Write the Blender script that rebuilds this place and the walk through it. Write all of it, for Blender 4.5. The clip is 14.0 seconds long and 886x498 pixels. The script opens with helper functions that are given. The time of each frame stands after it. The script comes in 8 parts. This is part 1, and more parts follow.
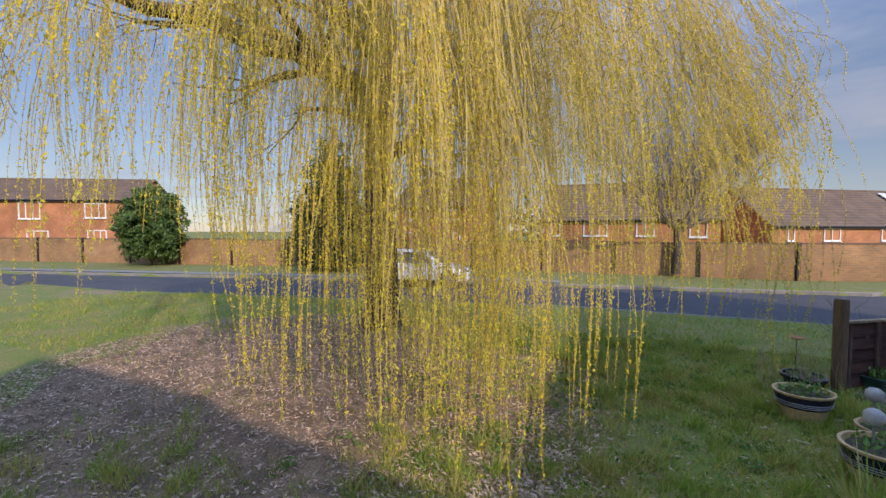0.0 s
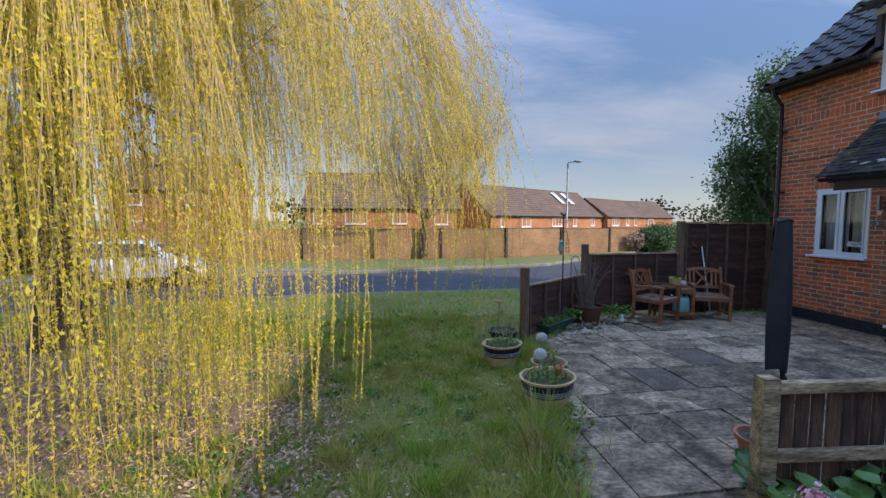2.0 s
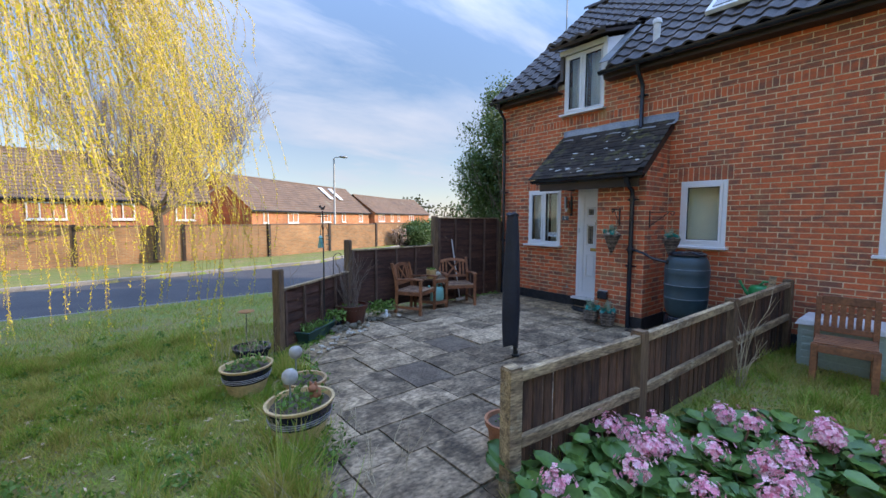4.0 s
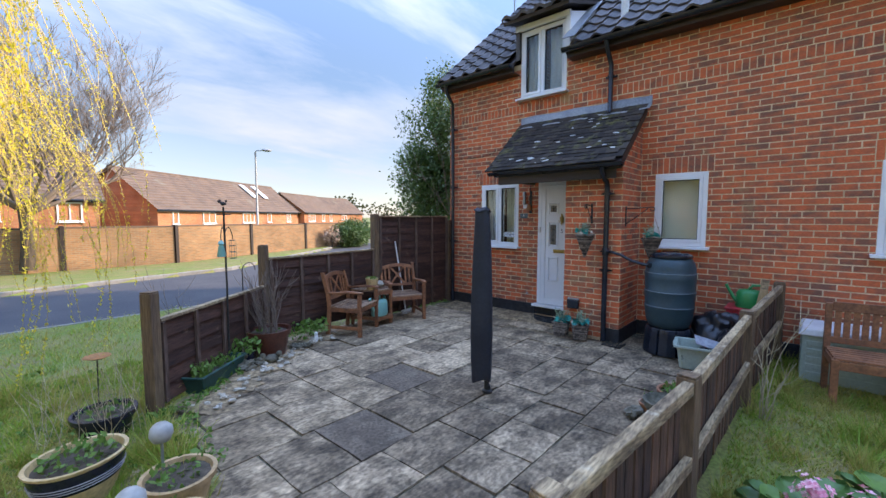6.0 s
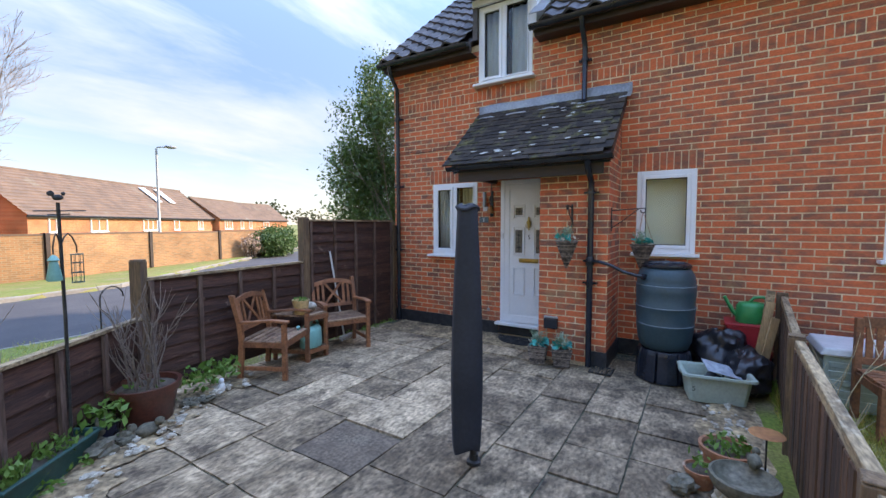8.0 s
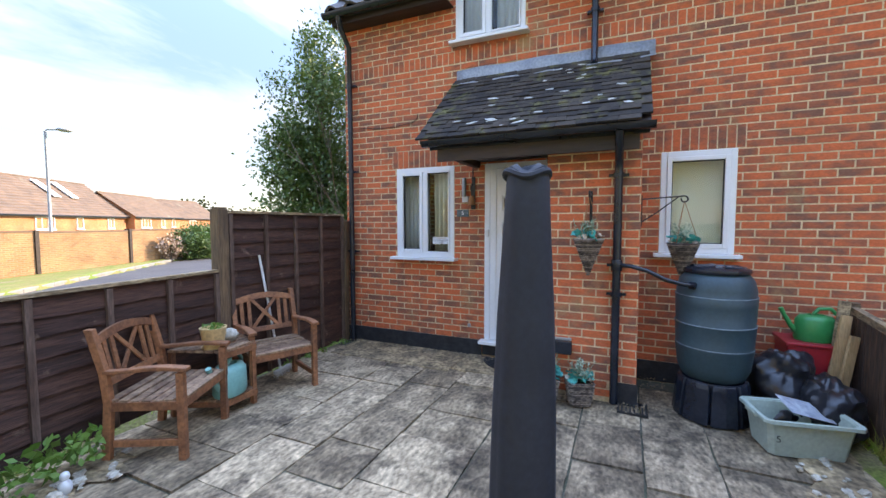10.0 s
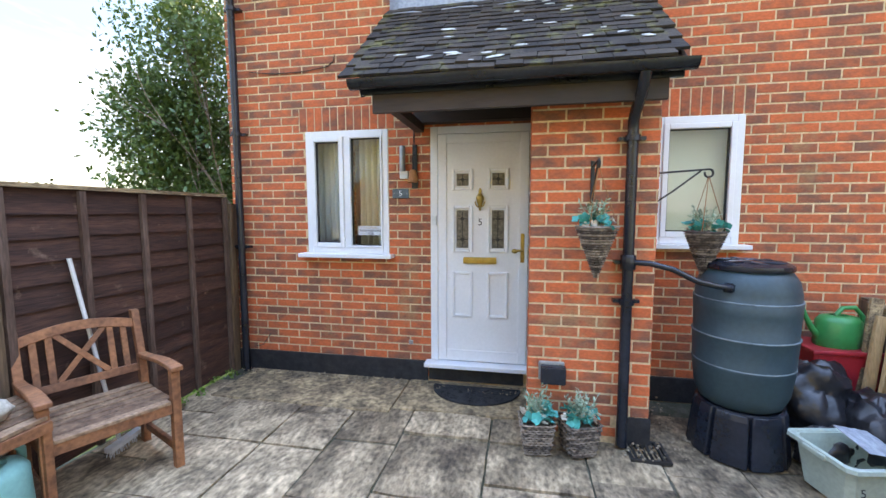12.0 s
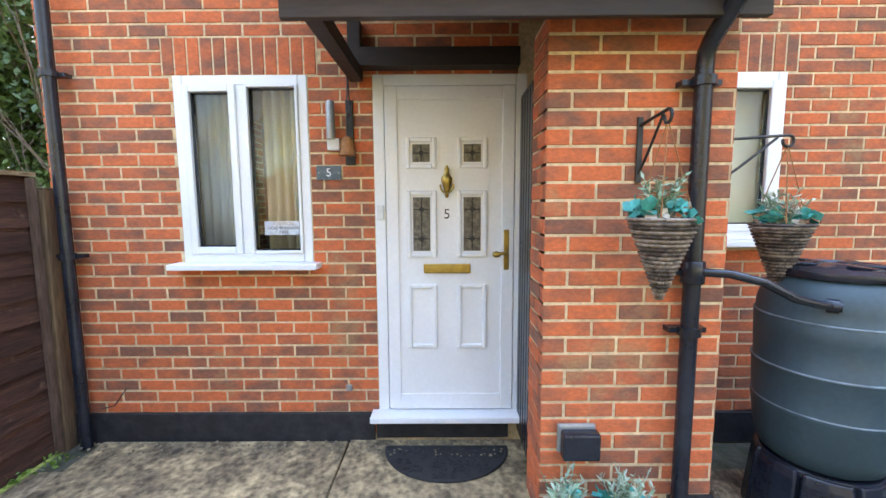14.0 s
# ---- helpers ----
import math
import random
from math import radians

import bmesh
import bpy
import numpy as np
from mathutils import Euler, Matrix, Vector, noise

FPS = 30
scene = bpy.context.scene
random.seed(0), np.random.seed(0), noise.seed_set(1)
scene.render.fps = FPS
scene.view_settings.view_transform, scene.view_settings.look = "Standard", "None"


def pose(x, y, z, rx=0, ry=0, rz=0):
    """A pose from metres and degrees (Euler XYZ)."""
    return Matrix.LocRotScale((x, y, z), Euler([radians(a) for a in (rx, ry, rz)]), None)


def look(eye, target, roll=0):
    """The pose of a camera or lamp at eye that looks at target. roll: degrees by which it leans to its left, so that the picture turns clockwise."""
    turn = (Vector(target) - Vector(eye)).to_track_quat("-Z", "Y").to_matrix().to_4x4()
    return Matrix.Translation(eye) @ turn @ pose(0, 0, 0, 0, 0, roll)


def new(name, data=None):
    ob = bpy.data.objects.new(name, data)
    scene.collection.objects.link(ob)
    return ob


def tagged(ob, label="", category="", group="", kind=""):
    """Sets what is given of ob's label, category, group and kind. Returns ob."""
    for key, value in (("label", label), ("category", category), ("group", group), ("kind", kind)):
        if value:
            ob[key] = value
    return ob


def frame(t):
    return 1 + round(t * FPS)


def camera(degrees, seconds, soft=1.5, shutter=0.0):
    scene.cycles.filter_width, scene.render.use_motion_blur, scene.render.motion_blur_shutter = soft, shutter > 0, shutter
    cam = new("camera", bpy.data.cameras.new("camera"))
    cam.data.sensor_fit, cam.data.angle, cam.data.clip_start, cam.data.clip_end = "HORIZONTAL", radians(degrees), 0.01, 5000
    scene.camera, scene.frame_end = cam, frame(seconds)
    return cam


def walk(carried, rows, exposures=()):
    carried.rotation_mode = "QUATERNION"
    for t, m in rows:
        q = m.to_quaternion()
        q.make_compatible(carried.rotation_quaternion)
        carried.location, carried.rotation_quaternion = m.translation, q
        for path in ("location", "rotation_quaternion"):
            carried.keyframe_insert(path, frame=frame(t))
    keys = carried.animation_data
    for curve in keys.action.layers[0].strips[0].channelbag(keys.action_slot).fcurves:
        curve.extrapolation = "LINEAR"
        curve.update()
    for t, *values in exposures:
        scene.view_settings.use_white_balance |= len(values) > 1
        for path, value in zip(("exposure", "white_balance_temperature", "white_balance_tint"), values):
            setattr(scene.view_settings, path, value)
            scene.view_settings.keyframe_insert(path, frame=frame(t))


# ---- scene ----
cam = camera(94.6, 14.0)
PATH = [
    (0, (0.258, 0.438, 1.804), (-0.554, 2.264, 1.72), 0.1),
    (0.5, (0.276, 0.532, 1.774), (-0.284, 2.448, 1.659), 0.5),
    (1, (0.336, 0.551, 1.774), (0.049, 2.526, 1.655), 0.2),
    (1.5, (0.425, 0.657, 1.74), (0.422, 2.653, 1.619), 0.1),
    (2, (0.49, 0.72, 1.74), (0.766, 2.696, 1.603), 0.1),
    (2.5, (0.575, 0.785, 1.739), (1.108, 2.708, 1.593), 0.2),
    (3, (0.688, 0.862, 1.736), (1.511, 2.679, 1.583), 0.4),
    (3.5, (0.797, 1.031, 1.725), (1.895, 2.696, 1.58), 0.4),
    (4, (0.893, 1.214, 1.709), (2.154, 2.759, 1.557), 0.3),
    (4.2, (0.94, 1.311, 1.703), (2.233, 2.828, 1.537), 0.5),
    (6.3, (1.706, 2.404, 1.689), (3.204, 3.72, 1.537), -0.1),
    (6.5, (1.788, 2.5, 1.71), (3.288, 3.814, 1.557), -0.1),
    (7, (1.952, 2.722, 1.686), (3.488, 3.994, 1.534), -0.1),
    (7.5, (2.105, 2.983, 1.678), (3.728, 4.143, 1.536), -0.0),
    (8, (2.311, 3.228, 1.647), (4.006, 4.283, 1.527), -0.1),
    (8.2, (2.423, 3.343, 1.623), (4.135, 4.372, 1.515), -0.0),
    (10.5, (3.521, 4.379, 1.593), (5.381, 5.101, 1.45), -0.1),
    (11, (3.776, 4.564, 1.594), (5.675, 5.171, 1.438), 0.0),
    (11.5, (4.086, 4.752, 1.551), (6.018, 5.24, 1.378), 0.0),
    (12, (4.354, 4.912, 1.55), (6.31, 5.289, 1.37), -0.1),
    (12.5, (4.619, 5.065, 1.537), (6.597, 5.296, 1.344), -0.1),
    (13, (4.887, 5.176, 1.518), (6.872, 5.277, 1.3), -0.2),
    (13.5, (5.174, 5.224, 1.53), (7.163, 5.272, 1.321), -0.2),
    (14, (5.399, 5.286, 1.515), (7.387, 5.293, 1.303), -0.3),
]
walk(cam, [(t, look(eye, target, roll)) for t, eye, target, roll in PATH],
     exposures=[(0, 0.92, 6800, 21), (1.5, 1.0, 6550, 19), (3, 1.42, 6650, 17), (4, 1.68, 6850, 17), (6.5, 1.98, 7150, 19), (8, 2.15, 7350, 19),
                (10.5, 2.68, 8000, 18), (12, 3.1, 8600, 18), (14, 3.45, 8900, 17)])

# ---- sky, sun ----
SUN_TO = Vector((0.80, -0.60, 0.505)).normalized()
world = bpy.data.worlds.new("sky")
scene.world = world
world.use_nodes = True
wn, wl = world.node_tree.nodes, world.node_tree.links
wn.clear()
w_out = wn.new("ShaderNodeOutputWorld")
w_bg = wn.new("ShaderNodeBackground")
w_sky = wn.new("ShaderNodeTexSky")
w_sky.sky_type = "NISHITA"
w_sky.sun_disc = False
w_sky.sun_elevation = math.asin(SUN_TO.z)
w_sky.sun_rotation = math.atan2(SUN_TO.x, SUN_TO.y)
w_sky.air_density, w_sky.dust_density, w_sky.ozone_density = 1.0, 0.05, 3.0
w_gain = wn.new("ShaderNodeVectorMath")
w_gain.operation = "SCALE"
w_gain.inputs["Scale"].default_value = 0.12
wl.new(w_sky.outputs[0], w_gain.inputs[0])
# clouds: thin streaks and soft heaps on a plane overhead
w_tc = wn.new("ShaderNodeTexCoord")
w_sep = wn.new("ShaderNodeSeparateXYZ")
wl.new(w_tc.outputs["Generated"], w_sep.inputs[0])
w_den = wn.new("ShaderNodeMath")
w_den.operation = "MAXIMUM"
w_den.inputs[1].default_value = 0.0
wl.new(w_sep.outputs["Z"], w_den.inputs[0])
w_add = wn.new("ShaderNodeMath")
w_add.inputs[1].default_value = 0.16
wl.new(w_den.outputs[0], w_add.inputs[0])
w_div = wn.new("ShaderNodeVectorMath")
w_div.operation = "DIVIDE"
wl.new(w_tc.outputs["Generated"], w_div.inputs[0])
wl.new(w_add.outputs[0], w_div.inputs[1])
w_map = wn.new("ShaderNodeMapping")
w_map.inputs["Rotation"].default_value = (0, 0, radians(35))
w_map.inputs["Scale"].default_value = (0.55, 1.15, 0.0)
w_map.inputs["Location"].default_value = (2.6, 0.9, 0)
wl.new(w_div.outputs[0], w_map.inputs[0])
w_noise = wn.new("ShaderNodeTexNoise")
w_noise.inputs["Scale"].default_value = 0.9
w_noise.inputs["Detail"].default_value = 7
w_noise.inputs["Roughness"].default_value = 0.58
w_noise.inputs["Distortion"].default_value = 0.5
wl.new(w_map.outputs[0], w_noise.inputs["Vector"])
w_ramp = wn.new("ShaderNodeValToRGB")
w_ramp.color_ramp.elements[0].position = 0.48
w_ramp.color_ramp.elements[1].position = 0.80
w_ramp.color_ramp.elements[1].color = (0.93, 0.93, 0.93, 1)
wl.new(w_noise.outputs["Fac"], w_ramp.inputs[0])
# more cloud towards the horizon
w_hor = wn.new("ShaderNodeMapRange")
w_hor.inputs[1].default_value, w_hor.inputs[2].default_value = 0.0, 0.30
w_hor.inputs[3].default_value, w_hor.inputs[4].default_value = 0.42, 0.0
wl.new(w_sep.outputs["Z"], w_hor.inputs[0])
w_max = wn.new("ShaderNodeMath")
w_max.operation = "ADD"
w_max.use_clamp = True
wl.new(w_ramp.outputs[0], w_max.inputs[0])
wl.new(w_hor.outputs[0], w_max.inputs[1])
w_mix = wn.new("ShaderNodeMix")
w_mix.data_type = "RGBA"
wl.new(w_max.outputs[0], w_mix.inputs[0])
wl.new(w_gain.outputs[0], w_mix.inputs[6])
w_mix.inputs[7].default_value = (0.51, 0.57, 0.67, 1)
# sky boosted overhead, out of view, to fill the shade; dimmed near the horizon
w_pow = wn.new("ShaderNodeMath")
w_pow.operation = "POWER"
w_pow.inputs[1].default_value = 3.0
wl.new(w_den.outputs[0], w_pow.inputs[0])
w_vault = wn.new("ShaderNodeMath")
w_vault.operation = "MULTIPLY_ADD"
w_vault.inputs[1].default_value, w_vault.inputs[2].default_value = 4.4, 0.42
wl.new(w_pow.outputs[0], w_vault.inputs[0])
wl.new(w_vault.outputs[0], w_bg.inputs["Strength"])
wl.new(w_mix.outputs[2], w_bg.inputs[0])
wl.new(w_bg.outputs[0], w_out.inputs[0])

sun = new("sun", bpy.data.lights.new("sun", "SUN"))
sun.data.energy, sun.data.angle, sun.data.color = 2.0, radians(0.6), (1.0, 0.90, 0.74)
sun.matrix_world = look(SUN_TO * 60, (0, 0, 0))


# ---- materials ----
def material(name, a, b=None, rough=0.7, scale=6.0, detail=0.5, bump=0.15, bump_scale=60.0, metal=0.0, vary=0.0, fine=40.0,
             stretch=(1, 1, 1), stain=None, stain_at=0.55, stain_scale=1.5, clear=0.0, through_light=0.0, bias=0.0, grime=0.0, soft=0.15, depth=0.004):
    """A worn painted, wooden, stone or plastic surface: two tones, fine grain, stains, relief and piece-to-piece change."""
    m = bpy.data.materials.new(name)
    m.use_nodes = True
    n, l = m.node_tree.nodes, m.node_tree.links
    bsdf = n["Principled BSDF"]
    geo = n.new("ShaderNodeNewGeometry")
    info = n.new("ShaderNodeObjectInfo")
    seed = n.new("ShaderNodeMath")
    seed.operation = "ADD"
    l.new(geo.outputs["Random Per Island"], seed.inputs[0])
    l.new(info.outputs["Random"], seed.inputs[1])
    frac = n.new("ShaderNodeMath")
    frac.operation = "FRACT"
    l.new(seed.outputs[0], frac.inputs[0])
    mp = n.new("ShaderNodeMapping")
    mp.inputs["Scale"].default_value = stretch
    l.new(geo.outputs["Position"], mp.inputs[0])
    n1 = n.new("ShaderNodeTexNoise")
    n1.inputs["Scale"].default_value, n1.inputs["Detail"].default_value = scale, 5
    n2 = n.new("ShaderNodeTexNoise")
    n2.inputs["Scale"].default_value, n2.inputs["Detail"].default_value = fine, 4
    l.new(mp.outputs[0], n1.inputs["Vector"])
    l.new(mp.outputs[0], n2.inputs["Vector"])
    b = b or tuple(c * 0.7 for c in a)
    ramp = n.new("ShaderNodeMapRange")
    ramp.inputs[1].default_value, ramp.inputs[2].default_value = 0.50 - soft + bias, 0.50 + soft + bias * 1.3
    l.new(n1.outputs["Fac"], ramp.inputs[0])
    mix = n.new("ShaderNodeMix")
    mix.data_type = "RGBA"
    mix.inputs[6].default_value, mix.inputs[7].default_value = (*a, 1), (*b, 1)
    if vary:
        s = n.new("ShaderNodeMath")
        s.operation = "MULTIPLY_ADD"
        s.inputs[1].default_value, s.inputs[2].default_value = vary * 2, -vary
        l.new(frac.outputs[0], s.inputs[0])
        s2 = n.new("ShaderNodeMath")
        s2.use_clamp = True
        l.new(s.outputs[0], s2.inputs[0])
        l.new(ramp.outputs[0], s2.inputs[1])
        l.new(s2.outputs[0], mix.inputs[0])
    else:
        l.new(ramp.outputs[0], mix.inputs[0])
    colour = mix.outputs[2]
    if stain:
        n3 = n.new("ShaderNodeTexNoise")
        n3.inputs["Scale"].default_value, n3.inputs["Detail"].default_value, n3.inputs["Roughness"].default_value = stain_scale, 8, 0.65
        l.new(geo.outputs["Position"], n3.inputs["Vector"])
        r3 = n.new("ShaderNodeMapRange")
        r3.inputs[1].default_value, r3.inputs[2].default_value = stain_at, stain_at + 0.12
        l.new(n3.outputs["Fac"], r3.inputs[0])
        m3 = n.new("ShaderNodeMix")
        m3.data_type = "RGBA"
        l.new(r3.outputs[0], m3.inputs[0])
        l.new(colour, m3.inputs[6])
        m3.inputs[7].default_value = (*stain, 1)
        colour = m3.outputs[2]
    if grime:
        n5 = n.new("ShaderNodeTexNoise")
        n5.inputs["Scale"].default_value, n5.inputs["Detail"].default_value, n5.inputs["Roughness"].default_value = 5.0, 10, 0.70
        l.new(geo.outputs["Position"], n5.inputs["Vector"])
        r5 = n.new("ShaderNodeMapRange")
        r5.inputs[1].default_value, r5.inputs[2].default_value, r5.inputs[3].default_value, r5.inputs[4].default_value = 0.46, 0.60, 1.0, 1.0 - grime
        l.new(n5.outputs["Fac"], r5.inputs[0])
        m5 = n.new("ShaderNodeVectorMath")
        m5.operation = "SCALE"
        l.new(colour, m5.inputs[0])
        l.new(r5.outputs[0], m5.inputs["Scale"])
        colour = m5.outputs[0]
    g = n.new("ShaderNodeMapRange")
    g.inputs[1].default_value, g.inputs[2].default_value = 0.3, 0.7
    g.inputs[3].default_value, g.inputs[4].default_value = 1 - detail * 0.5, 1 + detail * 0.3
    l.new(n2.outputs["Fac"], g.inputs[0])
    sc = n.new("ShaderNodeVectorMath")
    sc.operation = "SCALE"
    l.new(colour, sc.inputs[0])
    l.new(g.outputs[0], sc.inputs["Scale"])
    l.new(sc.outputs[0], bsdf.inputs["Base Color"])
    bsdf.inputs["Roughness"].default_value = rough
    bsdf.inputs["Metallic"].default_value = metal
    if clear:
        bsdf.inputs["Coat Weight"].default_value = clear
    if through_light:
        bsdf.inputs["Subsurface Weight"].default_value = 0.0
        tr = n.new("ShaderNodeBsdfTranslucent")
        l.new(sc.outputs[0], tr.inputs["Color"])
        ms = n.new("ShaderNodeMixShader")
        ms.inputs[0].default_value = through_light
        l.new(bsdf.outputs[0], ms.inputs[1])
        l.new(tr.outputs[0], ms.inputs[2])
        l.new(ms.outputs[0], n["Material Output"].inputs["Surface"])
    if bump:
        n4 = n.new("ShaderNodeTexNoise")
        n4.inputs["Scale"].default_value, n4.inputs["Detail"].default_value = bump_scale, 4
        l.new(mp.outputs[0], n4.inputs["Vector"])
        bp = n.new("ShaderNodeBump")
        bp.inputs["Strength"].default_value, bp.inputs["Distance"].default_value = min(1, bump * 2), depth
        l.new(n4.outputs["Fac"], bp.inputs["Height"])
        l.new(bp.outputs[0], bsdf.inputs["Normal"])
    return m


def brick_sheet(name, a, b, mortar, along):
    """Brickwork seen from far off: 225 x 75 mm bricks; along: the horizontal direction of the wall."""
    m = bpy.data.materials.new(name)
    m.use_nodes = True
    n, l = m.node_tree.nodes, m.node_tree.links
    geo = n.new("ShaderNodeNewGeometry")
    dot = n.new("ShaderNodeVectorMath")
    dot.operation = "DOT_PRODUCT"
    dot.inputs[1].default_value = along
    l.new(geo.outputs["Position"], dot.inputs[0])
    sep = n.new("ShaderNodeSeparateXYZ")
    l.new(geo.outputs["Position"], sep.inputs[0])
    com = n.new("ShaderNodeCombineXYZ")
    l.new(dot.outputs["Value"], com.inputs[0])
    l.new(sep.outputs["Z"], com.inputs[1])
    tex = n.new("ShaderNodeTexBrick")
    tex.inputs["Scale"].default_value = 1.0
    tex.inputs["Brick Width"].default_value, tex.inputs["Row Height"].default_value = 0.225, 0.075
    tex.inputs["Mortar Size"].default_value = 0.008
    tex.inputs["Color1"].default_value, tex.inputs["Color2"].default_value, tex.inputs["Mortar"].default_value = (*a, 1), (*b, 1), (*mortar, 1)
    l.new(com.outputs[0], tex.inputs["Vector"])
    n1 = n.new("ShaderNodeTexNoise")
    n1.inputs["Scale"].default_value, n1.inputs["Detail"].default_value = 0.8, 6
    l.new(geo.outputs["Position"], n1.inputs["Vector"])
    g = n.new("ShaderNodeMapRange")
    g.inputs[1].default_value, g.inputs[2].default_value, g.inputs[3].default_value, g.inputs[4].default_value = 0.3, 0.7, 0.65, 1.2
    l.new(n1.outputs["Fac"], g.inputs[0])
    sc = n.new("ShaderNodeVectorMath")
    sc.operation = "SCALE"
    l.new(tex.outputs["Color"], sc.inputs[0])
    l.new(g.outputs[0], sc.inputs["Scale"])
    l.new(sc.outputs[0], n["Principled BSDF"].inputs["Base Color"])
    n["Principled BSDF"].inputs["Roughness"].default_value = 0.9
    return m


def glass(name, tint=(0.9, 0.95, 0.95)):
    m = bpy.data.materials.new(name)
    m.use_nodes = True
    b = m.node_tree.nodes["Principled BSDF"]
    b.inputs["Base Color"].default_value = (*tint, 1)
    b.inputs["Roughness"].default_value = 0.02
    b.inputs["Transmission Weight"].default_value = 1.0
    b.inputs["IOR"].default_value = 1.45
    return m


BRICK = material("brick_red", (0.66, 0.150, 0.055), (0.235, 0.098, 0.062), rough=0.88, scale=7.5, bias=0.045, soft=0.20, detail=0.35, bump=0.35, bump_scale=90, vary=0.52, fine=45, stretch=(1, 1, 1.8), stain=(0.40, 0.22, 0.105), stain_at=0.60, stain_scale=1.6)
MORTAR = material("mortar", (0.78, 0.58, 0.35), (0.58, 0.42, 0.25), rough=0.95, scale=4, bump=0.3, bump_scale=150)
PLINTH = material("bitumen_paint", (0.012, 0.013, 0.016), (0.03, 0.03, 0.034), rough=0.6, scale=12, bump=0.3)
UPVC = material("white_upvc", (0.80, 0.81, 0.82), (0.76, 0.77, 0.78), rough=0.28, scale=3, detail=0.06, bump=0.0)
GLASS = glass("window_glass")
# blue tint in this black base stands in for reflected sky
BLACK_PLASTIC = material("black_plastic", (0.010, 0.013, 0.020), (0.018, 0.023, 0.034), rough=0.27, scale=5, detail=0.3, bump=0.05)
SLATE_TILE = material("plain_tile", (0.022, 0.018, 0.016), (0.055, 0.043, 0.034), rough=1.0, scale=6, bump=0.5, vary=0.8, stain=(0.12, 0.110, 0.038), stain_at=0.55, stain_scale=4.5)
LICHEN = material("lichen", (0.62, 0.62, 0.60), (0.45, 0.46, 0.42), rough=0.95, scale=30, bump=0.3)
ROOF_TILE = material("pantile", (0.050, 0.046, 0.050), (0.10, 0.085, 0.080), rough=0.7, scale=5, bump=0.3, vary=0.6)
LEAD = material("lead_flashing", (0.25, 0.27, 0.30), (0.36, 0.38, 0.40), rough=0.55, scale=4, bump=0.15, bump_scale=14, metal=0.2)
DARK_TIMBER = material("dark_stained_timber", (0.022, 0.013, 0.010), (0.044, 0.026, 0.021), rough=0.55, scale=8, bump=0.2, stretch=(1, 0.15, 1))
SLAB = material("weathered_paving", (0.22, 0.158, 0.095), (0.58, 0.43, 0.27), rough=0.95, grime=0.42, scale=3.4, soft=0.20, detail=1.2, bump=1.0, bump_scale=16, depth=0.010, vary=0.40, fine=20, stretch=(1.0, 1.7, 1.0), stain=(0.135, 0.096, 0.060), stain_at=0.53, stain_scale=2.0)
# the same paving in a darker tone, chosen by a slab's position
SLAB_DARKER = material("algae_darkened_paving", (0.175, 0.126, 0.078), (0.50, 0.37, 0.235), rough=0.95, grime=0.45, scale=3.4, soft=0.20, bias=0.04, detail=1.2, bump=1.0, bump_scale=16, depth=0.010, vary=0.40, fine=20, stretch=(1.0, 1.7, 1.0), stain=(0.105, 0.076, 0.047), stain_at=0.50, stain_scale=2.0)
SLAB_DARK = material("dark_replacement_slab", (0.115, 0.086, 0.060), (0.19, 0.143, 0.100), rough=0.95, scale=3, detail=1.0, bump=0.6, bump_scale=40, grime=0.35, stain=(0.30, 0.24, 0.17), stain_at=0.58, stain_scale=2.5)
BEDDING = material("paving_bed", (0.10, 0.095, 0.07), (0.05, 0.055, 0.03), rough=1.0, scale=12, bump=0.5)
SOIL = material("soil", (0.06, 0.045, 0.032), (0.11, 0.085, 0.06), rough=1.0, scale=18, bump=0.6, bump_scale=80)
GRASS_GROUND = material("lawn_ground", (0.150, 0.200, 0.032), (0.24, 0.20, 0.065), rough=1.0, scale=1.6, detail=0.9, bump=0.5, bump_scale=50, stain=(0.28, 0.20, 0.13), stain_at=0.57, stain_scale=0.6)
BLADE = material("grass_blade", (0.245, 0.385, 0.042), (0.50, 0.42, 0.115), rough=0.7, scale=2.2, bump=0.0, vary=0.7, through_light=0.35)
LITTER = material("fallen_leaves", (0.68, 0.49, 0.35), (0.23, 0.145, 0.09), rough=0.95, scale=9, bump=0.0, vary=0.9)
ASPHALT = material("asphalt", (0.055, 0.055, 0.06), (0.075, 0.073, 0.075), rough=0.9, scale=1.0, detail=0.5, bump=0.3, bump_scale=90)
KERB = material("concrete_kerb", (0.27, 0.255, 0.225), (0.21, 0.20, 0.175), rough=0.95, scale=3, bump=0.3)
FENCE_DARK = material("creosoted_larch", (0.042, 0.017, 0.011), (0.095, 0.041, 0.026), rough=0.75, scale=7, detail=1.0, bump=0.4, bump_scale=40, vary=0.45, stretch=(0.25, 0.25, 3.0), stain=(0.22, 0.14, 0.10), stain_at=0.61, stain_scale=6)
BATTEN = material("fence_batten", (0.085, 0.046, 0.032), (0.155, 0.10, 0.075), rough=0.8, scale=9, detail=0.8, bump=0.3, stretch=(2, 2, 0.3))
LEAF_BED = material("leaf_strewn_soil", (0.32, 0.205, 0.125), (0.15, 0.098, 0.06), rough=1.0, scale=3, detail=1.0, bump=0.7, bump_scale=40, fine=45, stain=(0.17, 0.17, 0.06), stain_at=0.60, stain_scale=1.2)
FENCE_POST = material("old_fence_post", (0.20, 0.125, 0.065), (0.12, 0.075, 0.045), rough=0.85, scale=9, detail=0.8, bump=0.4, bump_scale=60, stretch=(2, 2, 0.2))
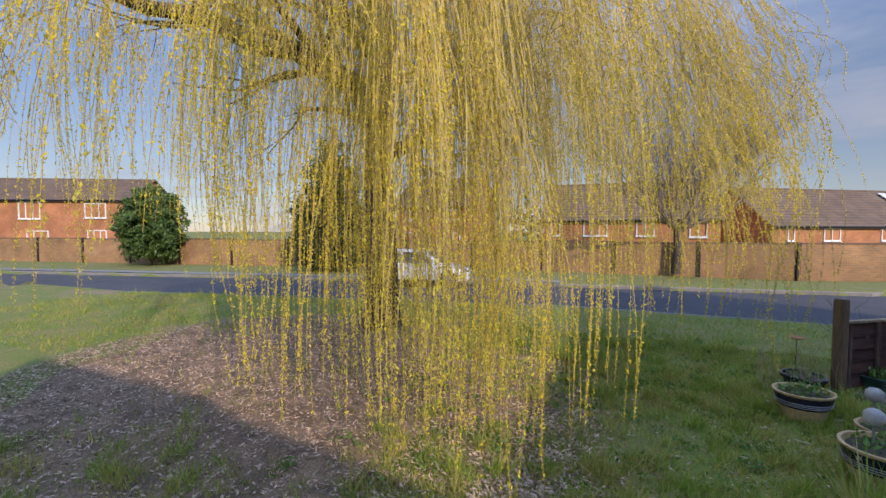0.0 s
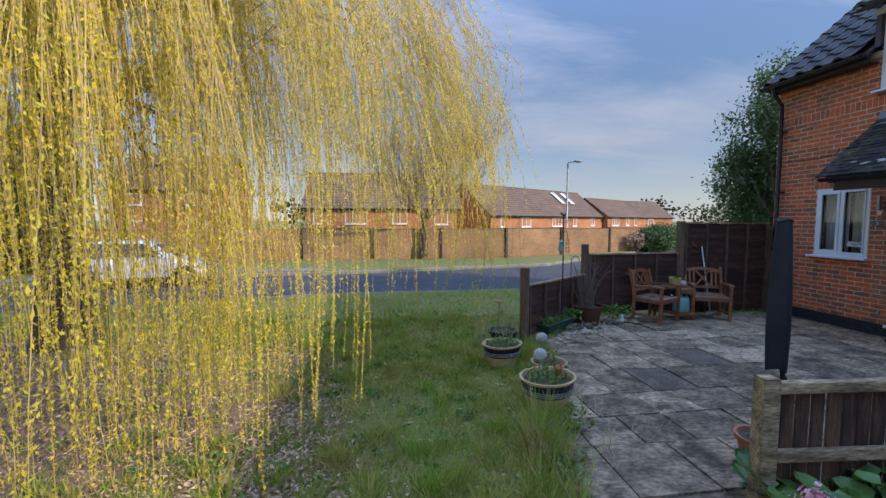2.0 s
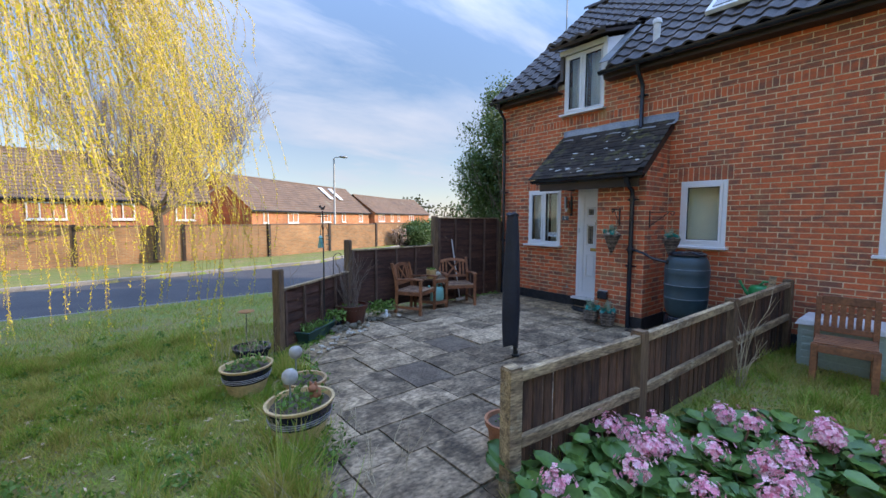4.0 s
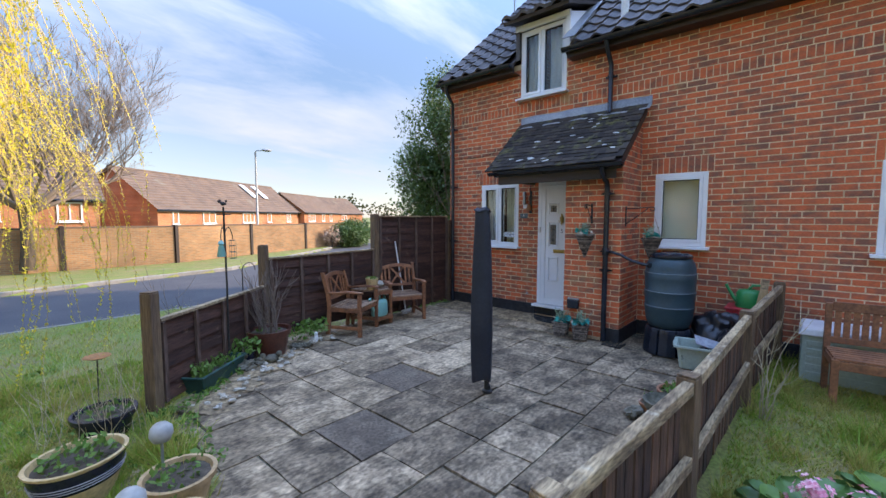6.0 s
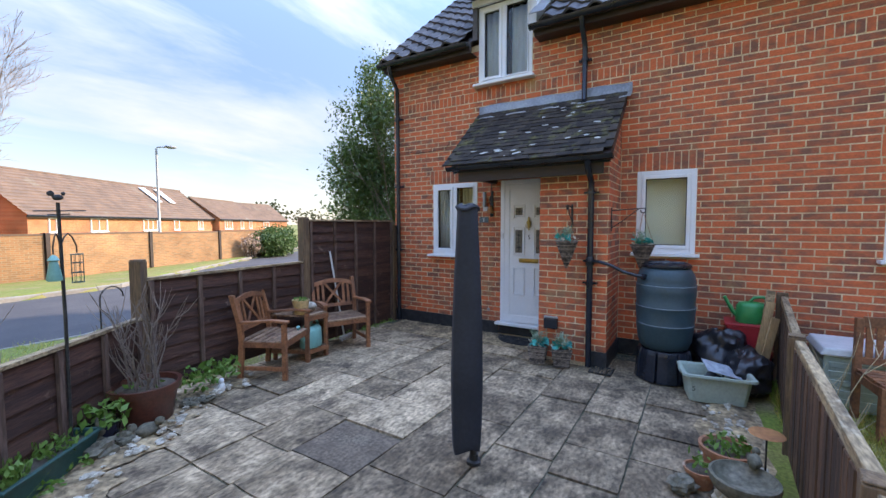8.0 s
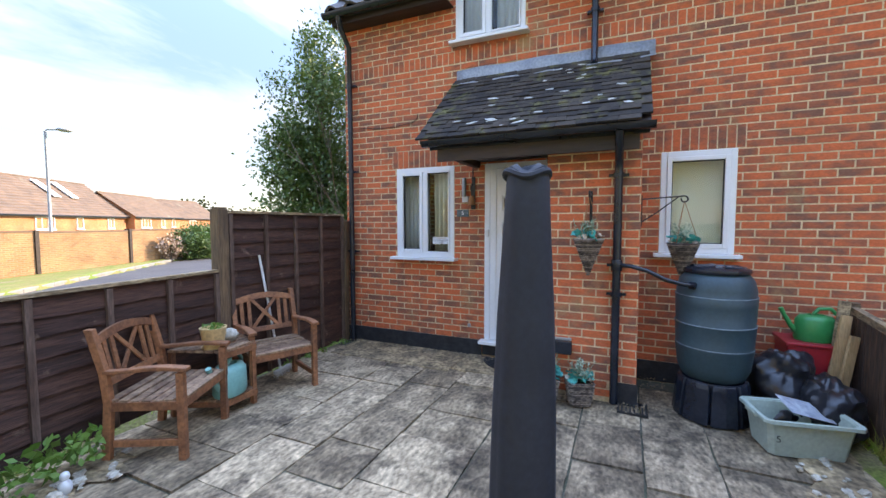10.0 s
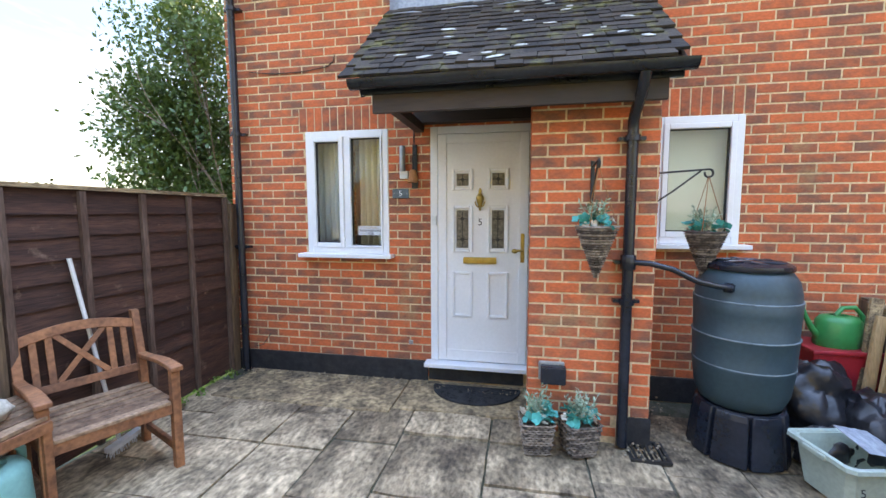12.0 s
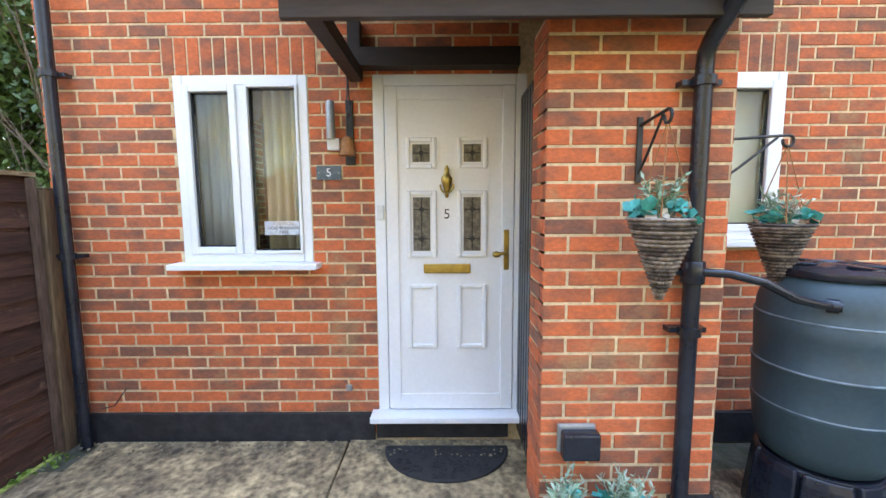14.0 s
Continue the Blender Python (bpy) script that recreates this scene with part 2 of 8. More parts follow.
FENCE_GREY = material("weathered_oak", (0.46, 0.33, 0.185), (0.17, 0.115, 0.066), rough=0.88, scale=7, detail=1.2, bump=0.6, bump_scale=50, stretch=(0.4, 2, 2), stain=(0.46, 0.39, 0.27), stain_at=0.56, stain_scale=4)
PICKET = material("weathered_picket", (0.15, 0.076, 0.042), (0.050, 0.028, 0.019), rough=0.88, scale=6, detail=0.9, bump=0.5, bump_scale=50, vary=0.5, stretch=(2, 2, 0.25))
TEAK = material("oiled_garden_hardwood", (0.35, 0.14, 0.06), (0.20, 0.08, 0.038), rough=0.6, scale=7, detail=0.7, bump=0.2, bump_scale=50, vary=0.4)
TEAK_WORN = material("bleached_seat_slat", (0.33, 0.20, 0.12), (0.15, 0.08, 0.045), rough=0.8, scale=9, detail=0.9, bump=0.35, bump_scale=60, vary=0.5)
COVER = material("charcoal_cover_cloth", (0.010, 0.012, 0.019), (0.020, 0.023, 0.033), rough=0.7, scale=2.5, detail=0.4, bump=0.25, bump_scale=25)
BUTT = material("green_grey_polythene", (0.022, 0.050, 0.062), (0.032, 0.066, 0.080), rough=0.45, scale=2, detail=0.25, bump=0.05, bump_scale=20)
BUTT_LINE = material("pale_moulding_line", (0.19, 0.25, 0.27), (0.10, 0.14, 0.16), rough=0.5, scale=9, bump=0.0)
BARK = material("willow_bark", (0.13, 0.095, 0.06), (0.06, 0.045, 0.03), rough=0.95, scale=5, detail=0.9, bump=0.8, bump_scale=22, stretch=(3, 3, 0.5))
TWIG = material("willow_twig", (0.56, 0.41, 0.10), (0.26, 0.18, 0.075), rough=0.6, scale=0.6, detail=0.3, bump=0.0, vary=0.5)
CATKIN = material("willow_bud_leaf", (0.92, 0.72, 0.05), (0.68, 0.62, 0.07), rough=0.6, scale=0.7, detail=0.2, bump=0.0, vary=0.7, through_light=0.45)
BARE = material("bare_twig", (0.24, 0.185, 0.145), (0.16, 0.12, 0.095), rough=0.9, scale=1, bump=0.0, vary=0.4)
EVERGREEN = material("evergreen_leaf", (0.055, 0.11, 0.025), (0.11, 0.18, 0.045), rough=0.45, scale=0.8, detail=0.2, bump=0.0, vary=0.8, through_light=0.2)
CONIFER = material("conifer_leaf", (0.040, 0.052, 0.016), (0.075, 0.080, 0.025), rough=0.8, scale=0.8, detail=0.2, bump=0.0, vary=0.8)
HOUSE_BRICK = {}
FAR_ROOF = material("far_roof_tile", (0.19, 0.125, 0.085), (0.13, 0.090, 0.065), rough=0.9, scale=1.2, detail=0.6, bump=0.3, bump_scale=8, stain=(0.22, 0.18, 0.13), stain_at=0.58, stain_scale=0.6)
DARK_GLASS = material("dark_window", (0.05, 0.06, 0.07), (0.10, 0.11, 0.12), rough=0.08, scale=2, detail=0.2, bump=0.0)
CAR_PAINT = material("white_car_paint", (0.78, 0.79, 0.80), (0.75, 0.76, 0.77), rough=0.2, scale=2, detail=0.05, bump=0.0, clear=0.6)
RUBBER = material("tyre_rubber", (0.015, 0.015, 0.016), (0.025, 0.025, 0.026), rough=0.85, scale=8, bump=0.1)
STEEL = material("galvanised_steel", (0.36, 0.37, 0.36), (0.28, 0.29, 0.29), rough=0.5, scale=5, detail=0.3, bump=0.05, metal=0.6)
ALLOY = material("wheel_alloy", (0.45, 0.46, 0.48), (0.35, 0.36, 0.38), rough=0.3, metal=0.9, bump=0.0)
IRON = material("black_iron", (0.015, 0.015, 0.015), (0.03, 0.028, 0.025), rough=0.55, scale=20, bump=0.2)
BRASS = material("aged_brass", (0.50, 0.34, 0.10), (0.36, 0.24, 0.07), rough=0.32, scale=12, detail=0.3, bump=0.0, metal=0.9)
TERRACOTTA = material("terracotta", (0.42, 0.17, 0.08), (0.30, 0.13, 0.07), rough=0.85, scale=7, bump=0.2, stain=(0.42, 0.32, 0.24), stain_at=0.62, stain_scale=5)
TAN_POT = material("tan_glazed_clay", (0.52, 0.34, 0.17), (0.42, 0.27, 0.13), rough=0.5, scale=7, bump=0.1)
CREAM_POT = material("cream_glaze", (0.66, 0.47, 0.235), (0.54, 0.37, 0.17), rough=0.4, scale=7, bump=0.05)
BLUE_GLAZE = material("dark_blue_glaze", (0.012, 0.013, 0.026), (0.022, 0.022, 0.040), rough=0.2, scale=7, bump=0.02)
LIGHT_BLUE = material("pale_glaze_line", (0.36, 0.34, 0.33), (0.26, 0.25, 0.26), rough=0.3, scale=7, bump=0.0)
BROWN_GLAZE = material("brown_glazed_pot", (0.065, 0.020, 0.014), (0.115, 0.038, 0.024), rough=0.3, scale=5, bump=0.05)
GREEN_TROUGH = material("green_plastic_trough", (0.012, 0.055, 0.048), (0.02, 0.075, 0.065), rough=0.5, scale=5, detail=0.3, bump=0.05)
WEED = material("weed_leaf", (0.09, 0.20, 0.025), (0.15, 0.26, 0.05), rough=0.6, scale=4, detail=0.2, bump=0.0, vary=0.7, through_light=0.25)
STRAW = material("dry_stem", (0.55, 0.45, 0.29), (0.38, 0.30, 0.18), rough=0.9, scale=4, bump=0.0, vary=0.6)
TEAL = material("teal_fabric_flower", (0.02, 0.30, 0.26), (0.03, 0.42, 0.36), rough=0.6, scale=12, detail=0.4, bump=0.0, vary=0.6)
IVORY = material("ivory_flower", (0.68, 0.60, 0.48), (0.55, 0.46, 0.34), rough=0.7, scale=12, bump=0.0, vary=0.4)
SPRIG = material("silver_green_sprig", (0.15, 0.26, 0.15), (0.36, 0.45, 0.33), rough=0.7, scale=12, bump=0.0, vary=0.6)
WICKER = material("grey_wicker", (0.30, 0.235, 0.18), (0.065, 0.048, 0.038), rough=0.75, scale=25, detail=0.6, bump=0.2, vary=0.6)
BIN_BAG = material("black_bin_bag", (0.014, 0.014, 0.017), (0.022, 0.022, 0.026), rough=0.3, scale=4, bump=0.9, bump_scale=14)
SAGE_BOX = material("sage_plastic_box", (0.40, 0.47, 0.40), (0.34, 0.41, 0.35), rough=0.5, scale=3, detail=0.25, bump=0.03)
POLYTHENE = material("cloudy_polythene", (0.42, 0.46, 0.50), (0.30, 0.33, 0.37), rough=0.2, scale=14, detail=0.4, bump=0.6, bump_scale=18)
RED_PLASTIC = material("red_plastic", (0.42, 0.025, 0.035), (0.33, 0.02, 0.03), rough=0.4, scale=3, detail=0.2, bump=0.0)
GREEN_PLASTIC = material("bright_green_plastic", (0.012, 0.23, 0.065), (0.02, 0.30, 0.09), rough=0.35, scale=3, detail=0.2, bump=0.0)
TEAL_PLASTIC = material("pale_teal_plastic", (0.18, 0.42, 0.37), (0.14, 0.34, 0.30), rough=0.45, scale=3, detail=0.2, bump=0.0)
PINE = material("raw_pine", (0.50, 0.33, 0.16), (0.38, 0.22, 0.10), rough=0.8, scale=8, bump=0.2, stretch=(3, 3, 0.4))
STONE = material("mossy_stone", (0.17, 0.15, 0.11), (0.085, 0.08, 0.052), rough=0.95, scale=9, detail=0.8, bump=0.6, bump_scale=35)
PALE_STONE = material("pale_cast_stone", (0.52, 0.47, 0.38), (0.36, 0.32, 0.25), rough=0.95, scale=9, detail=0.6, bump=0.5, bump_scale=35)
BERGENIA = material("bergenia_leaf", (0.055, 0.135, 0.024), (0.12, 0.225, 0.045), rough=0.48, scale=5, detail=0.3, bump=0.1, bump_scale=25, vary=0.7)
PINK = material("pink_petal", (0.90, 0.31, 0.43), (0.97, 0.62, 0.66), rough=0.6, scale=20, detail=0.3, bump=0.0, vary=0.7, through_light=0.2)
PINK_STALK = material("pink_stalk", (0.33, 0.12, 0.10), (0.26, 0.16, 0.08), rough=0.6, bump=0.0)
CURTAIN = material("cream_curtain", (0.76, 0.68, 0.48), (0.66, 0.58, 0.40), rough=0.9, scale=4, detail=0.1, bump=0.0)
BLIND = material("pale_blind", (0.78, 0.76, 0.70), (0.72, 0.70, 0.64), rough=0.9, scale=3, detail=0.1, bump=0.0)
CREAM_BLIND = material("cream_blind", (0.80, 0.76, 0.56), (0.74, 0.69, 0.50), rough=0.9, scale=3, detail=0.1, bump=0.0)
ROOM = material("room_plaster", (0.35, 0.32, 0.28), (0.28, 0.26, 0.22), rough=0.95, scale=2, bump=0.0)
SLATE_SIGN = material("slate_plate", (0.08, 0.11, 0.12), (0.11, 0.14, 0.15), rough=0.6, scale=20, bump=0.05)
WHITE_INK = material("white_paint_mark", (0.85, 0.86, 0.87), (0.8, 0.8, 0.8), rough=0.5, bump=0.0)
BLACK_INK = material("black_paint_mark", (0.02, 0.02, 0.025), (0.03, 0.03, 0.03), rough=0.5, bump=0.0)
WHITE_PLASTIC = material("white_plastic", (0.70, 0.71, 0.70), (0.60, 0.61, 0.60), rough=0.45, scale=6, detail=0.15, bump=0.02)
HAUNCH = material("concrete_haunching", (0.50, 0.36, 0.20), (0.22, 0.155, 0.09), rough=0.95, scale=4, detail=1.3, fine=24, bump=0.9, bump_scale=26, depth=0.008, grime=0.45, stain=(0.12, 0.088, 0.055), stain_at=0.54, stain_scale=2.2)
OBSCURE = material("obscured_door_pane", (0.10, 0.088, 0.07), (0.17, 0.15, 0.12), rough=0.35, scale=40, detail=0.6, bump=0.3, bump_scale=90)
SOLAR_GLOBE = material("crackled_globe", (0.62, 0.61, 0.58), (0.40, 0.39, 0.36), rough=0.35, scale=12, detail=0.15, bump=0.0, through_light=0.3)
RUST = material("rusty_plate", (0.42, 0.18, 0.06), (0.30, 0.12, 0.05), rough=0.85, scale=8, bump=0.3)
GRAVEL = material("pea_gravel", (0.32, 0.25, 0.17), (0.20, 0.15, 0.10), rough=0.95, scale=30, bump=0.0, vary=0.9)


# ---- shapes ----
class Shape:
    """Collects vertices and faces of one mesh."""

    def __init__(self):
        self.v, self.f = [], []

    def box(self, c, s, m=None, taper=1.0):
        """A box of size s about c; m: an extra pose; taper: the top's width against the bottom's."""
        k = len(self.v)
        for z in (-0.5, 0.5):
            t = taper if z > 0 else 1.0
            for x, y in ((-0.5, -0.5), (0.5, -0.5), (0.5, 0.5), (-0.5, 0.5)):
                p = Vector((c[0] + x * s[0] * t, c[1] + y * s[1] * t, c[2] + z * s[2]))
                self.v.append(tuple(m @ p) if m is not None else tuple(p))
        self.f += [(k, k + 3, k + 2, k + 1), (k + 4, k + 5, k + 6, k + 7)] + [(k + i, k + (i + 1) % 4, k + 4 + (i + 1) % 4, k + 4 + i) for i in range(4)]
        return self

    def ring_sweep(self, rings, closed_ends=True, loop=True):
        """Joins rings of equally many points into a skin."""
        k, n = len(self.v), len(rings[0])
        for r in rings:
            self.v += [tuple(p) for p in r]
        for i in range(len(rings) - 1):
            for j in range(n if loop else n - 1):
                a, b = k + i * n + j, k + i * n + (j + 1) % n
                self.f.append((a, b, b + n, a + n))
        if closed_ends and loop:
            self.f.append(tuple(k + j for j in reversed(range(n))))
            self.f.append(tuple(k + (len(rings) - 1) * n + j for j in range(n)))
        return self

    def tube(self, pts, r, n=8, squash=1.0):
        """A round bar along pts; r: one radius or one for each point."""
        pts = [Vector(p) for p in pts]
        rs = r if isinstance(r, (list, tuple)) else [r] * len(pts)
        rings = []
        d0 = (pts[1] - pts[0]).normalized()
        side = d0.cross(Vector((0, 0, 1)))
        if side.length < 0.05:
            side = d0.cross(Vector((1, 0, 0)))
        side.normalize()
        for i, p in enumerate(pts):
            d = (pts[min(i + 1, len(pts) - 1)] - pts[max(i - 1, 0)]).normalized()
            side = (side - d * side.dot(d)).normalized()
            up = d.cross(side)
            rings.append([p + (side * math.cos(a) + up * math.sin(a) * squash) * rs[i] for a in (2 * math.pi * j / n for j in range(n))])
        return self.ring_sweep(rings)

    def lathe(self, profile, c=(0, 0, 0), n=24, sx=1.0, sy=1.0, ends=True, m=None):
        """Turns a profile of (radius, height) about the vertical through c."""
        rings = []
        for r, z in profile:
            ring = [Vector((c[0] + r * sx * math.cos(a), c[1] + r * sy * math.sin(a), c[2] + z)) for a in (2 * math.pi * j / n for j in range(n))]
            rings.append([m @ p for p in ring] if m is not None else ring)
        return self.ring_sweep(rings, closed_ends=ends)

    def blob(self, c, s, n=10, rough=0.12, seed=0, m=None):
        """An uneven rounded lump."""
        rings = []
        for i in range(1, n):
            a = math.pi * i / n
            ring = []
            for j in range(n + 4):
                b = 2 * math.pi * j / (n + 4)
                d = Vector((math.sin(a) * math.cos(b), math.sin(a) * math.sin(b), -math.cos(a)))
                w = 1 + rough * 2 * noise.noise(d * 1.7 + Vector((seed * 3.1, seed, 0)))
                p = Vector((c[0] + d.x * s[0] * w, c[1] + d.y * s[1] * w, c[2] + d.z * s[2] * w))
                ring.append(m @ p if m is not None else p)
            rings.append(ring)
        return self.ring_sweep(rings)

    def sheet(self, *pts):
        k = len(self.v)
        self.v += [tuple(p) for p in pts]
        self.f.append(tuple(range(k, k + len(pts))))
        return self

    def mesh(self, name, mat, smooth=False):
        me = bpy.data.meshes.new(name)
        me.from_pydata(self.v, [], self.f)
        me.materials.append(mat)
        if smooth:
            me.polygons.foreach_set("use_smooth", [True] * len(me.polygons))
        me.update()
        return me


def part(name, shape, mat, parent=None, label="", smooth=False, bevel=0.0, at=None, kind=""):
    """Links a shape as one mesh object under a thing or a part."""
    ob = new(name, shape.mesh(name, mat, smooth))
    if parent is not None:
        ob.parent = parent
    if at is not None:
        ob.matrix_basis = at
    if bevel:
        mod = ob.modifiers.new("edge", "BEVEL")
        mod.width, mod.segments, mod.limit_method, mod.angle_limit = bevel, 2, "ANGLE", radians(40)
    if smooth:
        ob.data.set_sharp_from_angle(angle=radians(50))
    return tagged(ob, label=label, kind=kind)


def thing(name, label, category, at=None, group=""):
    """An Empty at a thing's base that carries its parts."""
    ob = new(name)
    ob.empty_display_size = 0.1
    if at is not None:
        ob.matrix_basis = at
    return tagged(ob, label, category, group)


def words(name, text, size, mat, parent, m):
    """Lettering as a thin mesh."""
    cu = bpy.data.curves.new(name, "FONT")
    cu.body, cu.size, cu.extrude, cu.align_x, cu.align_y = text, size, 0.0008, "CENTER", "CENTER"
    tmp = new(name, cu)
    bpy.context.view_layer.update()
    me = bpy.data.meshes.new_from_object(tmp)
    bpy.data.objects.remove(tmp)
    me.materials.clear()
    me.materials.append(mat)
    ob = new(name, me)
    ob.parent = parent
    ob.matrix_basis = m
    return ob


# ---- ground, road, far wall ----
def near_kerb(x):
    return 12.4 + max(0.0, x - 5.0) * 0.5 - max(0.0, -1.0 - x) * 0.24


def far_kerb(x):
    return 17.1 + max(0.0, x + 2.0) * 0.20 + max(0.0, x - 8.0) * 0.55 - max(0.0, -4.0 - x) * 0.26


def wall_line(x):
    return 24.0 + max(0.0, x - 7.4) * 0.27 - max(0.0, -4.0 - x) * 0.24


def patio_left(y):
    """x of the paving's ragged edge towards the lawn."""
    return max(min(1.75 + (y - 3.2) * 0.36, 2.5), 2.48 + (y - 6.38) * 1.316)


def ground_height(x, y):
    if y > far_kerb(x):
        return -0.24 - 0.16 * min(1.0, (y - far_kerb(x)) / 5.0)
    if y > near_kerb(x):
        return -0.50
    s = min(1.0, max(0.0, (y - 7.6) / (near_kerb(x) - 8.0)))
    z = -0.27 * s * s * (3 - 2 * s)
    if 2.75 < y < 7.6 and patio_left(y) + 0.12 < x < 9.0:
        return -0.10
    return z + 0.025 * noise.noise(Vector((x * 0.9, y * 0.9, 0.0)))


def spaced(lo, hi, step, reach):
    inner = [lo + step * i for i in range(int((hi - lo) / step) + 1)]
    out, d, p = [], step, inner[-1]
    while p < reach:
        d *= 1.35
        p += d
        out.append(p)
    left, d, p = [], step, inner[0]
    while p > -reach:
        d *= 1.35
        p -= d
        left.append(p)
    return left[::-1] + inner + out


gx, gy = spaced(-16, 12, 0.25, 1800), spaced(-4, 26, 0.25, 1800)
g = Shape()
g.v = [(x, y, ground_height(x, y)) for y in gy for x in gx]
nx = len(gx)
g.f = [(j * nx + i, j * nx + i + 1, (j + 1) * nx + i + 1, (j + 1) * nx + i) for j in range(len(gy) - 1) for i in range(nx - 1)]
tagged(part("ground", g, GRASS_GROUND, smooth=True), "rough winter lawn with mossy grass and bare soil", "ground", kind="structure")

stations = [-90 + 2.0 * i for i in range(90)]
road = Shape()
road.ring_sweep([[(x, near_kerb(x) + 0.02, -0.385), (x, 0.5 * (near_kerb(x) + far_kerb(x)), -0.345), (x, far_kerb(x) - 0.02, -0.385)] for x in stations], loop=False)
road.f = [tuple(reversed(q)) for q in road.f]
tagged(part("road", road, ASPHALT), "dark grey asphalt residential road with a slight crown", "road", kind="structure")
for nm, edge, w, z0 in (("kerb_near", near_kerb, -0.12, -0.27), ("kerb_far", far_kerb, 0.14, -0.26)):
    kb = Shape()
    for i in range(len(stations) - 1):
        for h in (0.0, 0.5):
            xa, xb = stations[i] + 2 * h + 0.006, stations[i] + 2 * h + 0.994
            rings = []
            for x in (xa, xb):
                y = edge(x)
                rings.append([(x, y, -0.5), (x, y + w, -0.5), (x, y + w, z0), (x, y + w * 0.2, z0), (x, y, z0 - 0.02)])
            kb.ring_sweep(rings)
    tagged(part(nm, kb, KERB), "pale concrete kerb stones beside the road", "kerb", kind="structure")
# pale pavement strip behind the far kerb, up to the junction
pv = Shape().ring_sweep([[(x, far_kerb(x) + 0.15, -0.225), (x, far_kerb(x) + 1.3, -0.255)] for x in stations if -70 < x < -1], loop=False)
pv.f = [tuple(reversed(q)) for q in pv.f]
tagged(part("pavement", pv, KERB), "pale asphalt footway along the far side of the road", "pavement", kind="structure")

FAR_WALL = brick_sheet("far_wall_brick", (0.41, 0.20, 0.085), (0.27, 0.145, 0.07), (0.33, 0.26, 0.16), (0.98, 0.2, 0))
wall_far = thing("garden_wall", "long orange brick garden wall with dark piers and coping", "wall")
tagged(wall_far, kind="structure")
xs = [7.44 + 3.84 * i for i in range(-16, 4)]
for i in range(len(xs) - 1):
    a, b = Vector((xs[i], wall_line(xs[i]), 0)), Vector((xs[i + 1], wall_line(xs[i + 1]), 0))
    d = (b - a)
    m = Matrix.Translation(a) @ Matrix.Rotation(math.atan2(d.y, d.x), 4, "Z")
    step = 0.05 * math.sin(i * 2.1)
    part("wall_panel", Shape().box((d.length / 2, 0, 0.40), (d.length - 0.14, 0.215, 1.70 + step), m), FAR_WALL, wall_far)
    part("coping", Shape().box((d.length / 2, 0, 1.285 + step / 2), (d.length - 0.14, 0.24, 0.07), m), FAR_ROOF, wall_far)
    part("pier", Shape().box((0, -0.02, 0.45), (0.135, 0.30, 1.80), m), DARK_TIMBER, wall_far, "dark stained pier")


# ---- the house ----
FACE = 7.92
Y_END, Y_FAR = 7.70, -7.0
EAVE = 4.27
OPEN = {"window_1": (6.10, 6.90, 1.14, 2.29), "door_1": (4.79, 5.71, 0.16, 2.29), "window_2": (3.25, 3.88, 1.265, 2.29),
        "window_3": (0.76, 1.69, 1.265, 2.29), "window_4": (5.25, 6.08, 3.69, 5.0)}


def solid_wall(shape, x0, x1, y0, y1, z0, z1, holes):
    """Boxes that fill a wall along y round its openings."""
    ys = sorted({y0, y1, *[v for h in holes for v in h[:2] if y0 < v < y1]})
    for a, b in zip(ys, ys[1:]):
        zs, z = [], z0
        for h in sorted((h for h in holes if h[0] <= a and h[1] >= b), key=lambda h: h[2]):
            if h[2] > z:
                zs.append((z, h[2]))
            z = max(z, h[3])
        if z < z1:
            zs.append((z, z1))
        for p, q in zs:
            shape.box(((x0 + x1) / 2, (a + b) / 2, (p + q) / 2), (x1 - x0, b - a, q - p))


core = Shape()
solid_wall(core, FACE + 0.0035, FACE + 0.28, Y_FAR, Y_END - 0.012, -0.2, EAVE + 0.05, list(OPEN.values()))
wall_front = tagged(part("wall_west", core, MORTAR), "red multi-stock brick house front with pale mortar", "wall", kind="structure")
GABLE = brick_sheet("gable_brick", (0.46, 0.15, 0.07), (0.25, 0.10, 0.06), (0.5, 0.40, 0.28), (1, 0, 0))
RIDGE_X, RIDGE_Z = 11.4, 7.4
gab = Shape()
gab.ring_sweep([[(FACE + 0.02, y, -0.2), (14.88, y, -0.2), (14.88, y, EAVE), (RIDGE_X, y, RIDGE_Z - 0.12), (FACE + 0.02, y, EAVE)] for y in (Y_END - 0.25, Y_END - 0.01)])
tagged(part("wall_north", gab, GABLE), "red brick gable end of the house", "wall", kind="structure")
gab2 = Shape()
gab2.ring_sweep([[(FACE + 0.28, y, -0.2), (14.88, y, -0.2), (14.88, y, EAVE), (RIDGE_X, y, RIDGE_Z - 0.12), (FACE + 0.28, y, EAVE)] for y in (Y_FAR, Y_FAR + 0.25)])
tagged(part("wall_south", gab2, GABLE), "red brick gable end of the house", "wall", kind="structure")
tagged(part("wall_east", Shape().box((14.75, (Y_END + Y_FAR) / 2, 2.0), (0.24, Y_END - Y_FAR - 0.6, 4.4)), GABLE), "red brick back wall of the house", "wall", kind="structure")
tagged(part("floor", Shape().box((11.4, 0.35, 0.08), (6.3, 14.0, 0.1)), ROOM), "plain indoor floor behind the windows", "floor", kind="structure")
tagged(part("ceiling", Shape().box((11.4, 0.35, 2.55), (6.3, 14.0, 0.2)), ROOM), "plain indoor ceiling behind the windows", "ceiling", kind="structure")
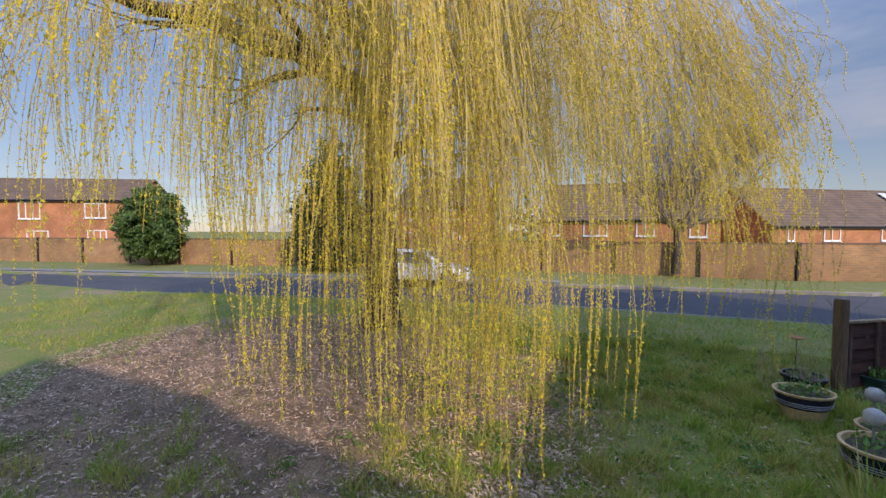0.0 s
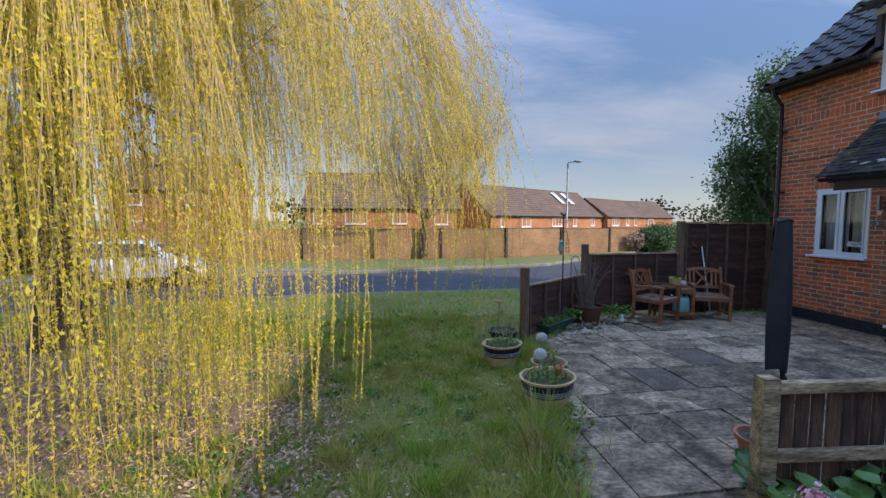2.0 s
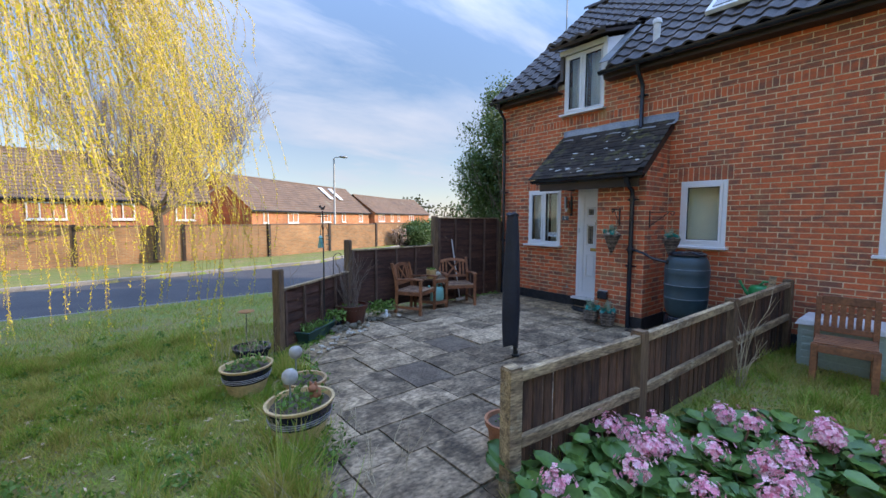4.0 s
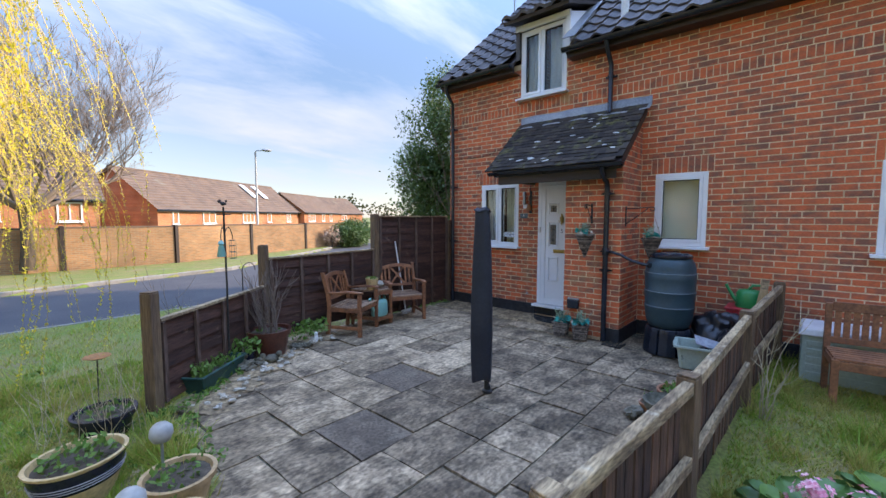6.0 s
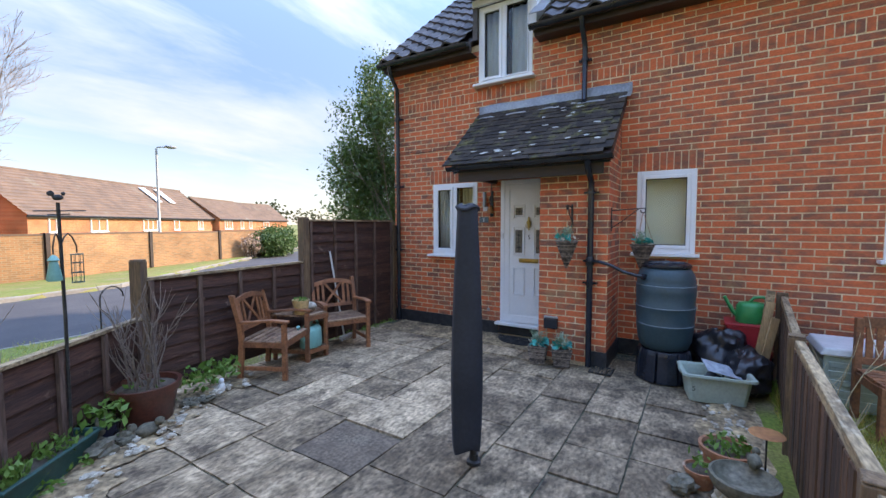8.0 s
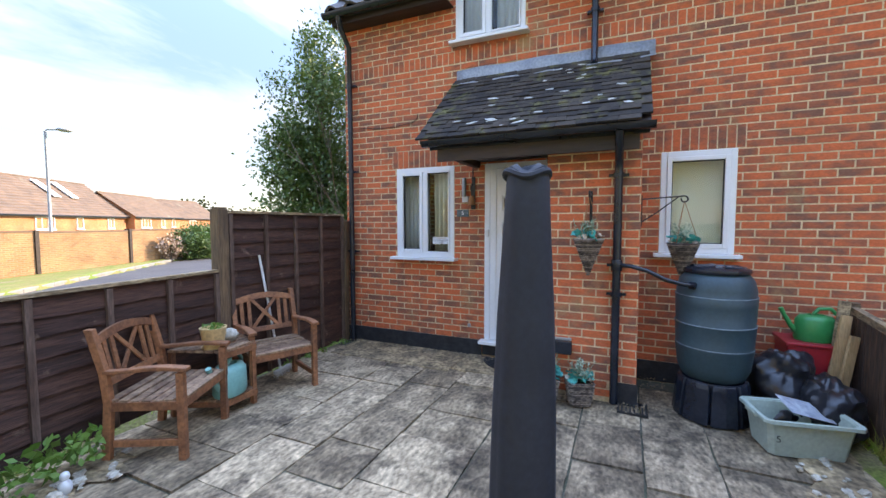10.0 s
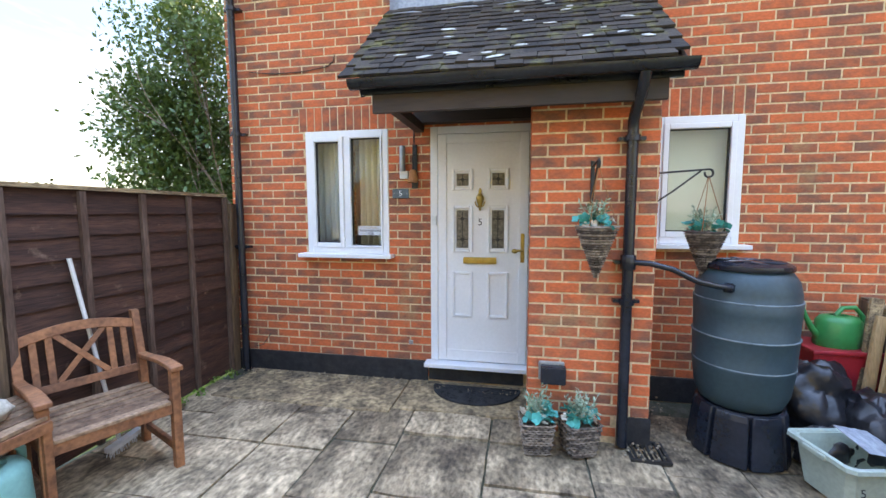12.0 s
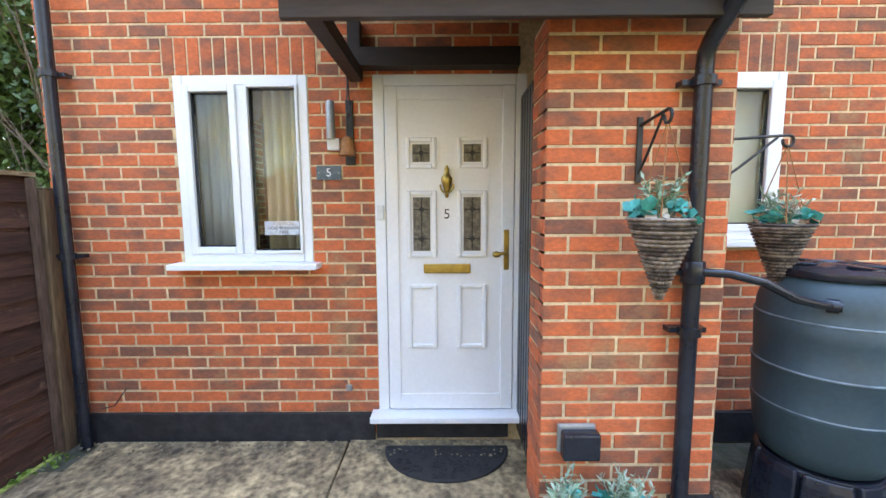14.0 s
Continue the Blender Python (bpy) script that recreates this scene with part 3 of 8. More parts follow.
tagged(part("wall_inside", Shape().box((10.2, 0.35, 2.2), (0.1, 14.0, 4.2)), ROOM), "plain indoor partition wall", "wall", kind="structure")
plinth = Shape()
for a, b in ((5.74, Y_END - 0.02), (4.88, 5.73), (Y_FAR, 4.06)):
    plinth.box((FACE - 0.004, (a + b) / 2, 0.085), (0.03, b - a, 0.205 if b != 5.73 else 0.13))
tagged(part("baseboard", plinth, PLINTH, bevel=0.004), "black bitumen-painted plinth band along the wall foot", "plinth", kind="structure")


def main_roof():
    slope = math.atan2(RIDGE_Z - EAVE, RIDGE_X - 7.66)
    length = math.hypot(RIDGE_Z - EAVE, RIDGE_X - 7.66)
    roof = Shape()
    for sgn in (1, -1):
        base = (7.66 if sgn > 0 else 2 * RIDGE_X - 7.66)
        m = Matrix.Translation((base, 0, EAVE)) @ Matrix.Rotation(-slope * sgn, 4, "Y")
        if sgn < 0:
            roof.box((-length / 2, 0.35, -0.07), (length, 14.84, 0.06), m)
        else:
            for u0, ya, yb in ((0.0, 6.16, 7.77), (0.0, -7.07, 5.17), (2.0, 5.17, 6.16)):
                roof.box(((u0 + length) / 2, (ya + yb) / 2, -0.07), (length - u0, yb - ya, 0.06), m)
    top = tagged(part("roof", roof, DARK_TIMBER), "dark grey concrete pantile roof with a tiled verge", "roof", kind="structure")
    tiles = Shape()
    m = Matrix.Translation((7.66, 0, EAVE)) @ Matrix.Rotation(-slope, 4, "Y")
    rows, gauge, wave, per = 16, length / 16, 0.30, 8
    hole = (5.17, 6.16)
    for r in range(rows):
        u0, u1 = r * gauge - 0.03, (r + 1) * gauge + 0.02
        count = int((Y_END + 0.06 - Y_FAR) / wave)
        for c in range(count):
            y1 = Y_END + 0.06 - c * wave
            if r < 7 and y1 > hole[0] + 0.1 and y1 - wave < hole[1] - 0.1:
                continue
            jig = 0.006 * noise.noise(Vector((r * 3.7, c * 1.9, 5)))
            def height(k):
                t = k / per
                return 0.05 * max(0.0, math.sin(math.pi * min(1, t / 0.62))) ** 1.3 if t < 0.62 else 0.0
            low = [(u0, y1 - wave * k / per, 0.055 + height(k) + jig) for k in range(per + 1)]
            high = [(u1, y1 - wave * k / per, 0.020 + height(k) + jig) for k in range(per + 1)]
            lip = [(p[0], p[1], p[2] - 0.03) for p in low]
            tiles.ring_sweep([[m @ Vector(p) for p in row] for row in (lip, low, high)], loop=False)
    part("tile_courses", tiles, ROOF_TILE, top, kind="stuff")
    ridge = Shape()
    for i in range(33):
        y = Y_FAR + 0.45 * i
        ridge.ring_sweep([[(RIDGE_X + 0.13 * math.cos(a), yy, RIDGE_Z + 0.02 + k + 0.12 * math.sin(a)) for a in (math.pi * j / 6 for j in range(7))] for yy, k in ((y, 0), (y + 0.46, 0.015))], loop=False)
    part("ridge_tiles", ridge, ROOF_TILE, top, kind="stuff")
    vg = Shape()
    vg.box((length / 2, Y_END + 0.065, -0.03), (length, 0.03, 0.15), m)
    part("verge_board", vg, DARK_TIMBER, top)
    # roof window, vent pipe
    sky = part("roof_window", Shape().box((1.35, 3.35, 0.12), (1.05, 0.86, 0.07), m), WHITE_PLASTIC, top, "white-framed roof window", bevel=0.01)
    part("pane", Shape().box((1.35, 3.35, 0.162), (0.88, 0.68, 0.012), m), DARK_GLASS, sky)
    return m


ROOF_M = main_roof()


def rail_pipe(name, label, pts, r, mat, clips=(), parent=None):
    ob = part(name, Shape().tube(pts, r, 12), mat, parent, smooth=True)
    if parent is None:
        tagged(ob, label, "pipe")
    for x, y, z in clips:
        c = part("pipe_clip", Shape().lathe([(r + 0.004, -0.02), (r + 0.012, -0.018), (r + 0.012, 0.018), (r + 0.004, 0.02)], (x, y, z), 12).box((x + 0.035, y, z), (0.05, 0.16, 0.022)), mat, ob)
    return ob


def gutter(name, label, x, y0, y1, z, r=0.06, parent=None):
    rings = []
    for y in (y0, y1):
        outer = [(x + r * math.cos(a), y, z + r * math.sin(a)) for a in (math.pi + math.pi * j / 10 for j in range(11))]
        inner = [(x + (r - 0.006) * math.cos(a), y, z + (r - 0.006) * math.sin(a)) for a in (2 * math.pi - math.pi * j / 10 for j in range(11))]
        rings.append(outer + inner)
    ob = part(name, Shape().ring_sweep(rings), BLACK_PLASTIC, parent, smooth=True)
    for y in (y0, y1):
        end = [(x + r * math.cos(a), y, z + r * math.sin(a)) for a in (math.pi + math.pi * j / 10 for j in range(11))]
        part("gutter_end", Shape().ring_sweep([end, [(p[0], p[1] + 0.008, p[2]) for p in end]]), BLACK_PLASTIC, ob)
    if parent is None:
        tagged(ob, label, "gutter")
    return ob


gutter("roof_gutter", "black half-round gutter along the eaves", 7.62, 6.12, Y_END + 0.08, EAVE - 0.02)
gutter("roof_gutter", "black half-round gutter along the eaves", 7.62, Y_FAR, 5.18, EAVE - 0.02)
tagged(part("trim", Shape().box((7.72, 6.92, EAVE - 0.05), (0.03, 1.62, 0.16)).box((7.72, -0.9, EAVE - 0.05), (0.03, 12.1, 0.16)).box((7.83, 6.92, EAVE - 0.125), (0.2, 1.62, 0.012)).box((7.83, -0.9, EAVE - 0.125), (0.2, 12.1, 0.012)), DARK_TIMBER), "dark fascia and soffit boards under the eaves", "fascia", kind="structure")
rail_pipe("downpipe", "black plastic downpipe at the house corner", [(7.62, 7.56, EAVE - 0.06), (7.66, 7.56, EAVE - 0.2), (7.83, 7.56, EAVE - 0.38), (7.84, 7.56, 3.0), (7.84, 7.56, 1.2), (7.84, 7.56, 0.0)], 0.034, BLACK_PLASTIC, [(7.84, 7.56, z) for z in (3.4, 2.28, 1.22)])
rail_pipe("downpipe", "black plastic downpipe above the porch roof", [(7.62, 4.52, EAVE - 0.06), (7.66, 4.52, EAVE - 0.16), (7.83, 4.52, EAVE - 0.34), (7.84, 4.52, 3.9), (7.84, 4.52, 3.26), (7.79, 4.52, 3.2)], 0.034, BLACK_PLASTIC, [(7.84, 4.52, 3.75)])
vent = thing("vent_pipe", "grey soil vent pipe rising from the roof", "vent pipe", pose(8.05, 4.42, 4.55))
part("pipe", Shape().lathe([(0.055, 0), (0.055, 0.36), (0.07, 0.37), (0.07, 0.43), (0.05, 0.45)], n=16), WHITE_PLASTIC, vent, smooth=True)
part("collar", Shape().lathe([(0.11, 0), (0.08, 0.06), (0.058, 0.09)], n=16), LEAD, vent, smooth=True)


def window(name, label, opening, mullions, x=FACE + 0.03, sill=True, fw=0.055):
    """A white plastic window: outer frame, sashes, panes, sill."""
    y0, y1, z0, z1 = opening
    if sill:
        z0 += 0.03
    root = tagged(thing(name, label, "window"), kind="structure")
    fr = Shape()
    fr.box((x, y0 + fw / 2, (z0 + z1) / 2), (0.07, fw, z1 - z0)).box((x, y1 - fw / 2, (z0 + z1) / 2), (0.07, fw, z1 - z0))
    fr.box((x, (y0 + y1) / 2, z0 + fw / 2), (0.07, y1 - y0 - 2 * fw, fw)).box((x, (y0 + y1) / 2, z1 - fw / 2), (0.07, y1 - y0 - 2 * fw, fw))
    for mu in mullions:
        fr.box((x, mu, (z0 + z1) / 2), (0.07, fw, z1 - z0 - 2 * fw))
    part("window_frame", fr, UPVC, root, bevel=0.006)
    edges = [y0 + fw] + [v for mu in sorted(mullions) for v in (mu - fw / 2, mu + fw / 2)] + [y1 - fw]
    for i in range(0, len(edges), 2):
        a, b, c, d = edges[i], edges[i + 1], z0 + fw, z1 - fw
        s = 0.042 if (i == len(edges) - 2 or len(edges) == 2) else 0.018
        sa = Shape()
        sa.box((x - 0.022, a + s / 2, (c + d) / 2), (0.055, s, d - c)).box((x - 0.022, b - s / 2, (c + d) / 2), (0.055, s, d - c))
        sa.box((x - 0.022, (a + b) / 2, c + s / 2), (0.055, b - a - 2 * s, s)).box((x - 0.022, (a + b) / 2, d - s / 2), (0.055, b - a - 2 * s, s))
        sash = part("sash", sa, UPVC, root, bevel=0.005)
        part("gasket", Shape().box((x - 0.012, a + s + 0.004, (c + d) / 2), (0.03, 0.008, d - c - 2 * s)).box((x - 0.012, b - s - 0.004, (c + d) / 2), (0.03, 0.008, d - c - 2 * s)).box((x - 0.012, (a + b) / 2, c + s + 0.004), (0.03, b - a - 2 * s - 0.016, 0.008)).box((x - 0.012, (a + b) / 2, d - s - 0.004), (0.03, b - a - 2 * s - 0.016, 0.008)), BLACK_PLASTIC, sash)
        pane = part("pane", Shape().box((x - 0.005, (a + b) / 2, (c + d) / 2), (0.006, b - a - 2 * s - 0.018, d - c - 2 * s - 0.018)), GLASS, sash)
        pane.visible_shadow = False
    if sill:
        part("window_sill", Shape().box((x - 0.05, (y0 + y1) / 2, z0 - 0.018), (0.19, y1 - y0 + 0.10, 0.036)), UPVC, root, bevel=0.006)
    return root


def curtain(label, y0, y1, z0, z1, x, mat, folds=9, depth=0.025):
    n = folds * 8
    sh = Shape().ring_sweep([[(x + depth * math.sin(2 * math.pi * folds * i / n + (0.4 if z < z1 else 0)), y0 + (y1 - y0) * i / n, z) for i in range(n + 1)] for z in (z0, (z0 + z1) / 2, z1)], loop=False)
    ob = part("curtain", sh, mat, smooth=True)
    ob.modifiers.new("thick", "SOLIDIFY").thickness = 0.004
    return tagged(ob, label, "curtain")


window("window_1", "white plastic two-light casement window with sill", OPEN["window_1"], [6.50])
window("window_2", "white plastic single-light window with obscured glass", OPEN["window_2"], [])
window("window_3", "white plastic window beyond the garden bench", OPEN["window_3"], [1.22])
window("window_4", "white plastic two-light dormer window", OPEN["window_4"][:3] + (4.84,), [5.68])
curtain("cream curtain drawn half across inside the window", 6.14, 6.44, 1.18, 2.27, FACE + 0.17, CURTAIN, 5)
curtain("pale net curtain hanging inside the window", 6.52, 6.88, 1.18, 2.27, FACE + 0.19, BLIND, 6, 0.014)
tagged(part("roller_blind", Shape().box((FACE + 0.13, 3.565, 1.78), (0.006, 0.56, 0.96)), CREAM_BLIND), "cream blind drawn down behind obscured glass", "blind")
# dormer curtains widened so pale cloth stands for sky reflected in the panes
curtain("pale curtain widened to stand for sky reflected in the dormer window", 5.30, 5.63, 3.74, 4.82, FACE + 0.2, BLIND, 3)
curtain("pale curtain widened to stand for sky reflected in the dormer window", 5.72, 6.04, 3.74, 4.82, FACE + 0.2, BLIND, 3)


# dormer cheeks and roof
def dormer():
    root = tagged(thing("dormer", "tiled dormer with white cheek above the eaves", "dormer"), kind="structure")
    for y, mat, lab in ((5.21, UPVC, "white boarded cheek"), (6.12, ROOF_TILE, "tile-hung cheek")):
        part("cheek", Shape().ring_sweep([[(7.86, yy, EAVE + 0.1), (7.86, yy, 4.90), (9.2, yy, 5.38), (8.95, yy, 5.32)] for yy in (y - 0.035, y + 0.035)]), mat, root, lab)
    part("head_board", Shape().box((7.86, 5.665, 4.88), (0.05, 0.98, 0.09)), UPVC, root)
    a = math.atan2(0.62, 1.75)
    m = Matrix.Translation((7.60, 5.665, 4.94)) @ Matrix.Rotation(-a, 4, "Y")
    part("deck", Shape().box((0.93, 0, -0.02), (1.86, 1.16, 0.05), m), DARK_TIMBER, root)
    tiles = Shape()
    for r in range(7):
        for c in range(4):
            u0, u1, y1 = r * 0.265 - 0.02, r * 0.265 + 0.285, 0.60 - c * 0.30
            def hh(k):
                return 0.05 * math.sin(math.pi * min(1, k / 5)) ** 1.3 if k < 5 else 0.0
            low = [(u0, y1 - 0.3 * k / 8, 0.055 + hh(k)) for k in range(9)]
            high = [(u1, y1 - 0.3 * k / 8, 0.02 + hh(k)) for k in range(9)]
            tiles.ring_sweep([[m @ Vector(p) for p in row] for row in ([(p[0], p[1], p[2] - 0.05) for p in low], low, high)], loop=False)
    part("tile_courses", tiles, ROOF_TILE, root, kind="stuff")
    part("flashing", Shape().box((0.75, 5.10, 0.13), (1.4, 0.20, 0.012), ROOF_M), LEAD, root)


dormer()


# front door
def front_door():
    y0, y1, z0, z1 = OPEN["door_1"]
    x = FACE + 0.035
    root = tagged(thing("door_1", "closed white plastic panelled front door with brass furniture", "door"), kind="structure")
    z0 += 0.03
    fw = 0.065
    part("door_frame", Shape().box((x, y0 + fw / 2, (z0 + z1) / 2), (0.08, fw, z1 - z0)).box((x, y1 - fw / 2, (z0 + z1) / 2), (0.08, fw, z1 - z0)).box((x, (y0 + y1) / 2, z1 - fw / 2), (0.08, y1 - y0 - 2 * fw, fw)), UPVC, root, bevel=0.006)
    part("threshold", Shape().box((x - 0.05, (y0 + y1) / 2 + 0.01, z0 - 0.005), (0.2, y1 - y0 + 0.07, 0.04)), UPVC, root, bevel=0.008)
    a, b, c, d = y0 + fw + 0.004, y1 - fw - 0.004, z0 + 0.022, z1 - fw - 0.004
    leaf = part("door_leaf", Shape().box((x - 0.008, (a + b) / 2, (c + d) / 2), (0.05, b - a, d - c)), UPVC, root, bevel=0.004)
    st = 0.075
    lx = x - 0.038
    part("stile", Shape().box((lx, a + st / 2, (c + d) / 2), (0.014, st, d - c)), UPVC, leaf, bevel=0.004)
    part("stile", Shape().box((lx, b - st / 2, (c + d) / 2), (0.014, st, d - c)), UPVC, leaf, bevel=0.004)
    part("top_rail", Shape().box((lx, (a + b) / 2, d - 0.04), (0.014, b - a - 2 * st, 0.08)), UPVC, leaf, bevel=0.004)
    part("bottom_rail", Shape().box((lx, (a + b) / 2, c + 0.05), (0.014, b - a - 2 * st, 0.10)), UPVC, leaf, bevel=0.004)
    mid = (a + b) / 2

    def panel(cy, cz, w, h, lit):
        """A raised moulding frame, with a leaded pane or a plain field."""
        t = 0.026
        mo = Shape().box((lx, cy - w / 2 + t / 2, cz), (0.020, t, h)).box((lx, cy + w / 2 - t / 2, cz), (0.020, t, h))
        mo.box((lx, cy, cz + h / 2 - t / 2), (0.020, w - 2 * t, t)).box((lx, cy, cz - h / 2 + t / 2), (0.020, w - 2 * t, t))
        mould = part("moulding", mo, UPVC, leaf, bevel=0.007)
        if lit:
            part("pane", Shape().box((lx + 0.003, cy, cz), (0.004, w - 2 * t - 0.028, h - 2 * t - 0.028)), OBSCURE, mould, "leaded obscured pane")
            le = Shape().box((lx, cy, cz), (0.008, 0.007, h - 2 * t - 0.03))
            for k in ((0.0,) if h < 0.2 else (-0.09, 0.09)):
                le.box((lx, cy, cz + k), (0.008, w - 2 * t - 0.03, 0.007))
                le.box((lx - 0.002, cy, cz + k), (0.010, 0.030, 0.030), Matrix.Translation((0, cy, cz + k)) @ Matrix.Rotation(radians(45), 4, "X") @ Matrix.Translation((0, -cy, -cz - k)))
            part("leading", le, IRON, mould)

    for s in (-1, 1):
        cy = mid + 0.02 + s * 0.155
        panel(cy, 1.83, 0.185, 0.185, True)
        panel(cy, 1.40, 0.185, 0.41, True)
        panel(cy, 0.82, 0.185, 0.41, False)
    cy = mid + 0.02
    part("letterbox", Shape().box((lx - 0.004, cy, 1.125), (0.016, 0.29, 0.058)), BRASS, leaf, "brass letter plate", bevel=0.004)
    part("letter_flap", Shape().box((lx - 0.012, cy, 1.12), (0.008, 0.25, 0.036)), BRASS, leaf, bevel=0.003)
    kn = part("knocker", Shape().lathe([(0.0, -0.095), (0.016, -0.085), (0.012, -0.06), (0.024, -0.05), (0.045, 0.0), (0.048, 0.025), (0.03, 0.04), (0.018, 0.06), (0.022, 0.075), (0.006, 0.10)], (lx - 0.014, cy, 1.655), 14, sx=0.5, sy=0.72), BRASS, leaf, "brass urn-shaped door knocker", smooth=True)
    part("knocker_ring", Shape().tube([(lx - 0.03, cy + 0.04 * math.cos(t), 1.64 + 0.05 * math.sin(t)) for t in (math.pi + math.pi * i / 10 for i in range(11))], 0.006, 8), BRASS, kn)
    hp = part("handle_plate", Shape().box((lx - 0.006, a + 0.045, 1.24), (0.012, 0.032, 0.25)), BRASS, leaf, "brass handle plate", bevel=0.005)
    part("handle", Shape().tube([(lx - 0.01, a + 0.045, 1.225), (lx - 0.05, a + 0.045, 1.225), (lx - 0.055, a + 0.09, 1.222), (lx - 0.052, a + 0.125, 1.215)], 0.010, 10).blob((lx - 0.053, a + 0.11, 1.217), (0.014, 0.026, 0.02), 8, 0), BRASS, hp, smooth=True)
    words("number", "5", 0.085, BLACK_INK, leaf, pose(lx - 0.001 + 0.006, cy, 1.46, 90, 0, -90))
    part("door_closer", Shape().box((x - 0.05, y1 - 0.035, 1.475), (0.03, 0.04, 0.085)), WHITE_PLASTIC, root, bevel=0.005)
    return root


front_door()


# ---- porch: brick store, tiled lean-to roof ----
P_FRONT, P_Y0, P_Y1 = 7.15, 4.07, 4.86
porch = tagged(thing("porch", "lean-to tiled porch canopy on a brick store with dark timber fascia", "porch"), kind="structure")
RX0, RZ0, RX1, RZ1 = 6.90, 2.40, 7.92, 3.27
pc = Shape()
pc.box(((P_FRONT + 0.0035 + FACE) / 2, P_Y0 + 0.0535, 1.05), (FACE - P_FRONT - 0.006, 0.10, 2.5))
pc.box((P_FRONT + 0.0535, (P_Y0 + P_Y1) / 2, 1.05), (0.10, P_Y1 - P_Y0 - 0.012, 2.5))
pc.box((P_FRONT + 0.14, P_Y1 - 0.06, 1.05), (0.27, 0.108, 2.5))
pc.ring_sweep([[(P_FRONT + 0.0035, y, 2.30), (FACE, y, 2.30), (FACE, y, RZ1 - 0.06), (P_FRONT + 0.0035, y, 2.52)] for y in (P_Y0 + 0.0035, P_Y0 + 0.106)])
store = part("store_wall", pc, MORTAR, porch)
part("store_door", Shape().box((7.67, P_Y1 - 0.06, 1.12), (0.48, 0.03, 2.1)), BLACK_PLASTIC, porch, "dark slatted store door")
sl = Shape()
for i in range(7):
    sl.box((7.46 + 0.07 * i, P_Y1 - 0.04, 1.12), (0.05, 0.016, 2.06))
part("door_slats", sl, BLACK_PLASTIC, porch)
part("plinth", Shape().box(((P_FRONT + FACE) / 2 - 0.004, P_Y0 - 0.003, 0.085), (FACE - P_FRONT + 0.008, 0.014, 0.205)).box((P_FRONT - 0.003, P_Y0 + 0.10, 0.085), (0.014, 0.2, 0.205)), PLINTH, porch)
slope = math.atan2(RZ1 - RZ0, RX1 - RX0)
plen = math.hypot(RZ1 - RZ0, RX1 - RX0)
PM = Matrix.Translation((RX0, 0, RZ0)) @ Matrix.Rotation(-slope, 4, "Y")
part("roof_deck", Shape().box((plen / 2, 4.99, -0.02), (plen, 1.92, 0.02), PM), DARK_TIMBER, porch)
part("fascia", Shape().box((6.965, 4.99, 2.255), (0.03, 1.78, 0.13)), DARK_TIMBER, porch, "dark brown fascia board", bevel=0.004)
part("fascia_board", Shape().box((6.945, 4.99, 2.345), (0.03, 1.92, 0.08)), BLACK_PLASTIC, porch)
part("barge_board", Shape().box((plen / 2, 5.955, -0.07), (plen, 0.025, 0.11), PM), DARK_TIMBER, porch)
part("barge_board", Shape().box((plen / 2, 4.035, -0.05), (plen, 0.025, 0.09), PM), DARK_TIMBER, porch)
for y in (5.82, 5.42, 5.02):
    part("rafter", Shape().box((plen / 2, y, -0.08), (plen - 0.1, 0.045, 0.09), PM), DARK_TIMBER, porch)
part("wall_plate", Shape().box((7.87, 5.34, 2.36), (0.10, 0.98, 0.10)), DARK_TIMBER, porch)
part("bracket_post", Shape().box((7.88, 5.80, 2.42), (0.08, 0.07, 0.30)), DARK_TIMBER, porch)
part("bracket_arm", Shape().box((7.44, 5.80, 2.28), (0.92, 0.07, 0.075)), DARK_TIMBER, porch)
gutter("porch_gutter", "", 6.87, 3.99, 5.99, 2.375, 0.055, porch)
fl = Shape().ring_sweep([[(FACE - 0.012, y, 3.40 + 0.008 * math.sin(y * 9)), (FACE - 0.016, y, 3.27), (FACE - 0.15, y, 3.185 + 0.006 * math.sin(y * 13))] for y in (3.96 + 0.1 * i for i in range(22))], loop=False)
flash = part("flashing", fl, LEAD, porch, "grey lead flashing", smooth=True)
flash.modifiers.new("thick", "SOLIDIFY").thickness = 0.004
rail_pipe("downpipe", "black plastic downpipe in front of the brick store", [(6.87, 4.25, 2.33), (6.89, 4.25, 2.27), (6.93, 4.25, 2.23), (7.05, 4.25, 2.15), (7.085, 4.25, 2.11), (7.09, 4.25, 2.04), (7.09, 4.25, 1.2), (7.09, 4.25, 0.02)], 0.034, BLACK_PLASTIC, [(7.09, 4.25, z) for z in (2.0, 1.23, 0.98)])

aerial = thing("tv_aerial", "thin metal television aerial on the gable", "aerial", pose(10.35, 7.76, 6.3))
part("mast", Shape().tube([(0, 0, -0.3), (0, 0, 1.35)], 0.016, 8), STEEL, aerial)
part("boom", Shape().tube([(-0.45, 0.15, 1.15), (0.35, -0.1, 1.32)], 0.010, 6), STEEL, aerial)
for i in range(7):
    t = i / 6
    part("element", Shape().tube([(-0.43 + 0.76 * t - 0.05, 0.14 - 0.23 * t - 0.16, 1.155 + 0.16 * t), (-0.43 + 0.76 * t + 0.05, 0.14 - 0.23 * t + 0.16, 1.155 + 0.16 * t)], 0.005, 5), STEEL, aerial)


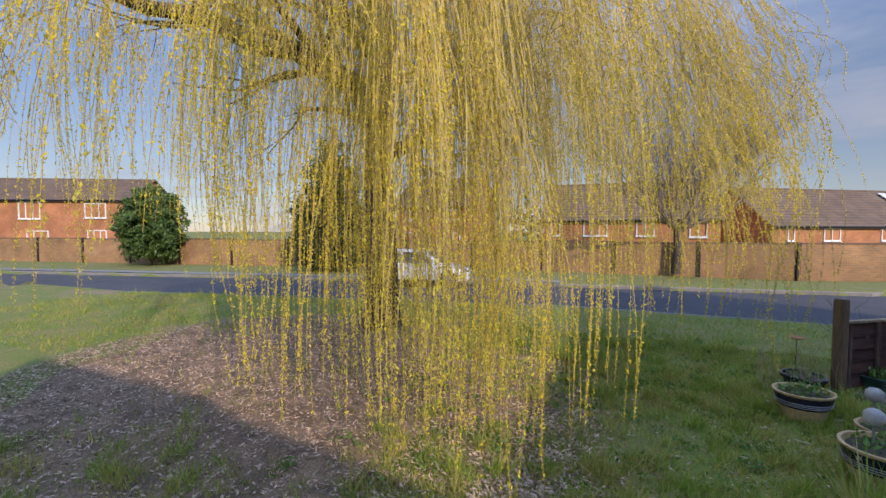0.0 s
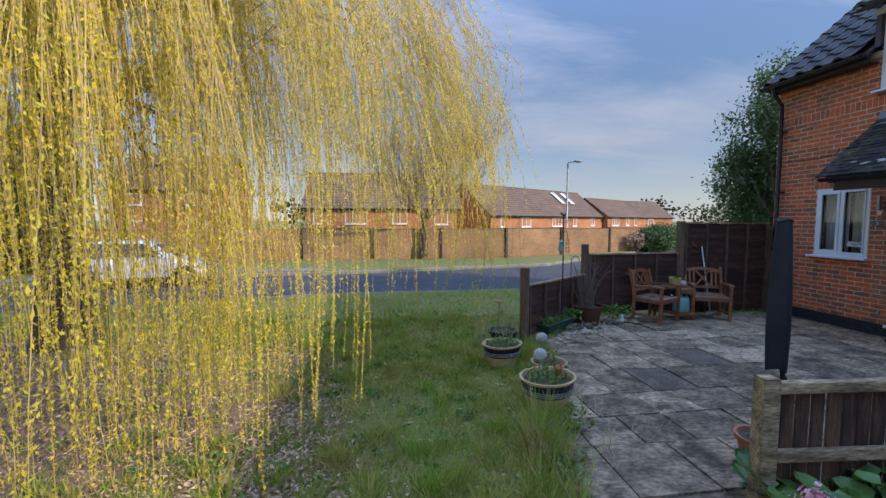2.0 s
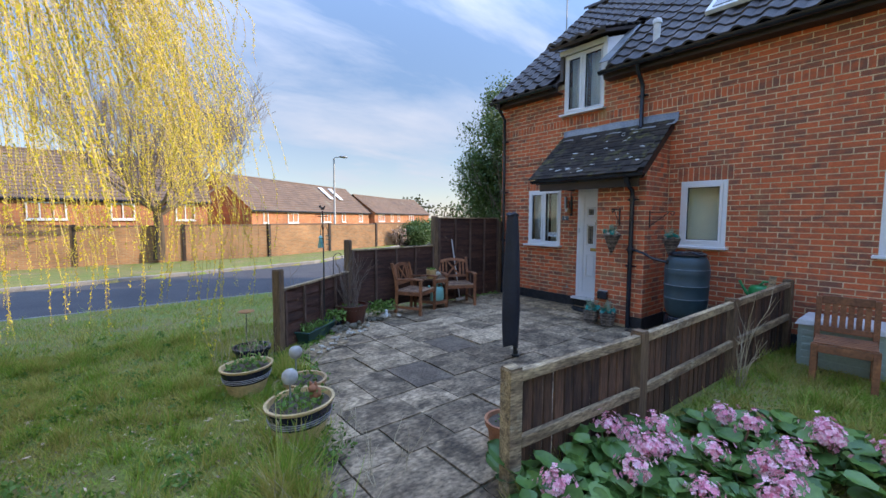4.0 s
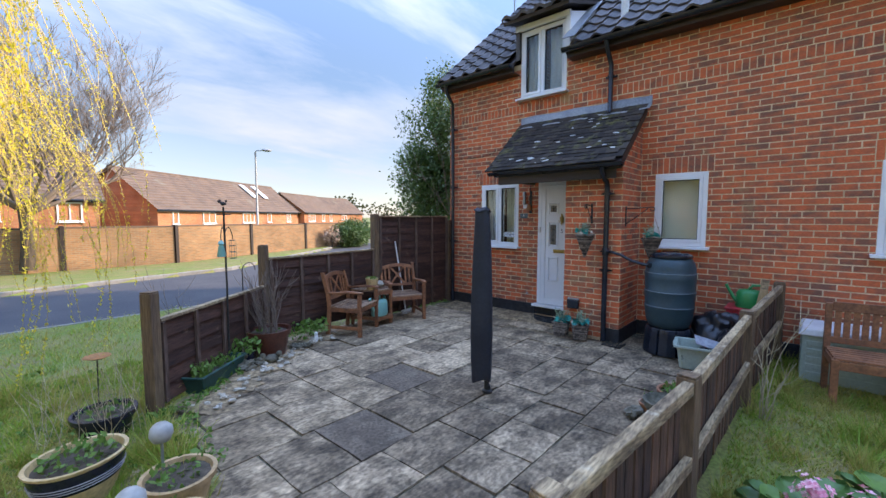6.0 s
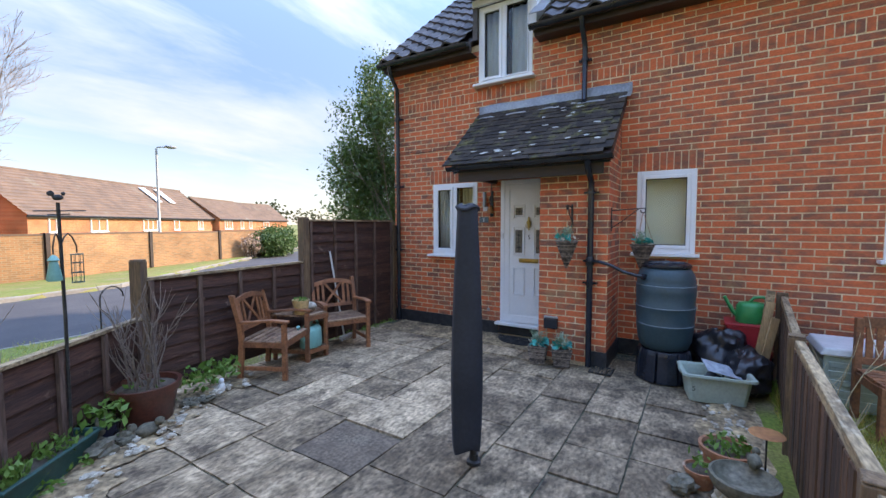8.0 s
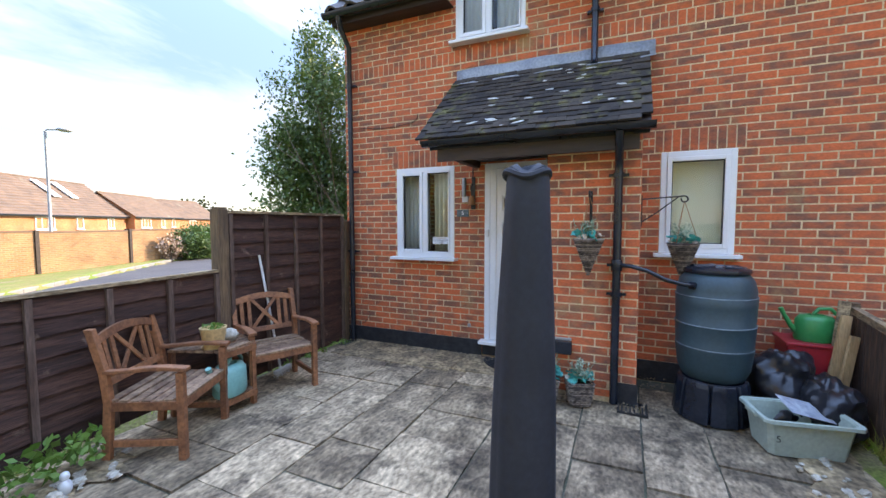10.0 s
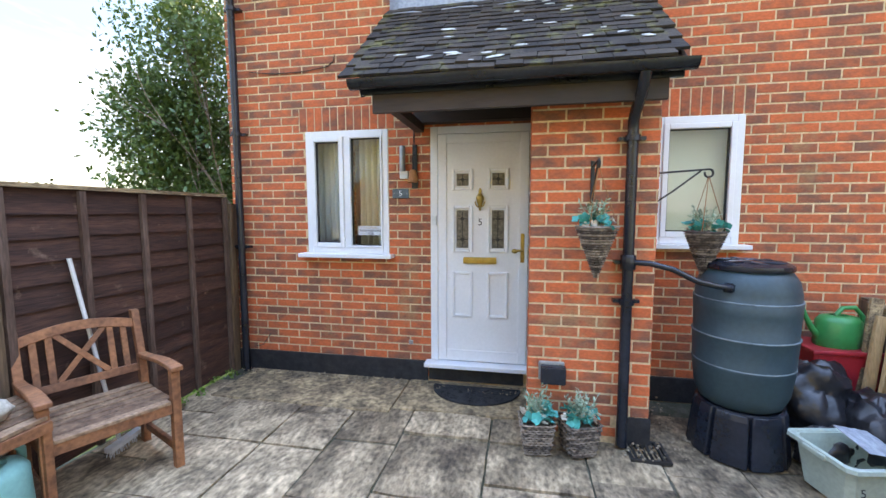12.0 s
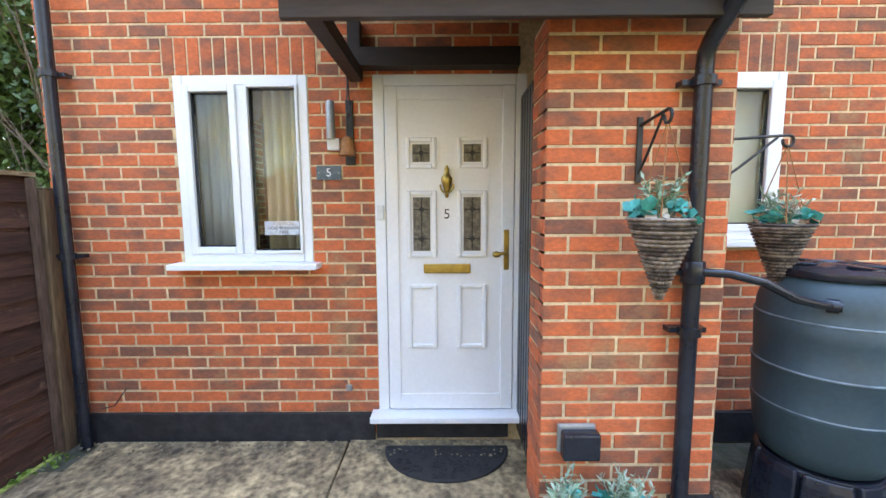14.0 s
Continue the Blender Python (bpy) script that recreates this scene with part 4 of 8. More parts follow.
# ---- patio ----
tagged(part("paving_bed", Shape().ring_sweep([[(patio_left(y) - 0.05, y, -0.022), (FACE - 0.02, y, -0.022)] for y in (2.62 + 0.1 * i for i in range(52))], loop=False), BEDDING), "mossy bedding between paving slabs", "ground", kind="structure")
patio = tagged(thing("patio", "weathered grey concrete slab paving with dark stains and pale wear", "paving"), kind="structure")
rng = random.Random(5)
y, row = 7.68, 0
while y > 2.75:
    h = (0.45, 0.60, 0.45, 0.46, 0.61, 0.62, 0.45, 0.45, 0.60)[row % 9]
    lead = {4: [0.60, 0.63, 0.45, 0.60, 0.60, 0.55], 5: [0.60, 0.45, 0.60, 0.60, 0.45, 0.57, 0.60, 0.51]}.get(row, [])
    x = 7.62
    first = True
    while x > patio_left(y - h / 2) - 0.05:
        w = lead.pop(0) if lead else rng.choice((0.45, 0.45, 0.60, 0.60)) if not first else (0.60, 0.30, 0.45, 0.75)[row % 4]
        first = False
        sh = Shape()
        a, b, c, d = x - w + 0.007, x - 0.007, max(2.72, y - h + 0.007), y - 0.007
        n = 4
        top = [[(a + (b - a) * i / n + rng.uniform(-0.004, 0.004), c + (d - c) * j / n + rng.uniform(-0.004, 0.004)) for i in range(n + 1)] for j in range(n + 1)]
        tilt, base = rng.uniform(-0.006, 0.006), rng.uniform(-0.006, 0.004)
        k = len(sh.v)
        for j in range(n + 1):
            for i in range(n + 1):
                edge = i in (0, n) or j in (0, n)
                sh.v.append((top[j][i][0], top[j][i][1], base + tilt * (i / n - 0.5) * 2 + 0.003 * noise.noise(Vector((top[j][i][0] * 5, top[j][i][1] * 5, row))) - ((0.007 + 0.010 * max(0.0, noise.noise(Vector((top[j][i][0] * 3, top[j][i][1] * 3, 7))))) if edge else 0)))
        for j in range(n):
            for i in range(n):
                q = j * (n + 1) + i
                sh.f.append((q, q + 1, q + n + 2, q + n + 1))
        rim = [i for i in range(n + 1)] + [(n + 1) * j + n for j in range(1, n + 1)] + [(n + 1) * n + i for i in reversed(range(n))] + [(n + 1) * j for j in reversed(range(1, n))]
        low = len(sh.v)
        sh.v += [(sh.v[i][0], sh.v[i][1], -0.05) for i in rim]
        for q in range(len(rim)):
            r2 = (q + 1) % len(rim)
            sh.f.append((rim[q], low + q, low + r2, rim[r2]))
        dark = any(a < px < b and c < py < d for px, py in ((3.5, 4.8), (4.45, 5.4)))
        # mossy only picks the darker tone, for slabs at low y
        mossy = c + 0.45 * rng.uniform(-1, 1) < 5.0 - 0.55 * abs(x - 5.2) + (0.5 if x < 4.4 else 0.0)
        part("slab", sh, SLAB_DARK if dark else SLAB_DARKER if mossy else SLAB, patio, "dark charcoal slab" if dark else "", smooth=False)
        x -= w
    y -= h
    row += 1
tagged(part("doorstep_slab", Shape().box((7.62, 5.3, -0.012), (0.56, 1.2, 0.045)).box((7.58, 6.7, -0.013), (0.62, 1.58, 0.043)), HAUNCH, bevel=0.008), "concrete haunching along the foot of the wall", "paving", kind="structure")
gv = Shape()
for i in range(420):
    cx, cy = (rng.uniform(7.70, 7.88), rng.uniform(4.9, 7.6)) if i < 230 else (rng.uniform(7.0, 7.9), rng.uniform(3.78, 4.03)) if i < 330 else (rng.uniform(6.95, 7.15), rng.uniform(4.0, 4.9))
    r = rng.uniform(0.004, 0.011)
    gv.blob((cx, cy, 0.012 + r * 0.4), (r, r * rng.uniform(0.7, 1.3), r * 0.7), 4, 0.2, i)
tagged(part("pea_gravel", gv, GRAVEL), "loose tan pea gravel along the wall foot", "gravel", kind="stuff")


# ---- fences ----
def lap_panel(root, p, q, z0, z1, post_side=1, battens=5, grey_cap=True):
    """An overlap panel of thin wavy boards with battens and a capping."""
    p, q = Vector(p), Vector(q)
    d = q - p
    m = Matrix.Translation((p.x, p.y, 0)) @ Matrix.Rotation(math.atan2(d.y, d.x), 4, "Z")
    L = d.length
    count = max(4, round((z1 - z0) / 0.135))
    for i in range(count):
        a = z0 + (z1 - z0) * i / count
        b = a + (z1 - z0) / count + 0.025
        sh, n = Shape(), 8
        rings = []
        for k in range(n + 1):
            u = L * k / n
            wob = 0.018 * noise.noise(Vector((u * 2 + p.x * 3, i * 1.7, z1)))
            rings.append([m @ Vector(v) for v in ((u, -0.026, a + wob), (u, -0.014, a + wob), (u, 0.008, b + wob * 0.5), (u, -0.002, b + wob * 0.5))])
        sh.ring_sweep(rings)
        part("slat", sh, FENCE_DARK, root)
    for k in range(battens):
        u = 0.03 + (L - 0.06) * k / (battens - 1)
        part("batten", Shape().box((u, -0.038, (z0 + z1) / 2), (0.04, 0.026, z1 - z0), m), BATTEN, root)
    part("capping", Shape().box((L / 2, -0.014, z1 + 0.022), (L, 0.062, 0.025), m), FENCE_GREY if grey_cap else FENCE_DARK, root)


def fence_post(root, x, y, h, s=0.095, turn=0.0, lean=0.0, mat=None):
    n = Shape()
    n.box((0, 0, (h - 0.1) / 2), (s, s, h + 0.1)).box((0, 0, h - 0.05 + 0.058), (s * 0.96, s * 0.96, 0.012))
    part("post", n, mat or FENCE_POST, root, bevel=0.006, at=pose(x, y, 0, lean, 0, turn))


F0, F1, F2, F3 = (2.48, 6.38), (3.98, 7.52), (5.97, 7.70), (7.865, 7.72)
turn1 = math.degrees(math.atan2(F1[1] - F0[1], F1[0] - F0[0]))
fence = thing("fence", "low dark brown overlap fence panels between weathered posts", "fence")
lap_panel(fence, (F0[0] + 0.05, F0[1] + 0.04), (F1[0] - 0.04, F1[1] - 0.03), 0.06, 0.78)
lap_panel(fence, (F1[0] + 0.05, F1[1]), (F2[0] - 0.05, F2[1]), 0.10, 1.13)
fence_post(fence, *F0, 1.05, 0.10, turn1)
fence_post(fence, *F1, 1.32, 0.10, turn1)
tall = thing("tall_fence", "tall dark brown overlap fence panel beside the house corner", "fence")
lap_panel(tall, (F2[0] + 0.06, F2[1]), (F3[0] - 0.05, F3[1]), 0.0, 1.685, battens=5)
fence_post(tall, *F2, 1.735, 0.11, 0)
fence_post(tall, *F3, 1.62, 0.09, 0, 1.0)


def picket_fence():
    root = thing("picket_fence", "low weathered close-picket fence with grey top rail", "fence")
    posts = [(2.77, 2.84, 0.79), (4.14, 2.70, 0.81), (6.05, 2.61, 0.85), (7.74, 2.46, 0.92)]
    for x, y, h in posts:
        fence_post(root, x, y, h, 0.10, -8, 0, FENCE_GREY if x < 4 else FENCE_POST)
    r2 = random.Random(3)
    for (xa, ya, ha), (xb, yb, hb) in zip(posts, posts[1:]):
        d = Vector((xb - xa, yb - ya, 0))
        L = d.length
        m = Matrix.Translation((xa, ya, 0)) @ Matrix.Rotation(math.atan2(d.y, d.x), 4, "Z")
        tz = (ha + hb) / 2 - 0.05
        sl = math.atan2(hb - ha, L)
        mr = m @ Matrix.Translation((L / 2, 0, tz)) @ Matrix.Rotation(-sl, 4, "Y")
        part("top_rail", Shape().box((0, -0.012, 0.0), (L - 0.09, 0.055, 0.07), mr), FENCE_GREY, root, "grey weathered top rail", bevel=0.006)
        part("mid_rail", Shape().box((0, -0.028, -0.42), (L - 0.09, 0.04, 0.075), mr), FENCE_GREY, root, bevel=0.005)
        n = int((L - 0.12) / 0.098)
        for i in range(n):
            u = 0.09 + (L - 0.18) * (i + 0.5) / n
            h = ha + (hb - ha) * u / L - 0.08
            part("picket", Shape().box((u, 0.012 + r2.uniform(-0.004, 0.004), h / 2 + 0.01), (0.080 + r2.uniform(-0.008, 0.005), 0.018, h), m), PICKET, root)
    return root


picket_fence()


# ---- garden chairs with the table between ----
def cross_chair(label, at, group):
    """A hardwood armchair with a curved top rail and crossed back; it looks along -y."""
    c = thing("garden_chair", label, "chair", at, group)
    w, d = 0.58, 0.47
    for s in (-1, 1):
        part("front_leg", Shape().box((s * w / 2, -d / 2, 0.30), (0.048, 0.048, 0.60)), TEAK, c, bevel=0.004)
        part("rear_leg", Shape().ring_sweep([[Vector((s * w / 2 + a * 0.022, y + b * 0.026, z)) for a, b in ((-1, -1), (1, -1), (1, 1), (-1, 1))] for y, z in ((d / 2 + 0.03, 0), (d / 2, 0.40), (d / 2 + 0.02, 0.60), (d / 2 + 0.10, 0.90))]), TEAK, c, bevel=0.004)
        rings = []
        for i in range(9):
            t = i / 8
            yy = -d / 2 - 0.05 + (d + 0.07) * t
            z = 0.622 + 0.012 * math.sin(t * 5)
            hw = 0.035 - 0.010 * t
            rings.append([Vector((s * w / 2 + a * hw, yy, z + b * 0.014)) for a, b in ((-1, -1), (1, -1), (1, 1), (-1, 1))])
        part("armrest", Shape().ring_sweep(rings), TEAK, c, bevel=0.006)
        part("side_rail", Shape().box((s * w / 2, 0, 0.375), (0.028, d - 0.04, 0.06)), TEAK, c, bevel=0.003)
        part("stretcher", Shape().box((s * w / 2, 0, 0.12), (0.026, d - 0.04, 0.045)), TEAK, c, bevel=0.003)
    part("front_rail", Shape().box((0, -d / 2, 0.375), (w - 0.05, 0.028, 0.06)), TEAK, c, bevel=0.003)
    for i in range(7):
        y = -d / 2 + 0.01 + (d - 0.03) * i / 6
        z = 0.415 - 0.012 * math.sin(math.pi * i / 6)
        part("seat_slat", Shape().box((0, y, z), (w + 0.02 if i else w - 0.06, 0.062, 0.020)), TEAK_WORN, c, bevel=0.004)
    lean = Matrix.Translation((0, d / 2, 0.42)) @ Matrix.Rotation(radians(-11), 4, "X")
    rings = []
    for i in range(13):
        x = -w / 2 + 0.02 + (w - 0.04) * i / 12
        z = 0.405 + 0.045 * math.cos(math.pi * (i / 12 - 0.5))
        rings.append([lean @ Vector((x, a * 0.014, z + b * 0.03)) for a, b in ((-1, -1), (1, -1), (1, 1), (-1, 1))])
    part("top_rail", Shape().ring_sweep(rings), TEAK, c, bevel=0.004)
    part("lower_rail", Shape().box((0, 0, 0.11), (w - 0.04, 0.026, 0.05), lean), TEAK, c, bevel=0.003)
    for x in (-0.215, -0.145, 0.145, 0.215):
        part("back_slat", Shape().box((x, 0, 0.27), (0.034, 0.016, 0.30), lean), TEAK, c, bevel=0.003)
    for s in (-1, 1):
        cross = lean @ Matrix.Translation((0, 0.002 * s, 0.275)) @ Matrix.Rotation(s * math.atan2(0.24, 0.285), 4, "Y")
        part("cross_brace", Shape().box((0, 0, 0), (0.032, 0.014, 0.365), cross), TEAK, c, bevel=0.003)
    return c


cross_chair("brown hardwood garden armchair with crossed back, beside the fence", pose(5.18, 7.23, 0, 0, 0, 27), "garden chairs by the fence")
cross_chair("brown hardwood garden armchair with crossed back, before the tall fence", pose(6.22, 7.29, 0, 0, 0, -24), "garden chairs by the fence")


def wedge_table():
    t = thing("side_table", "wedge-shaped hardwood table with low shelf between the chairs", "table")
    def wedge(z, th, grow):
        a, b, c, d = Vector((5.53 - grow, 7.13, 0)), Vector((5.87 + grow, 7.16, 0)), Vector((6.02, 7.60, 0)), Vector((5.36, 7.58, 0))
        out = []
        for i in range(6):
            t0, t1 = i / 6 + 0.012, (i + 1) / 6 - 0.012
            q = [a.lerp(d, t0), b.lerp(c, t0), b.lerp(c, t1), a.lerp(d, t1)]
            out.append(Shape().ring_sweep([[(v.x, v.y, z) for v in q], [(v.x, v.y, z + th) for v in q]]))
        return out
    for sh in wedge(0.545, 0.02, 0.0):
        part("top_slat", sh, TEAK_WORN, t, bevel=0.003)
    for sh in wedge(0.135, 0.02, 0.0):
        part("shelf_slat", sh, TEAK_WORN, t, bevel=0.003)
    part("apron", Shape().box((5.70, 7.155, 0.515), (0.34, 0.022, 0.055)), TEAK, t, bevel=0.003)
    part("shelf_rail", Shape().box((5.70, 7.155, 0.11), (0.34, 0.022, 0.05)), TEAK, t, bevel=0.003)
    for x, y in ((5.40, 7.57), (5.98, 7.58), (5.545, 7.16), (5.855, 7.18)):
        part("leg", Shape().box((x, y, 0.27), (0.04, 0.04, 0.54)), TEAK, t, bevel=0.003)


wedge_table()


def leafy(n, c, spread, height, size, rng, up=0.6, shape=None):
    """A tuft of small pointed leaves about a point."""
    sh = shape or Shape()
    for i in range(n):
        a, r = rng.uniform(0, 6.283), spread * math.sqrt(rng.random())
        p = Vector((c[0] + r * math.cos(a), c[1] + r * math.sin(a), c[2] + height * rng.random() ** 1.3))
        d = Vector((rng.gauss(0, 1), rng.gauss(0, 1), rng.gauss(up, 0.7))).normalized()
        s = d.cross(Vector((rng.gauss(0, 1), rng.gauss(0, 1), rng.gauss(0, 1)))).normalized()
        L = size * rng.uniform(0.6, 1.4)
        sh.sheet(p - d * L * 0.5, p + s * L * 0.26, p + d * L * 0.5, p - s * L * 0.26)
    return sh


def stalks(n, c, spread, height, r, rng, lean=0.25, seg=5, forks=0):
    sh = Shape()
    for i in range(n):
        a, q = rng.uniform(0, 6.283), spread * math.sqrt(rng.random())
        p = Vector((c[0] + q * math.cos(a), c[1] + q * math.sin(a), c[2]))
        d = Vector((rng.gauss(0, lean), rng.gauss(0, lean), 1)).normalized()
        h = height * rng.uniform(0.5, 1.0)
        pts = [p]
        for k in range(seg):
            d = (d + Vector((rng.gauss(0, 0.12), rng.gauss(0, 0.12), 0.02))).normalized()
            pts.append(pts[-1] + d * h / seg)
        sh.tube(pts, [r * (1 - 0.7 * k / seg) for k in range(seg + 1)], 4)
        for f in range(forks):
            k = rng.randrange(1, seg)
            e = (d + Vector((rng.gauss(0, 0.6), rng.gauss(0, 0.6), 0.2))).normalized()
            sh.tube([pts[k], pts[k] + e * h * 0.14, pts[k] + (e + Vector((0, 0, 0.25))) * h * 0.27], [r * 0.6, r * 0.45, r * 0.2], 4)
    return sh


rng = random.Random(21)
pt = thing("flower_pot", "cream plant pot with small green plant on the table", "plant pot", pose(5.57, 7.29, 0.567))
part("pot", Shape().lathe([(0.0, 0.0), (0.075, 0.0), (0.100, 0.165), (0.104, 0.172), (0.092, 0.172), (0.085, 0.14), (0, 0.14)]), CREAM_POT, pt, smooth=True)
part("saucer", Shape().lathe([(0.0, 0.0), (0.085, 0.0), (0.095, 0.015), (0.085, 0.012), (0, 0.004)]), CREAM_POT, pt, smooth=True)
part("plant", leafy(70, (0, 0, 0.14), 0.075, 0.06, 0.04, rng), WEED, pt, kind="stuff")
tagged(part("stone_ball", Shape().blob((5.75, 7.33, 0.567 + 0.055), (0.075, 0.07, 0.056), 12, 0.12, 4), PALE_STONE, smooth=True), "rounded grey stone on the table", "stone")


def watering_can(name, label, at, mat, s=1.0):
    c = thing(name, label, "watering can", at)
    part("body", Shape().lathe([(0, 0), (0.12 * s, 0), (0.128 * s, 0.02 * s), (0.122 * s, 0.18 * s), (0.10 * s, 0.215 * s), (0.055 * s, 0.225 * s), (0.05 * s, 0.21 * s)], sx=1.15, sy=0.85), mat, c, smooth=True)
    part("handle", Shape().tube([(0.02 * s, 0, 0.22 * s), (-0.02 * s, 0, 0.275 * s), (-0.10 * s, 0, 0.28 * s), (-0.155 * s, 0, 0.22 * s), (-0.15 * s, 0, 0.10 * s), (-0.12 * s, 0, 0.07 * s)], 0.016 * s, 8), mat, c, smooth=True)
    part("spout", Shape().tube([(0.11 * s, 0, 0.05 * s), (0.17 * s, 0, 0.12 * s), (0.22 * s, 0, 0.21 * s), (0.25 * s, 0, 0.27 * s)], [0.028 * s, 0.022 * s, 0.016 * s, 0.02 * s], 8), mat, c, smooth=True)
    return c


watering_can("watering_can", "pale teal plastic watering can on the table shelf", pose(5.67, 7.24, 0.157, 0, 0, 200), TEAL_PLASTIC, 1.12)
br = thing("broom", "white-handled broom leaning on the tall fence", "broom")
part("handle", Shape().tube([(6.48, 7.50, 0.05), (6.38, 7.655, 1.27)], 0.013, 8), WHITE_PLASTIC, br, smooth=True)
part("head", Shape().box((0, 0, 0.02), (0.27, 0.055, 0.035), pose(6.49, 7.47, 0.035, 0, 0, 10)), WHITE_PLASTIC, br, bevel=0.006)
bs = Shape()
for i in range(70):
    x, y = rng.uniform(-0.13, 0.13), rng.uniform(-0.02, 0.02)
    bs.tube([pose(6.49, 7.47, 0.04, 0, 0, 10) @ Vector((x, y, 0)), pose(6.49, 7.47, 0.0, 0, 0, 10) @ Vector((x * 1.06, y * 1.6, 0.002))], 0.002, 3)
part("bristles", bs, WHITE_PLASTIC, br)


# ---- covered parasol ----
def parasol():
    p = thing("parasol", "closed parasol under a charcoal fabric cover standing on the patio", "parasol", pose(4.745, 4.495, 0, 0.6, -0.8, 0))
    rings = []
    prof = [(0.15, 0.092), (0.18, 0.098), (0.34, 0.105), (0.6, 0.110), (0.95, 0.104), (1.3, 0.092), (1.6, 0.075), (1.73, 0.069), (1.765, 0.063), (1.775, 0.040)]
    for z, r in prof:
        ring = []
        for j in range(28):
            a = 2 * math.pi * j / 28
            fold = 1 + 0.07 * math.cos(4 * a + 0.5 + z * 0.35) + 0.03 * math.cos(7 * a - z * 1.2) + 0.02 * noise.noise(Vector((math.cos(a) * 2, math.sin(a) * 2, z * 3)))
            ring.append(Vector((r * fold * math.cos(a) - 0.087, r * fold * math.sin(a) + 0.010, z + (0.012 * math.sin(3 * a + 1) if z > 1.7 else 0.03 * math.sin(2 * a) if z < 0.2 else 0))))
        rings.append(ring)
    part("cover", Shape().ring_sweep(rings), COVER, p, "charcoal fabric cover with soft folds", smooth=True)
    part("drawstring_hem", Shape().tube([(0.070 * math.cos(a) - 0.087, 0.070 * math.sin(a) + 0.010, 1.752 + 0.01 * math.sin(3 * a + 1)) for a in (2 * math.pi * i / 24 for i in range(25))], 0.011, 6), COVER, p, smooth=True)
    part("pole", Shape().tube([(0, 0, 0), (-0.03, 0.004, 0.3), (-0.08, 0.01, 0.9)], 0.024, 12), IRON, p, smooth=True)
    part("ground_socket", Shape().lathe([(0.05, 0.0), (0.05, 0.02), (0.032, 0.03), (0.032, 0.07), (0.0, 0.07)], n=14), IRON, p, smooth=True)


parasol()


# ---- water butt and the things beside it ----
def water_butt():
    b = thing("water_butt", "dark green-grey plastic water butt on a ribbed stand", "water butt", pose(7.25, 3.50, 0))
    st = Shape()
    for i in range(8):
        a = 2 * math.pi * i / 8 + 0.2
        m = Matrix.Rotation(a, 4, "Z")
        part("stand_foot", Shape().ring_sweep([[m @ Vector((r0, y * w, z)) for r0, y in ((0.17, -1), (r, -1), (r + 0.012, 0), (r, 1), (0.17, 1))] for z, r, w in ((0.0, 0.272, 0.098), (0.28, 0.245, 0.088), (0.32, 0.235, 0.08))]), BLACK_PLASTIC, b, bevel=0.008)
    st.lathe([(0.0, 0.29), (0.235, 0.29), (0.235, 0.325), (0.0, 0.325)], n=24)
    part("stand_top", st, BLACK_PLASTIC, b, "dark ribbed plastic stand", bevel=0.008)
    part("barrel", Shape().lathe([(0.0, 0.325), (0.20, 0.325), (0.228, 0.345), (0.258, 0.42), (0.277, 0.58), (0.279, 0.59), (0.274, 0.60), (0.283, 0.75), (0.287, 0.775), (0.278, 0.785), (0.285, 0.93), (0.288, 1.0), (0.28, 1.01), (0.279, 1.06), (0.262, 1.13), (0.225, 1.185), (0.21, 1.195), (0, 1.195)], n=48), BUTT, b, smooth=True)
    for z, r in ((0.595, 0.2735), (0.78, 0.2845), (1.008, 0.2845)):
        part("moulding_line", Shape().tube([(r * math.cos(a), r * math.sin(a), z) for a in (2 * math.pi * i / 48 for i in range(49))], 0.005, 6), BUTT_LINE, b, smooth=True)
    lid = part("lid", Shape().lathe([(0, 1.19), (0.235, 1.19), (0.24, 1.20), (0.236, 1.222), (0.20, 1.238), (0.19, 1.226), (0.07, 1.228), (0.06, 1.24), (0, 1.242)], n=40), BLACK_PLASTIC, b, "dark round lid", smooth=True)
    for i in range(6):
        a = math.pi * i / 3
        part("lid_rib", Shape().box((0.13, 0, 1.234), (0.13, 0.045, 0.022), Matrix.Rotation(a, 4, "Z")), BLACK_PLASTIC, lid, bevel=0.008)
    part("inlet", Shape().lathe([(0.03, -0.02), (0.03, 0.02), (0.022, 0.02), (0.022, 0.03), (0, 0.03)], n=14, m=pose(-0.20, 0.19, 1.095, 90, 0, -45)), BLACK_PLASTIC, b, smooth=True)
    return b


water_butt()
tagged(part("filler_hose", Shape().tube([(7.07, 4.22, 1.235), (7.02, 4.14, 1.235), (7.00, 4.02, 1.205), (7.01, 3.88, 1.135), (7.03, 3.76, 1.105), (7.05, 3.69, 1.097)], 0.018, 10).lathe([(0.042, -0.05), (0.046, -0.045), (0.046, 0.04), (0.042, 0.045)], (7.09, 4.25, 1.235), 14), BLACK_PLASTIC, smooth=True), "black ribbed hose from the downpipe to the water butt", "hose")


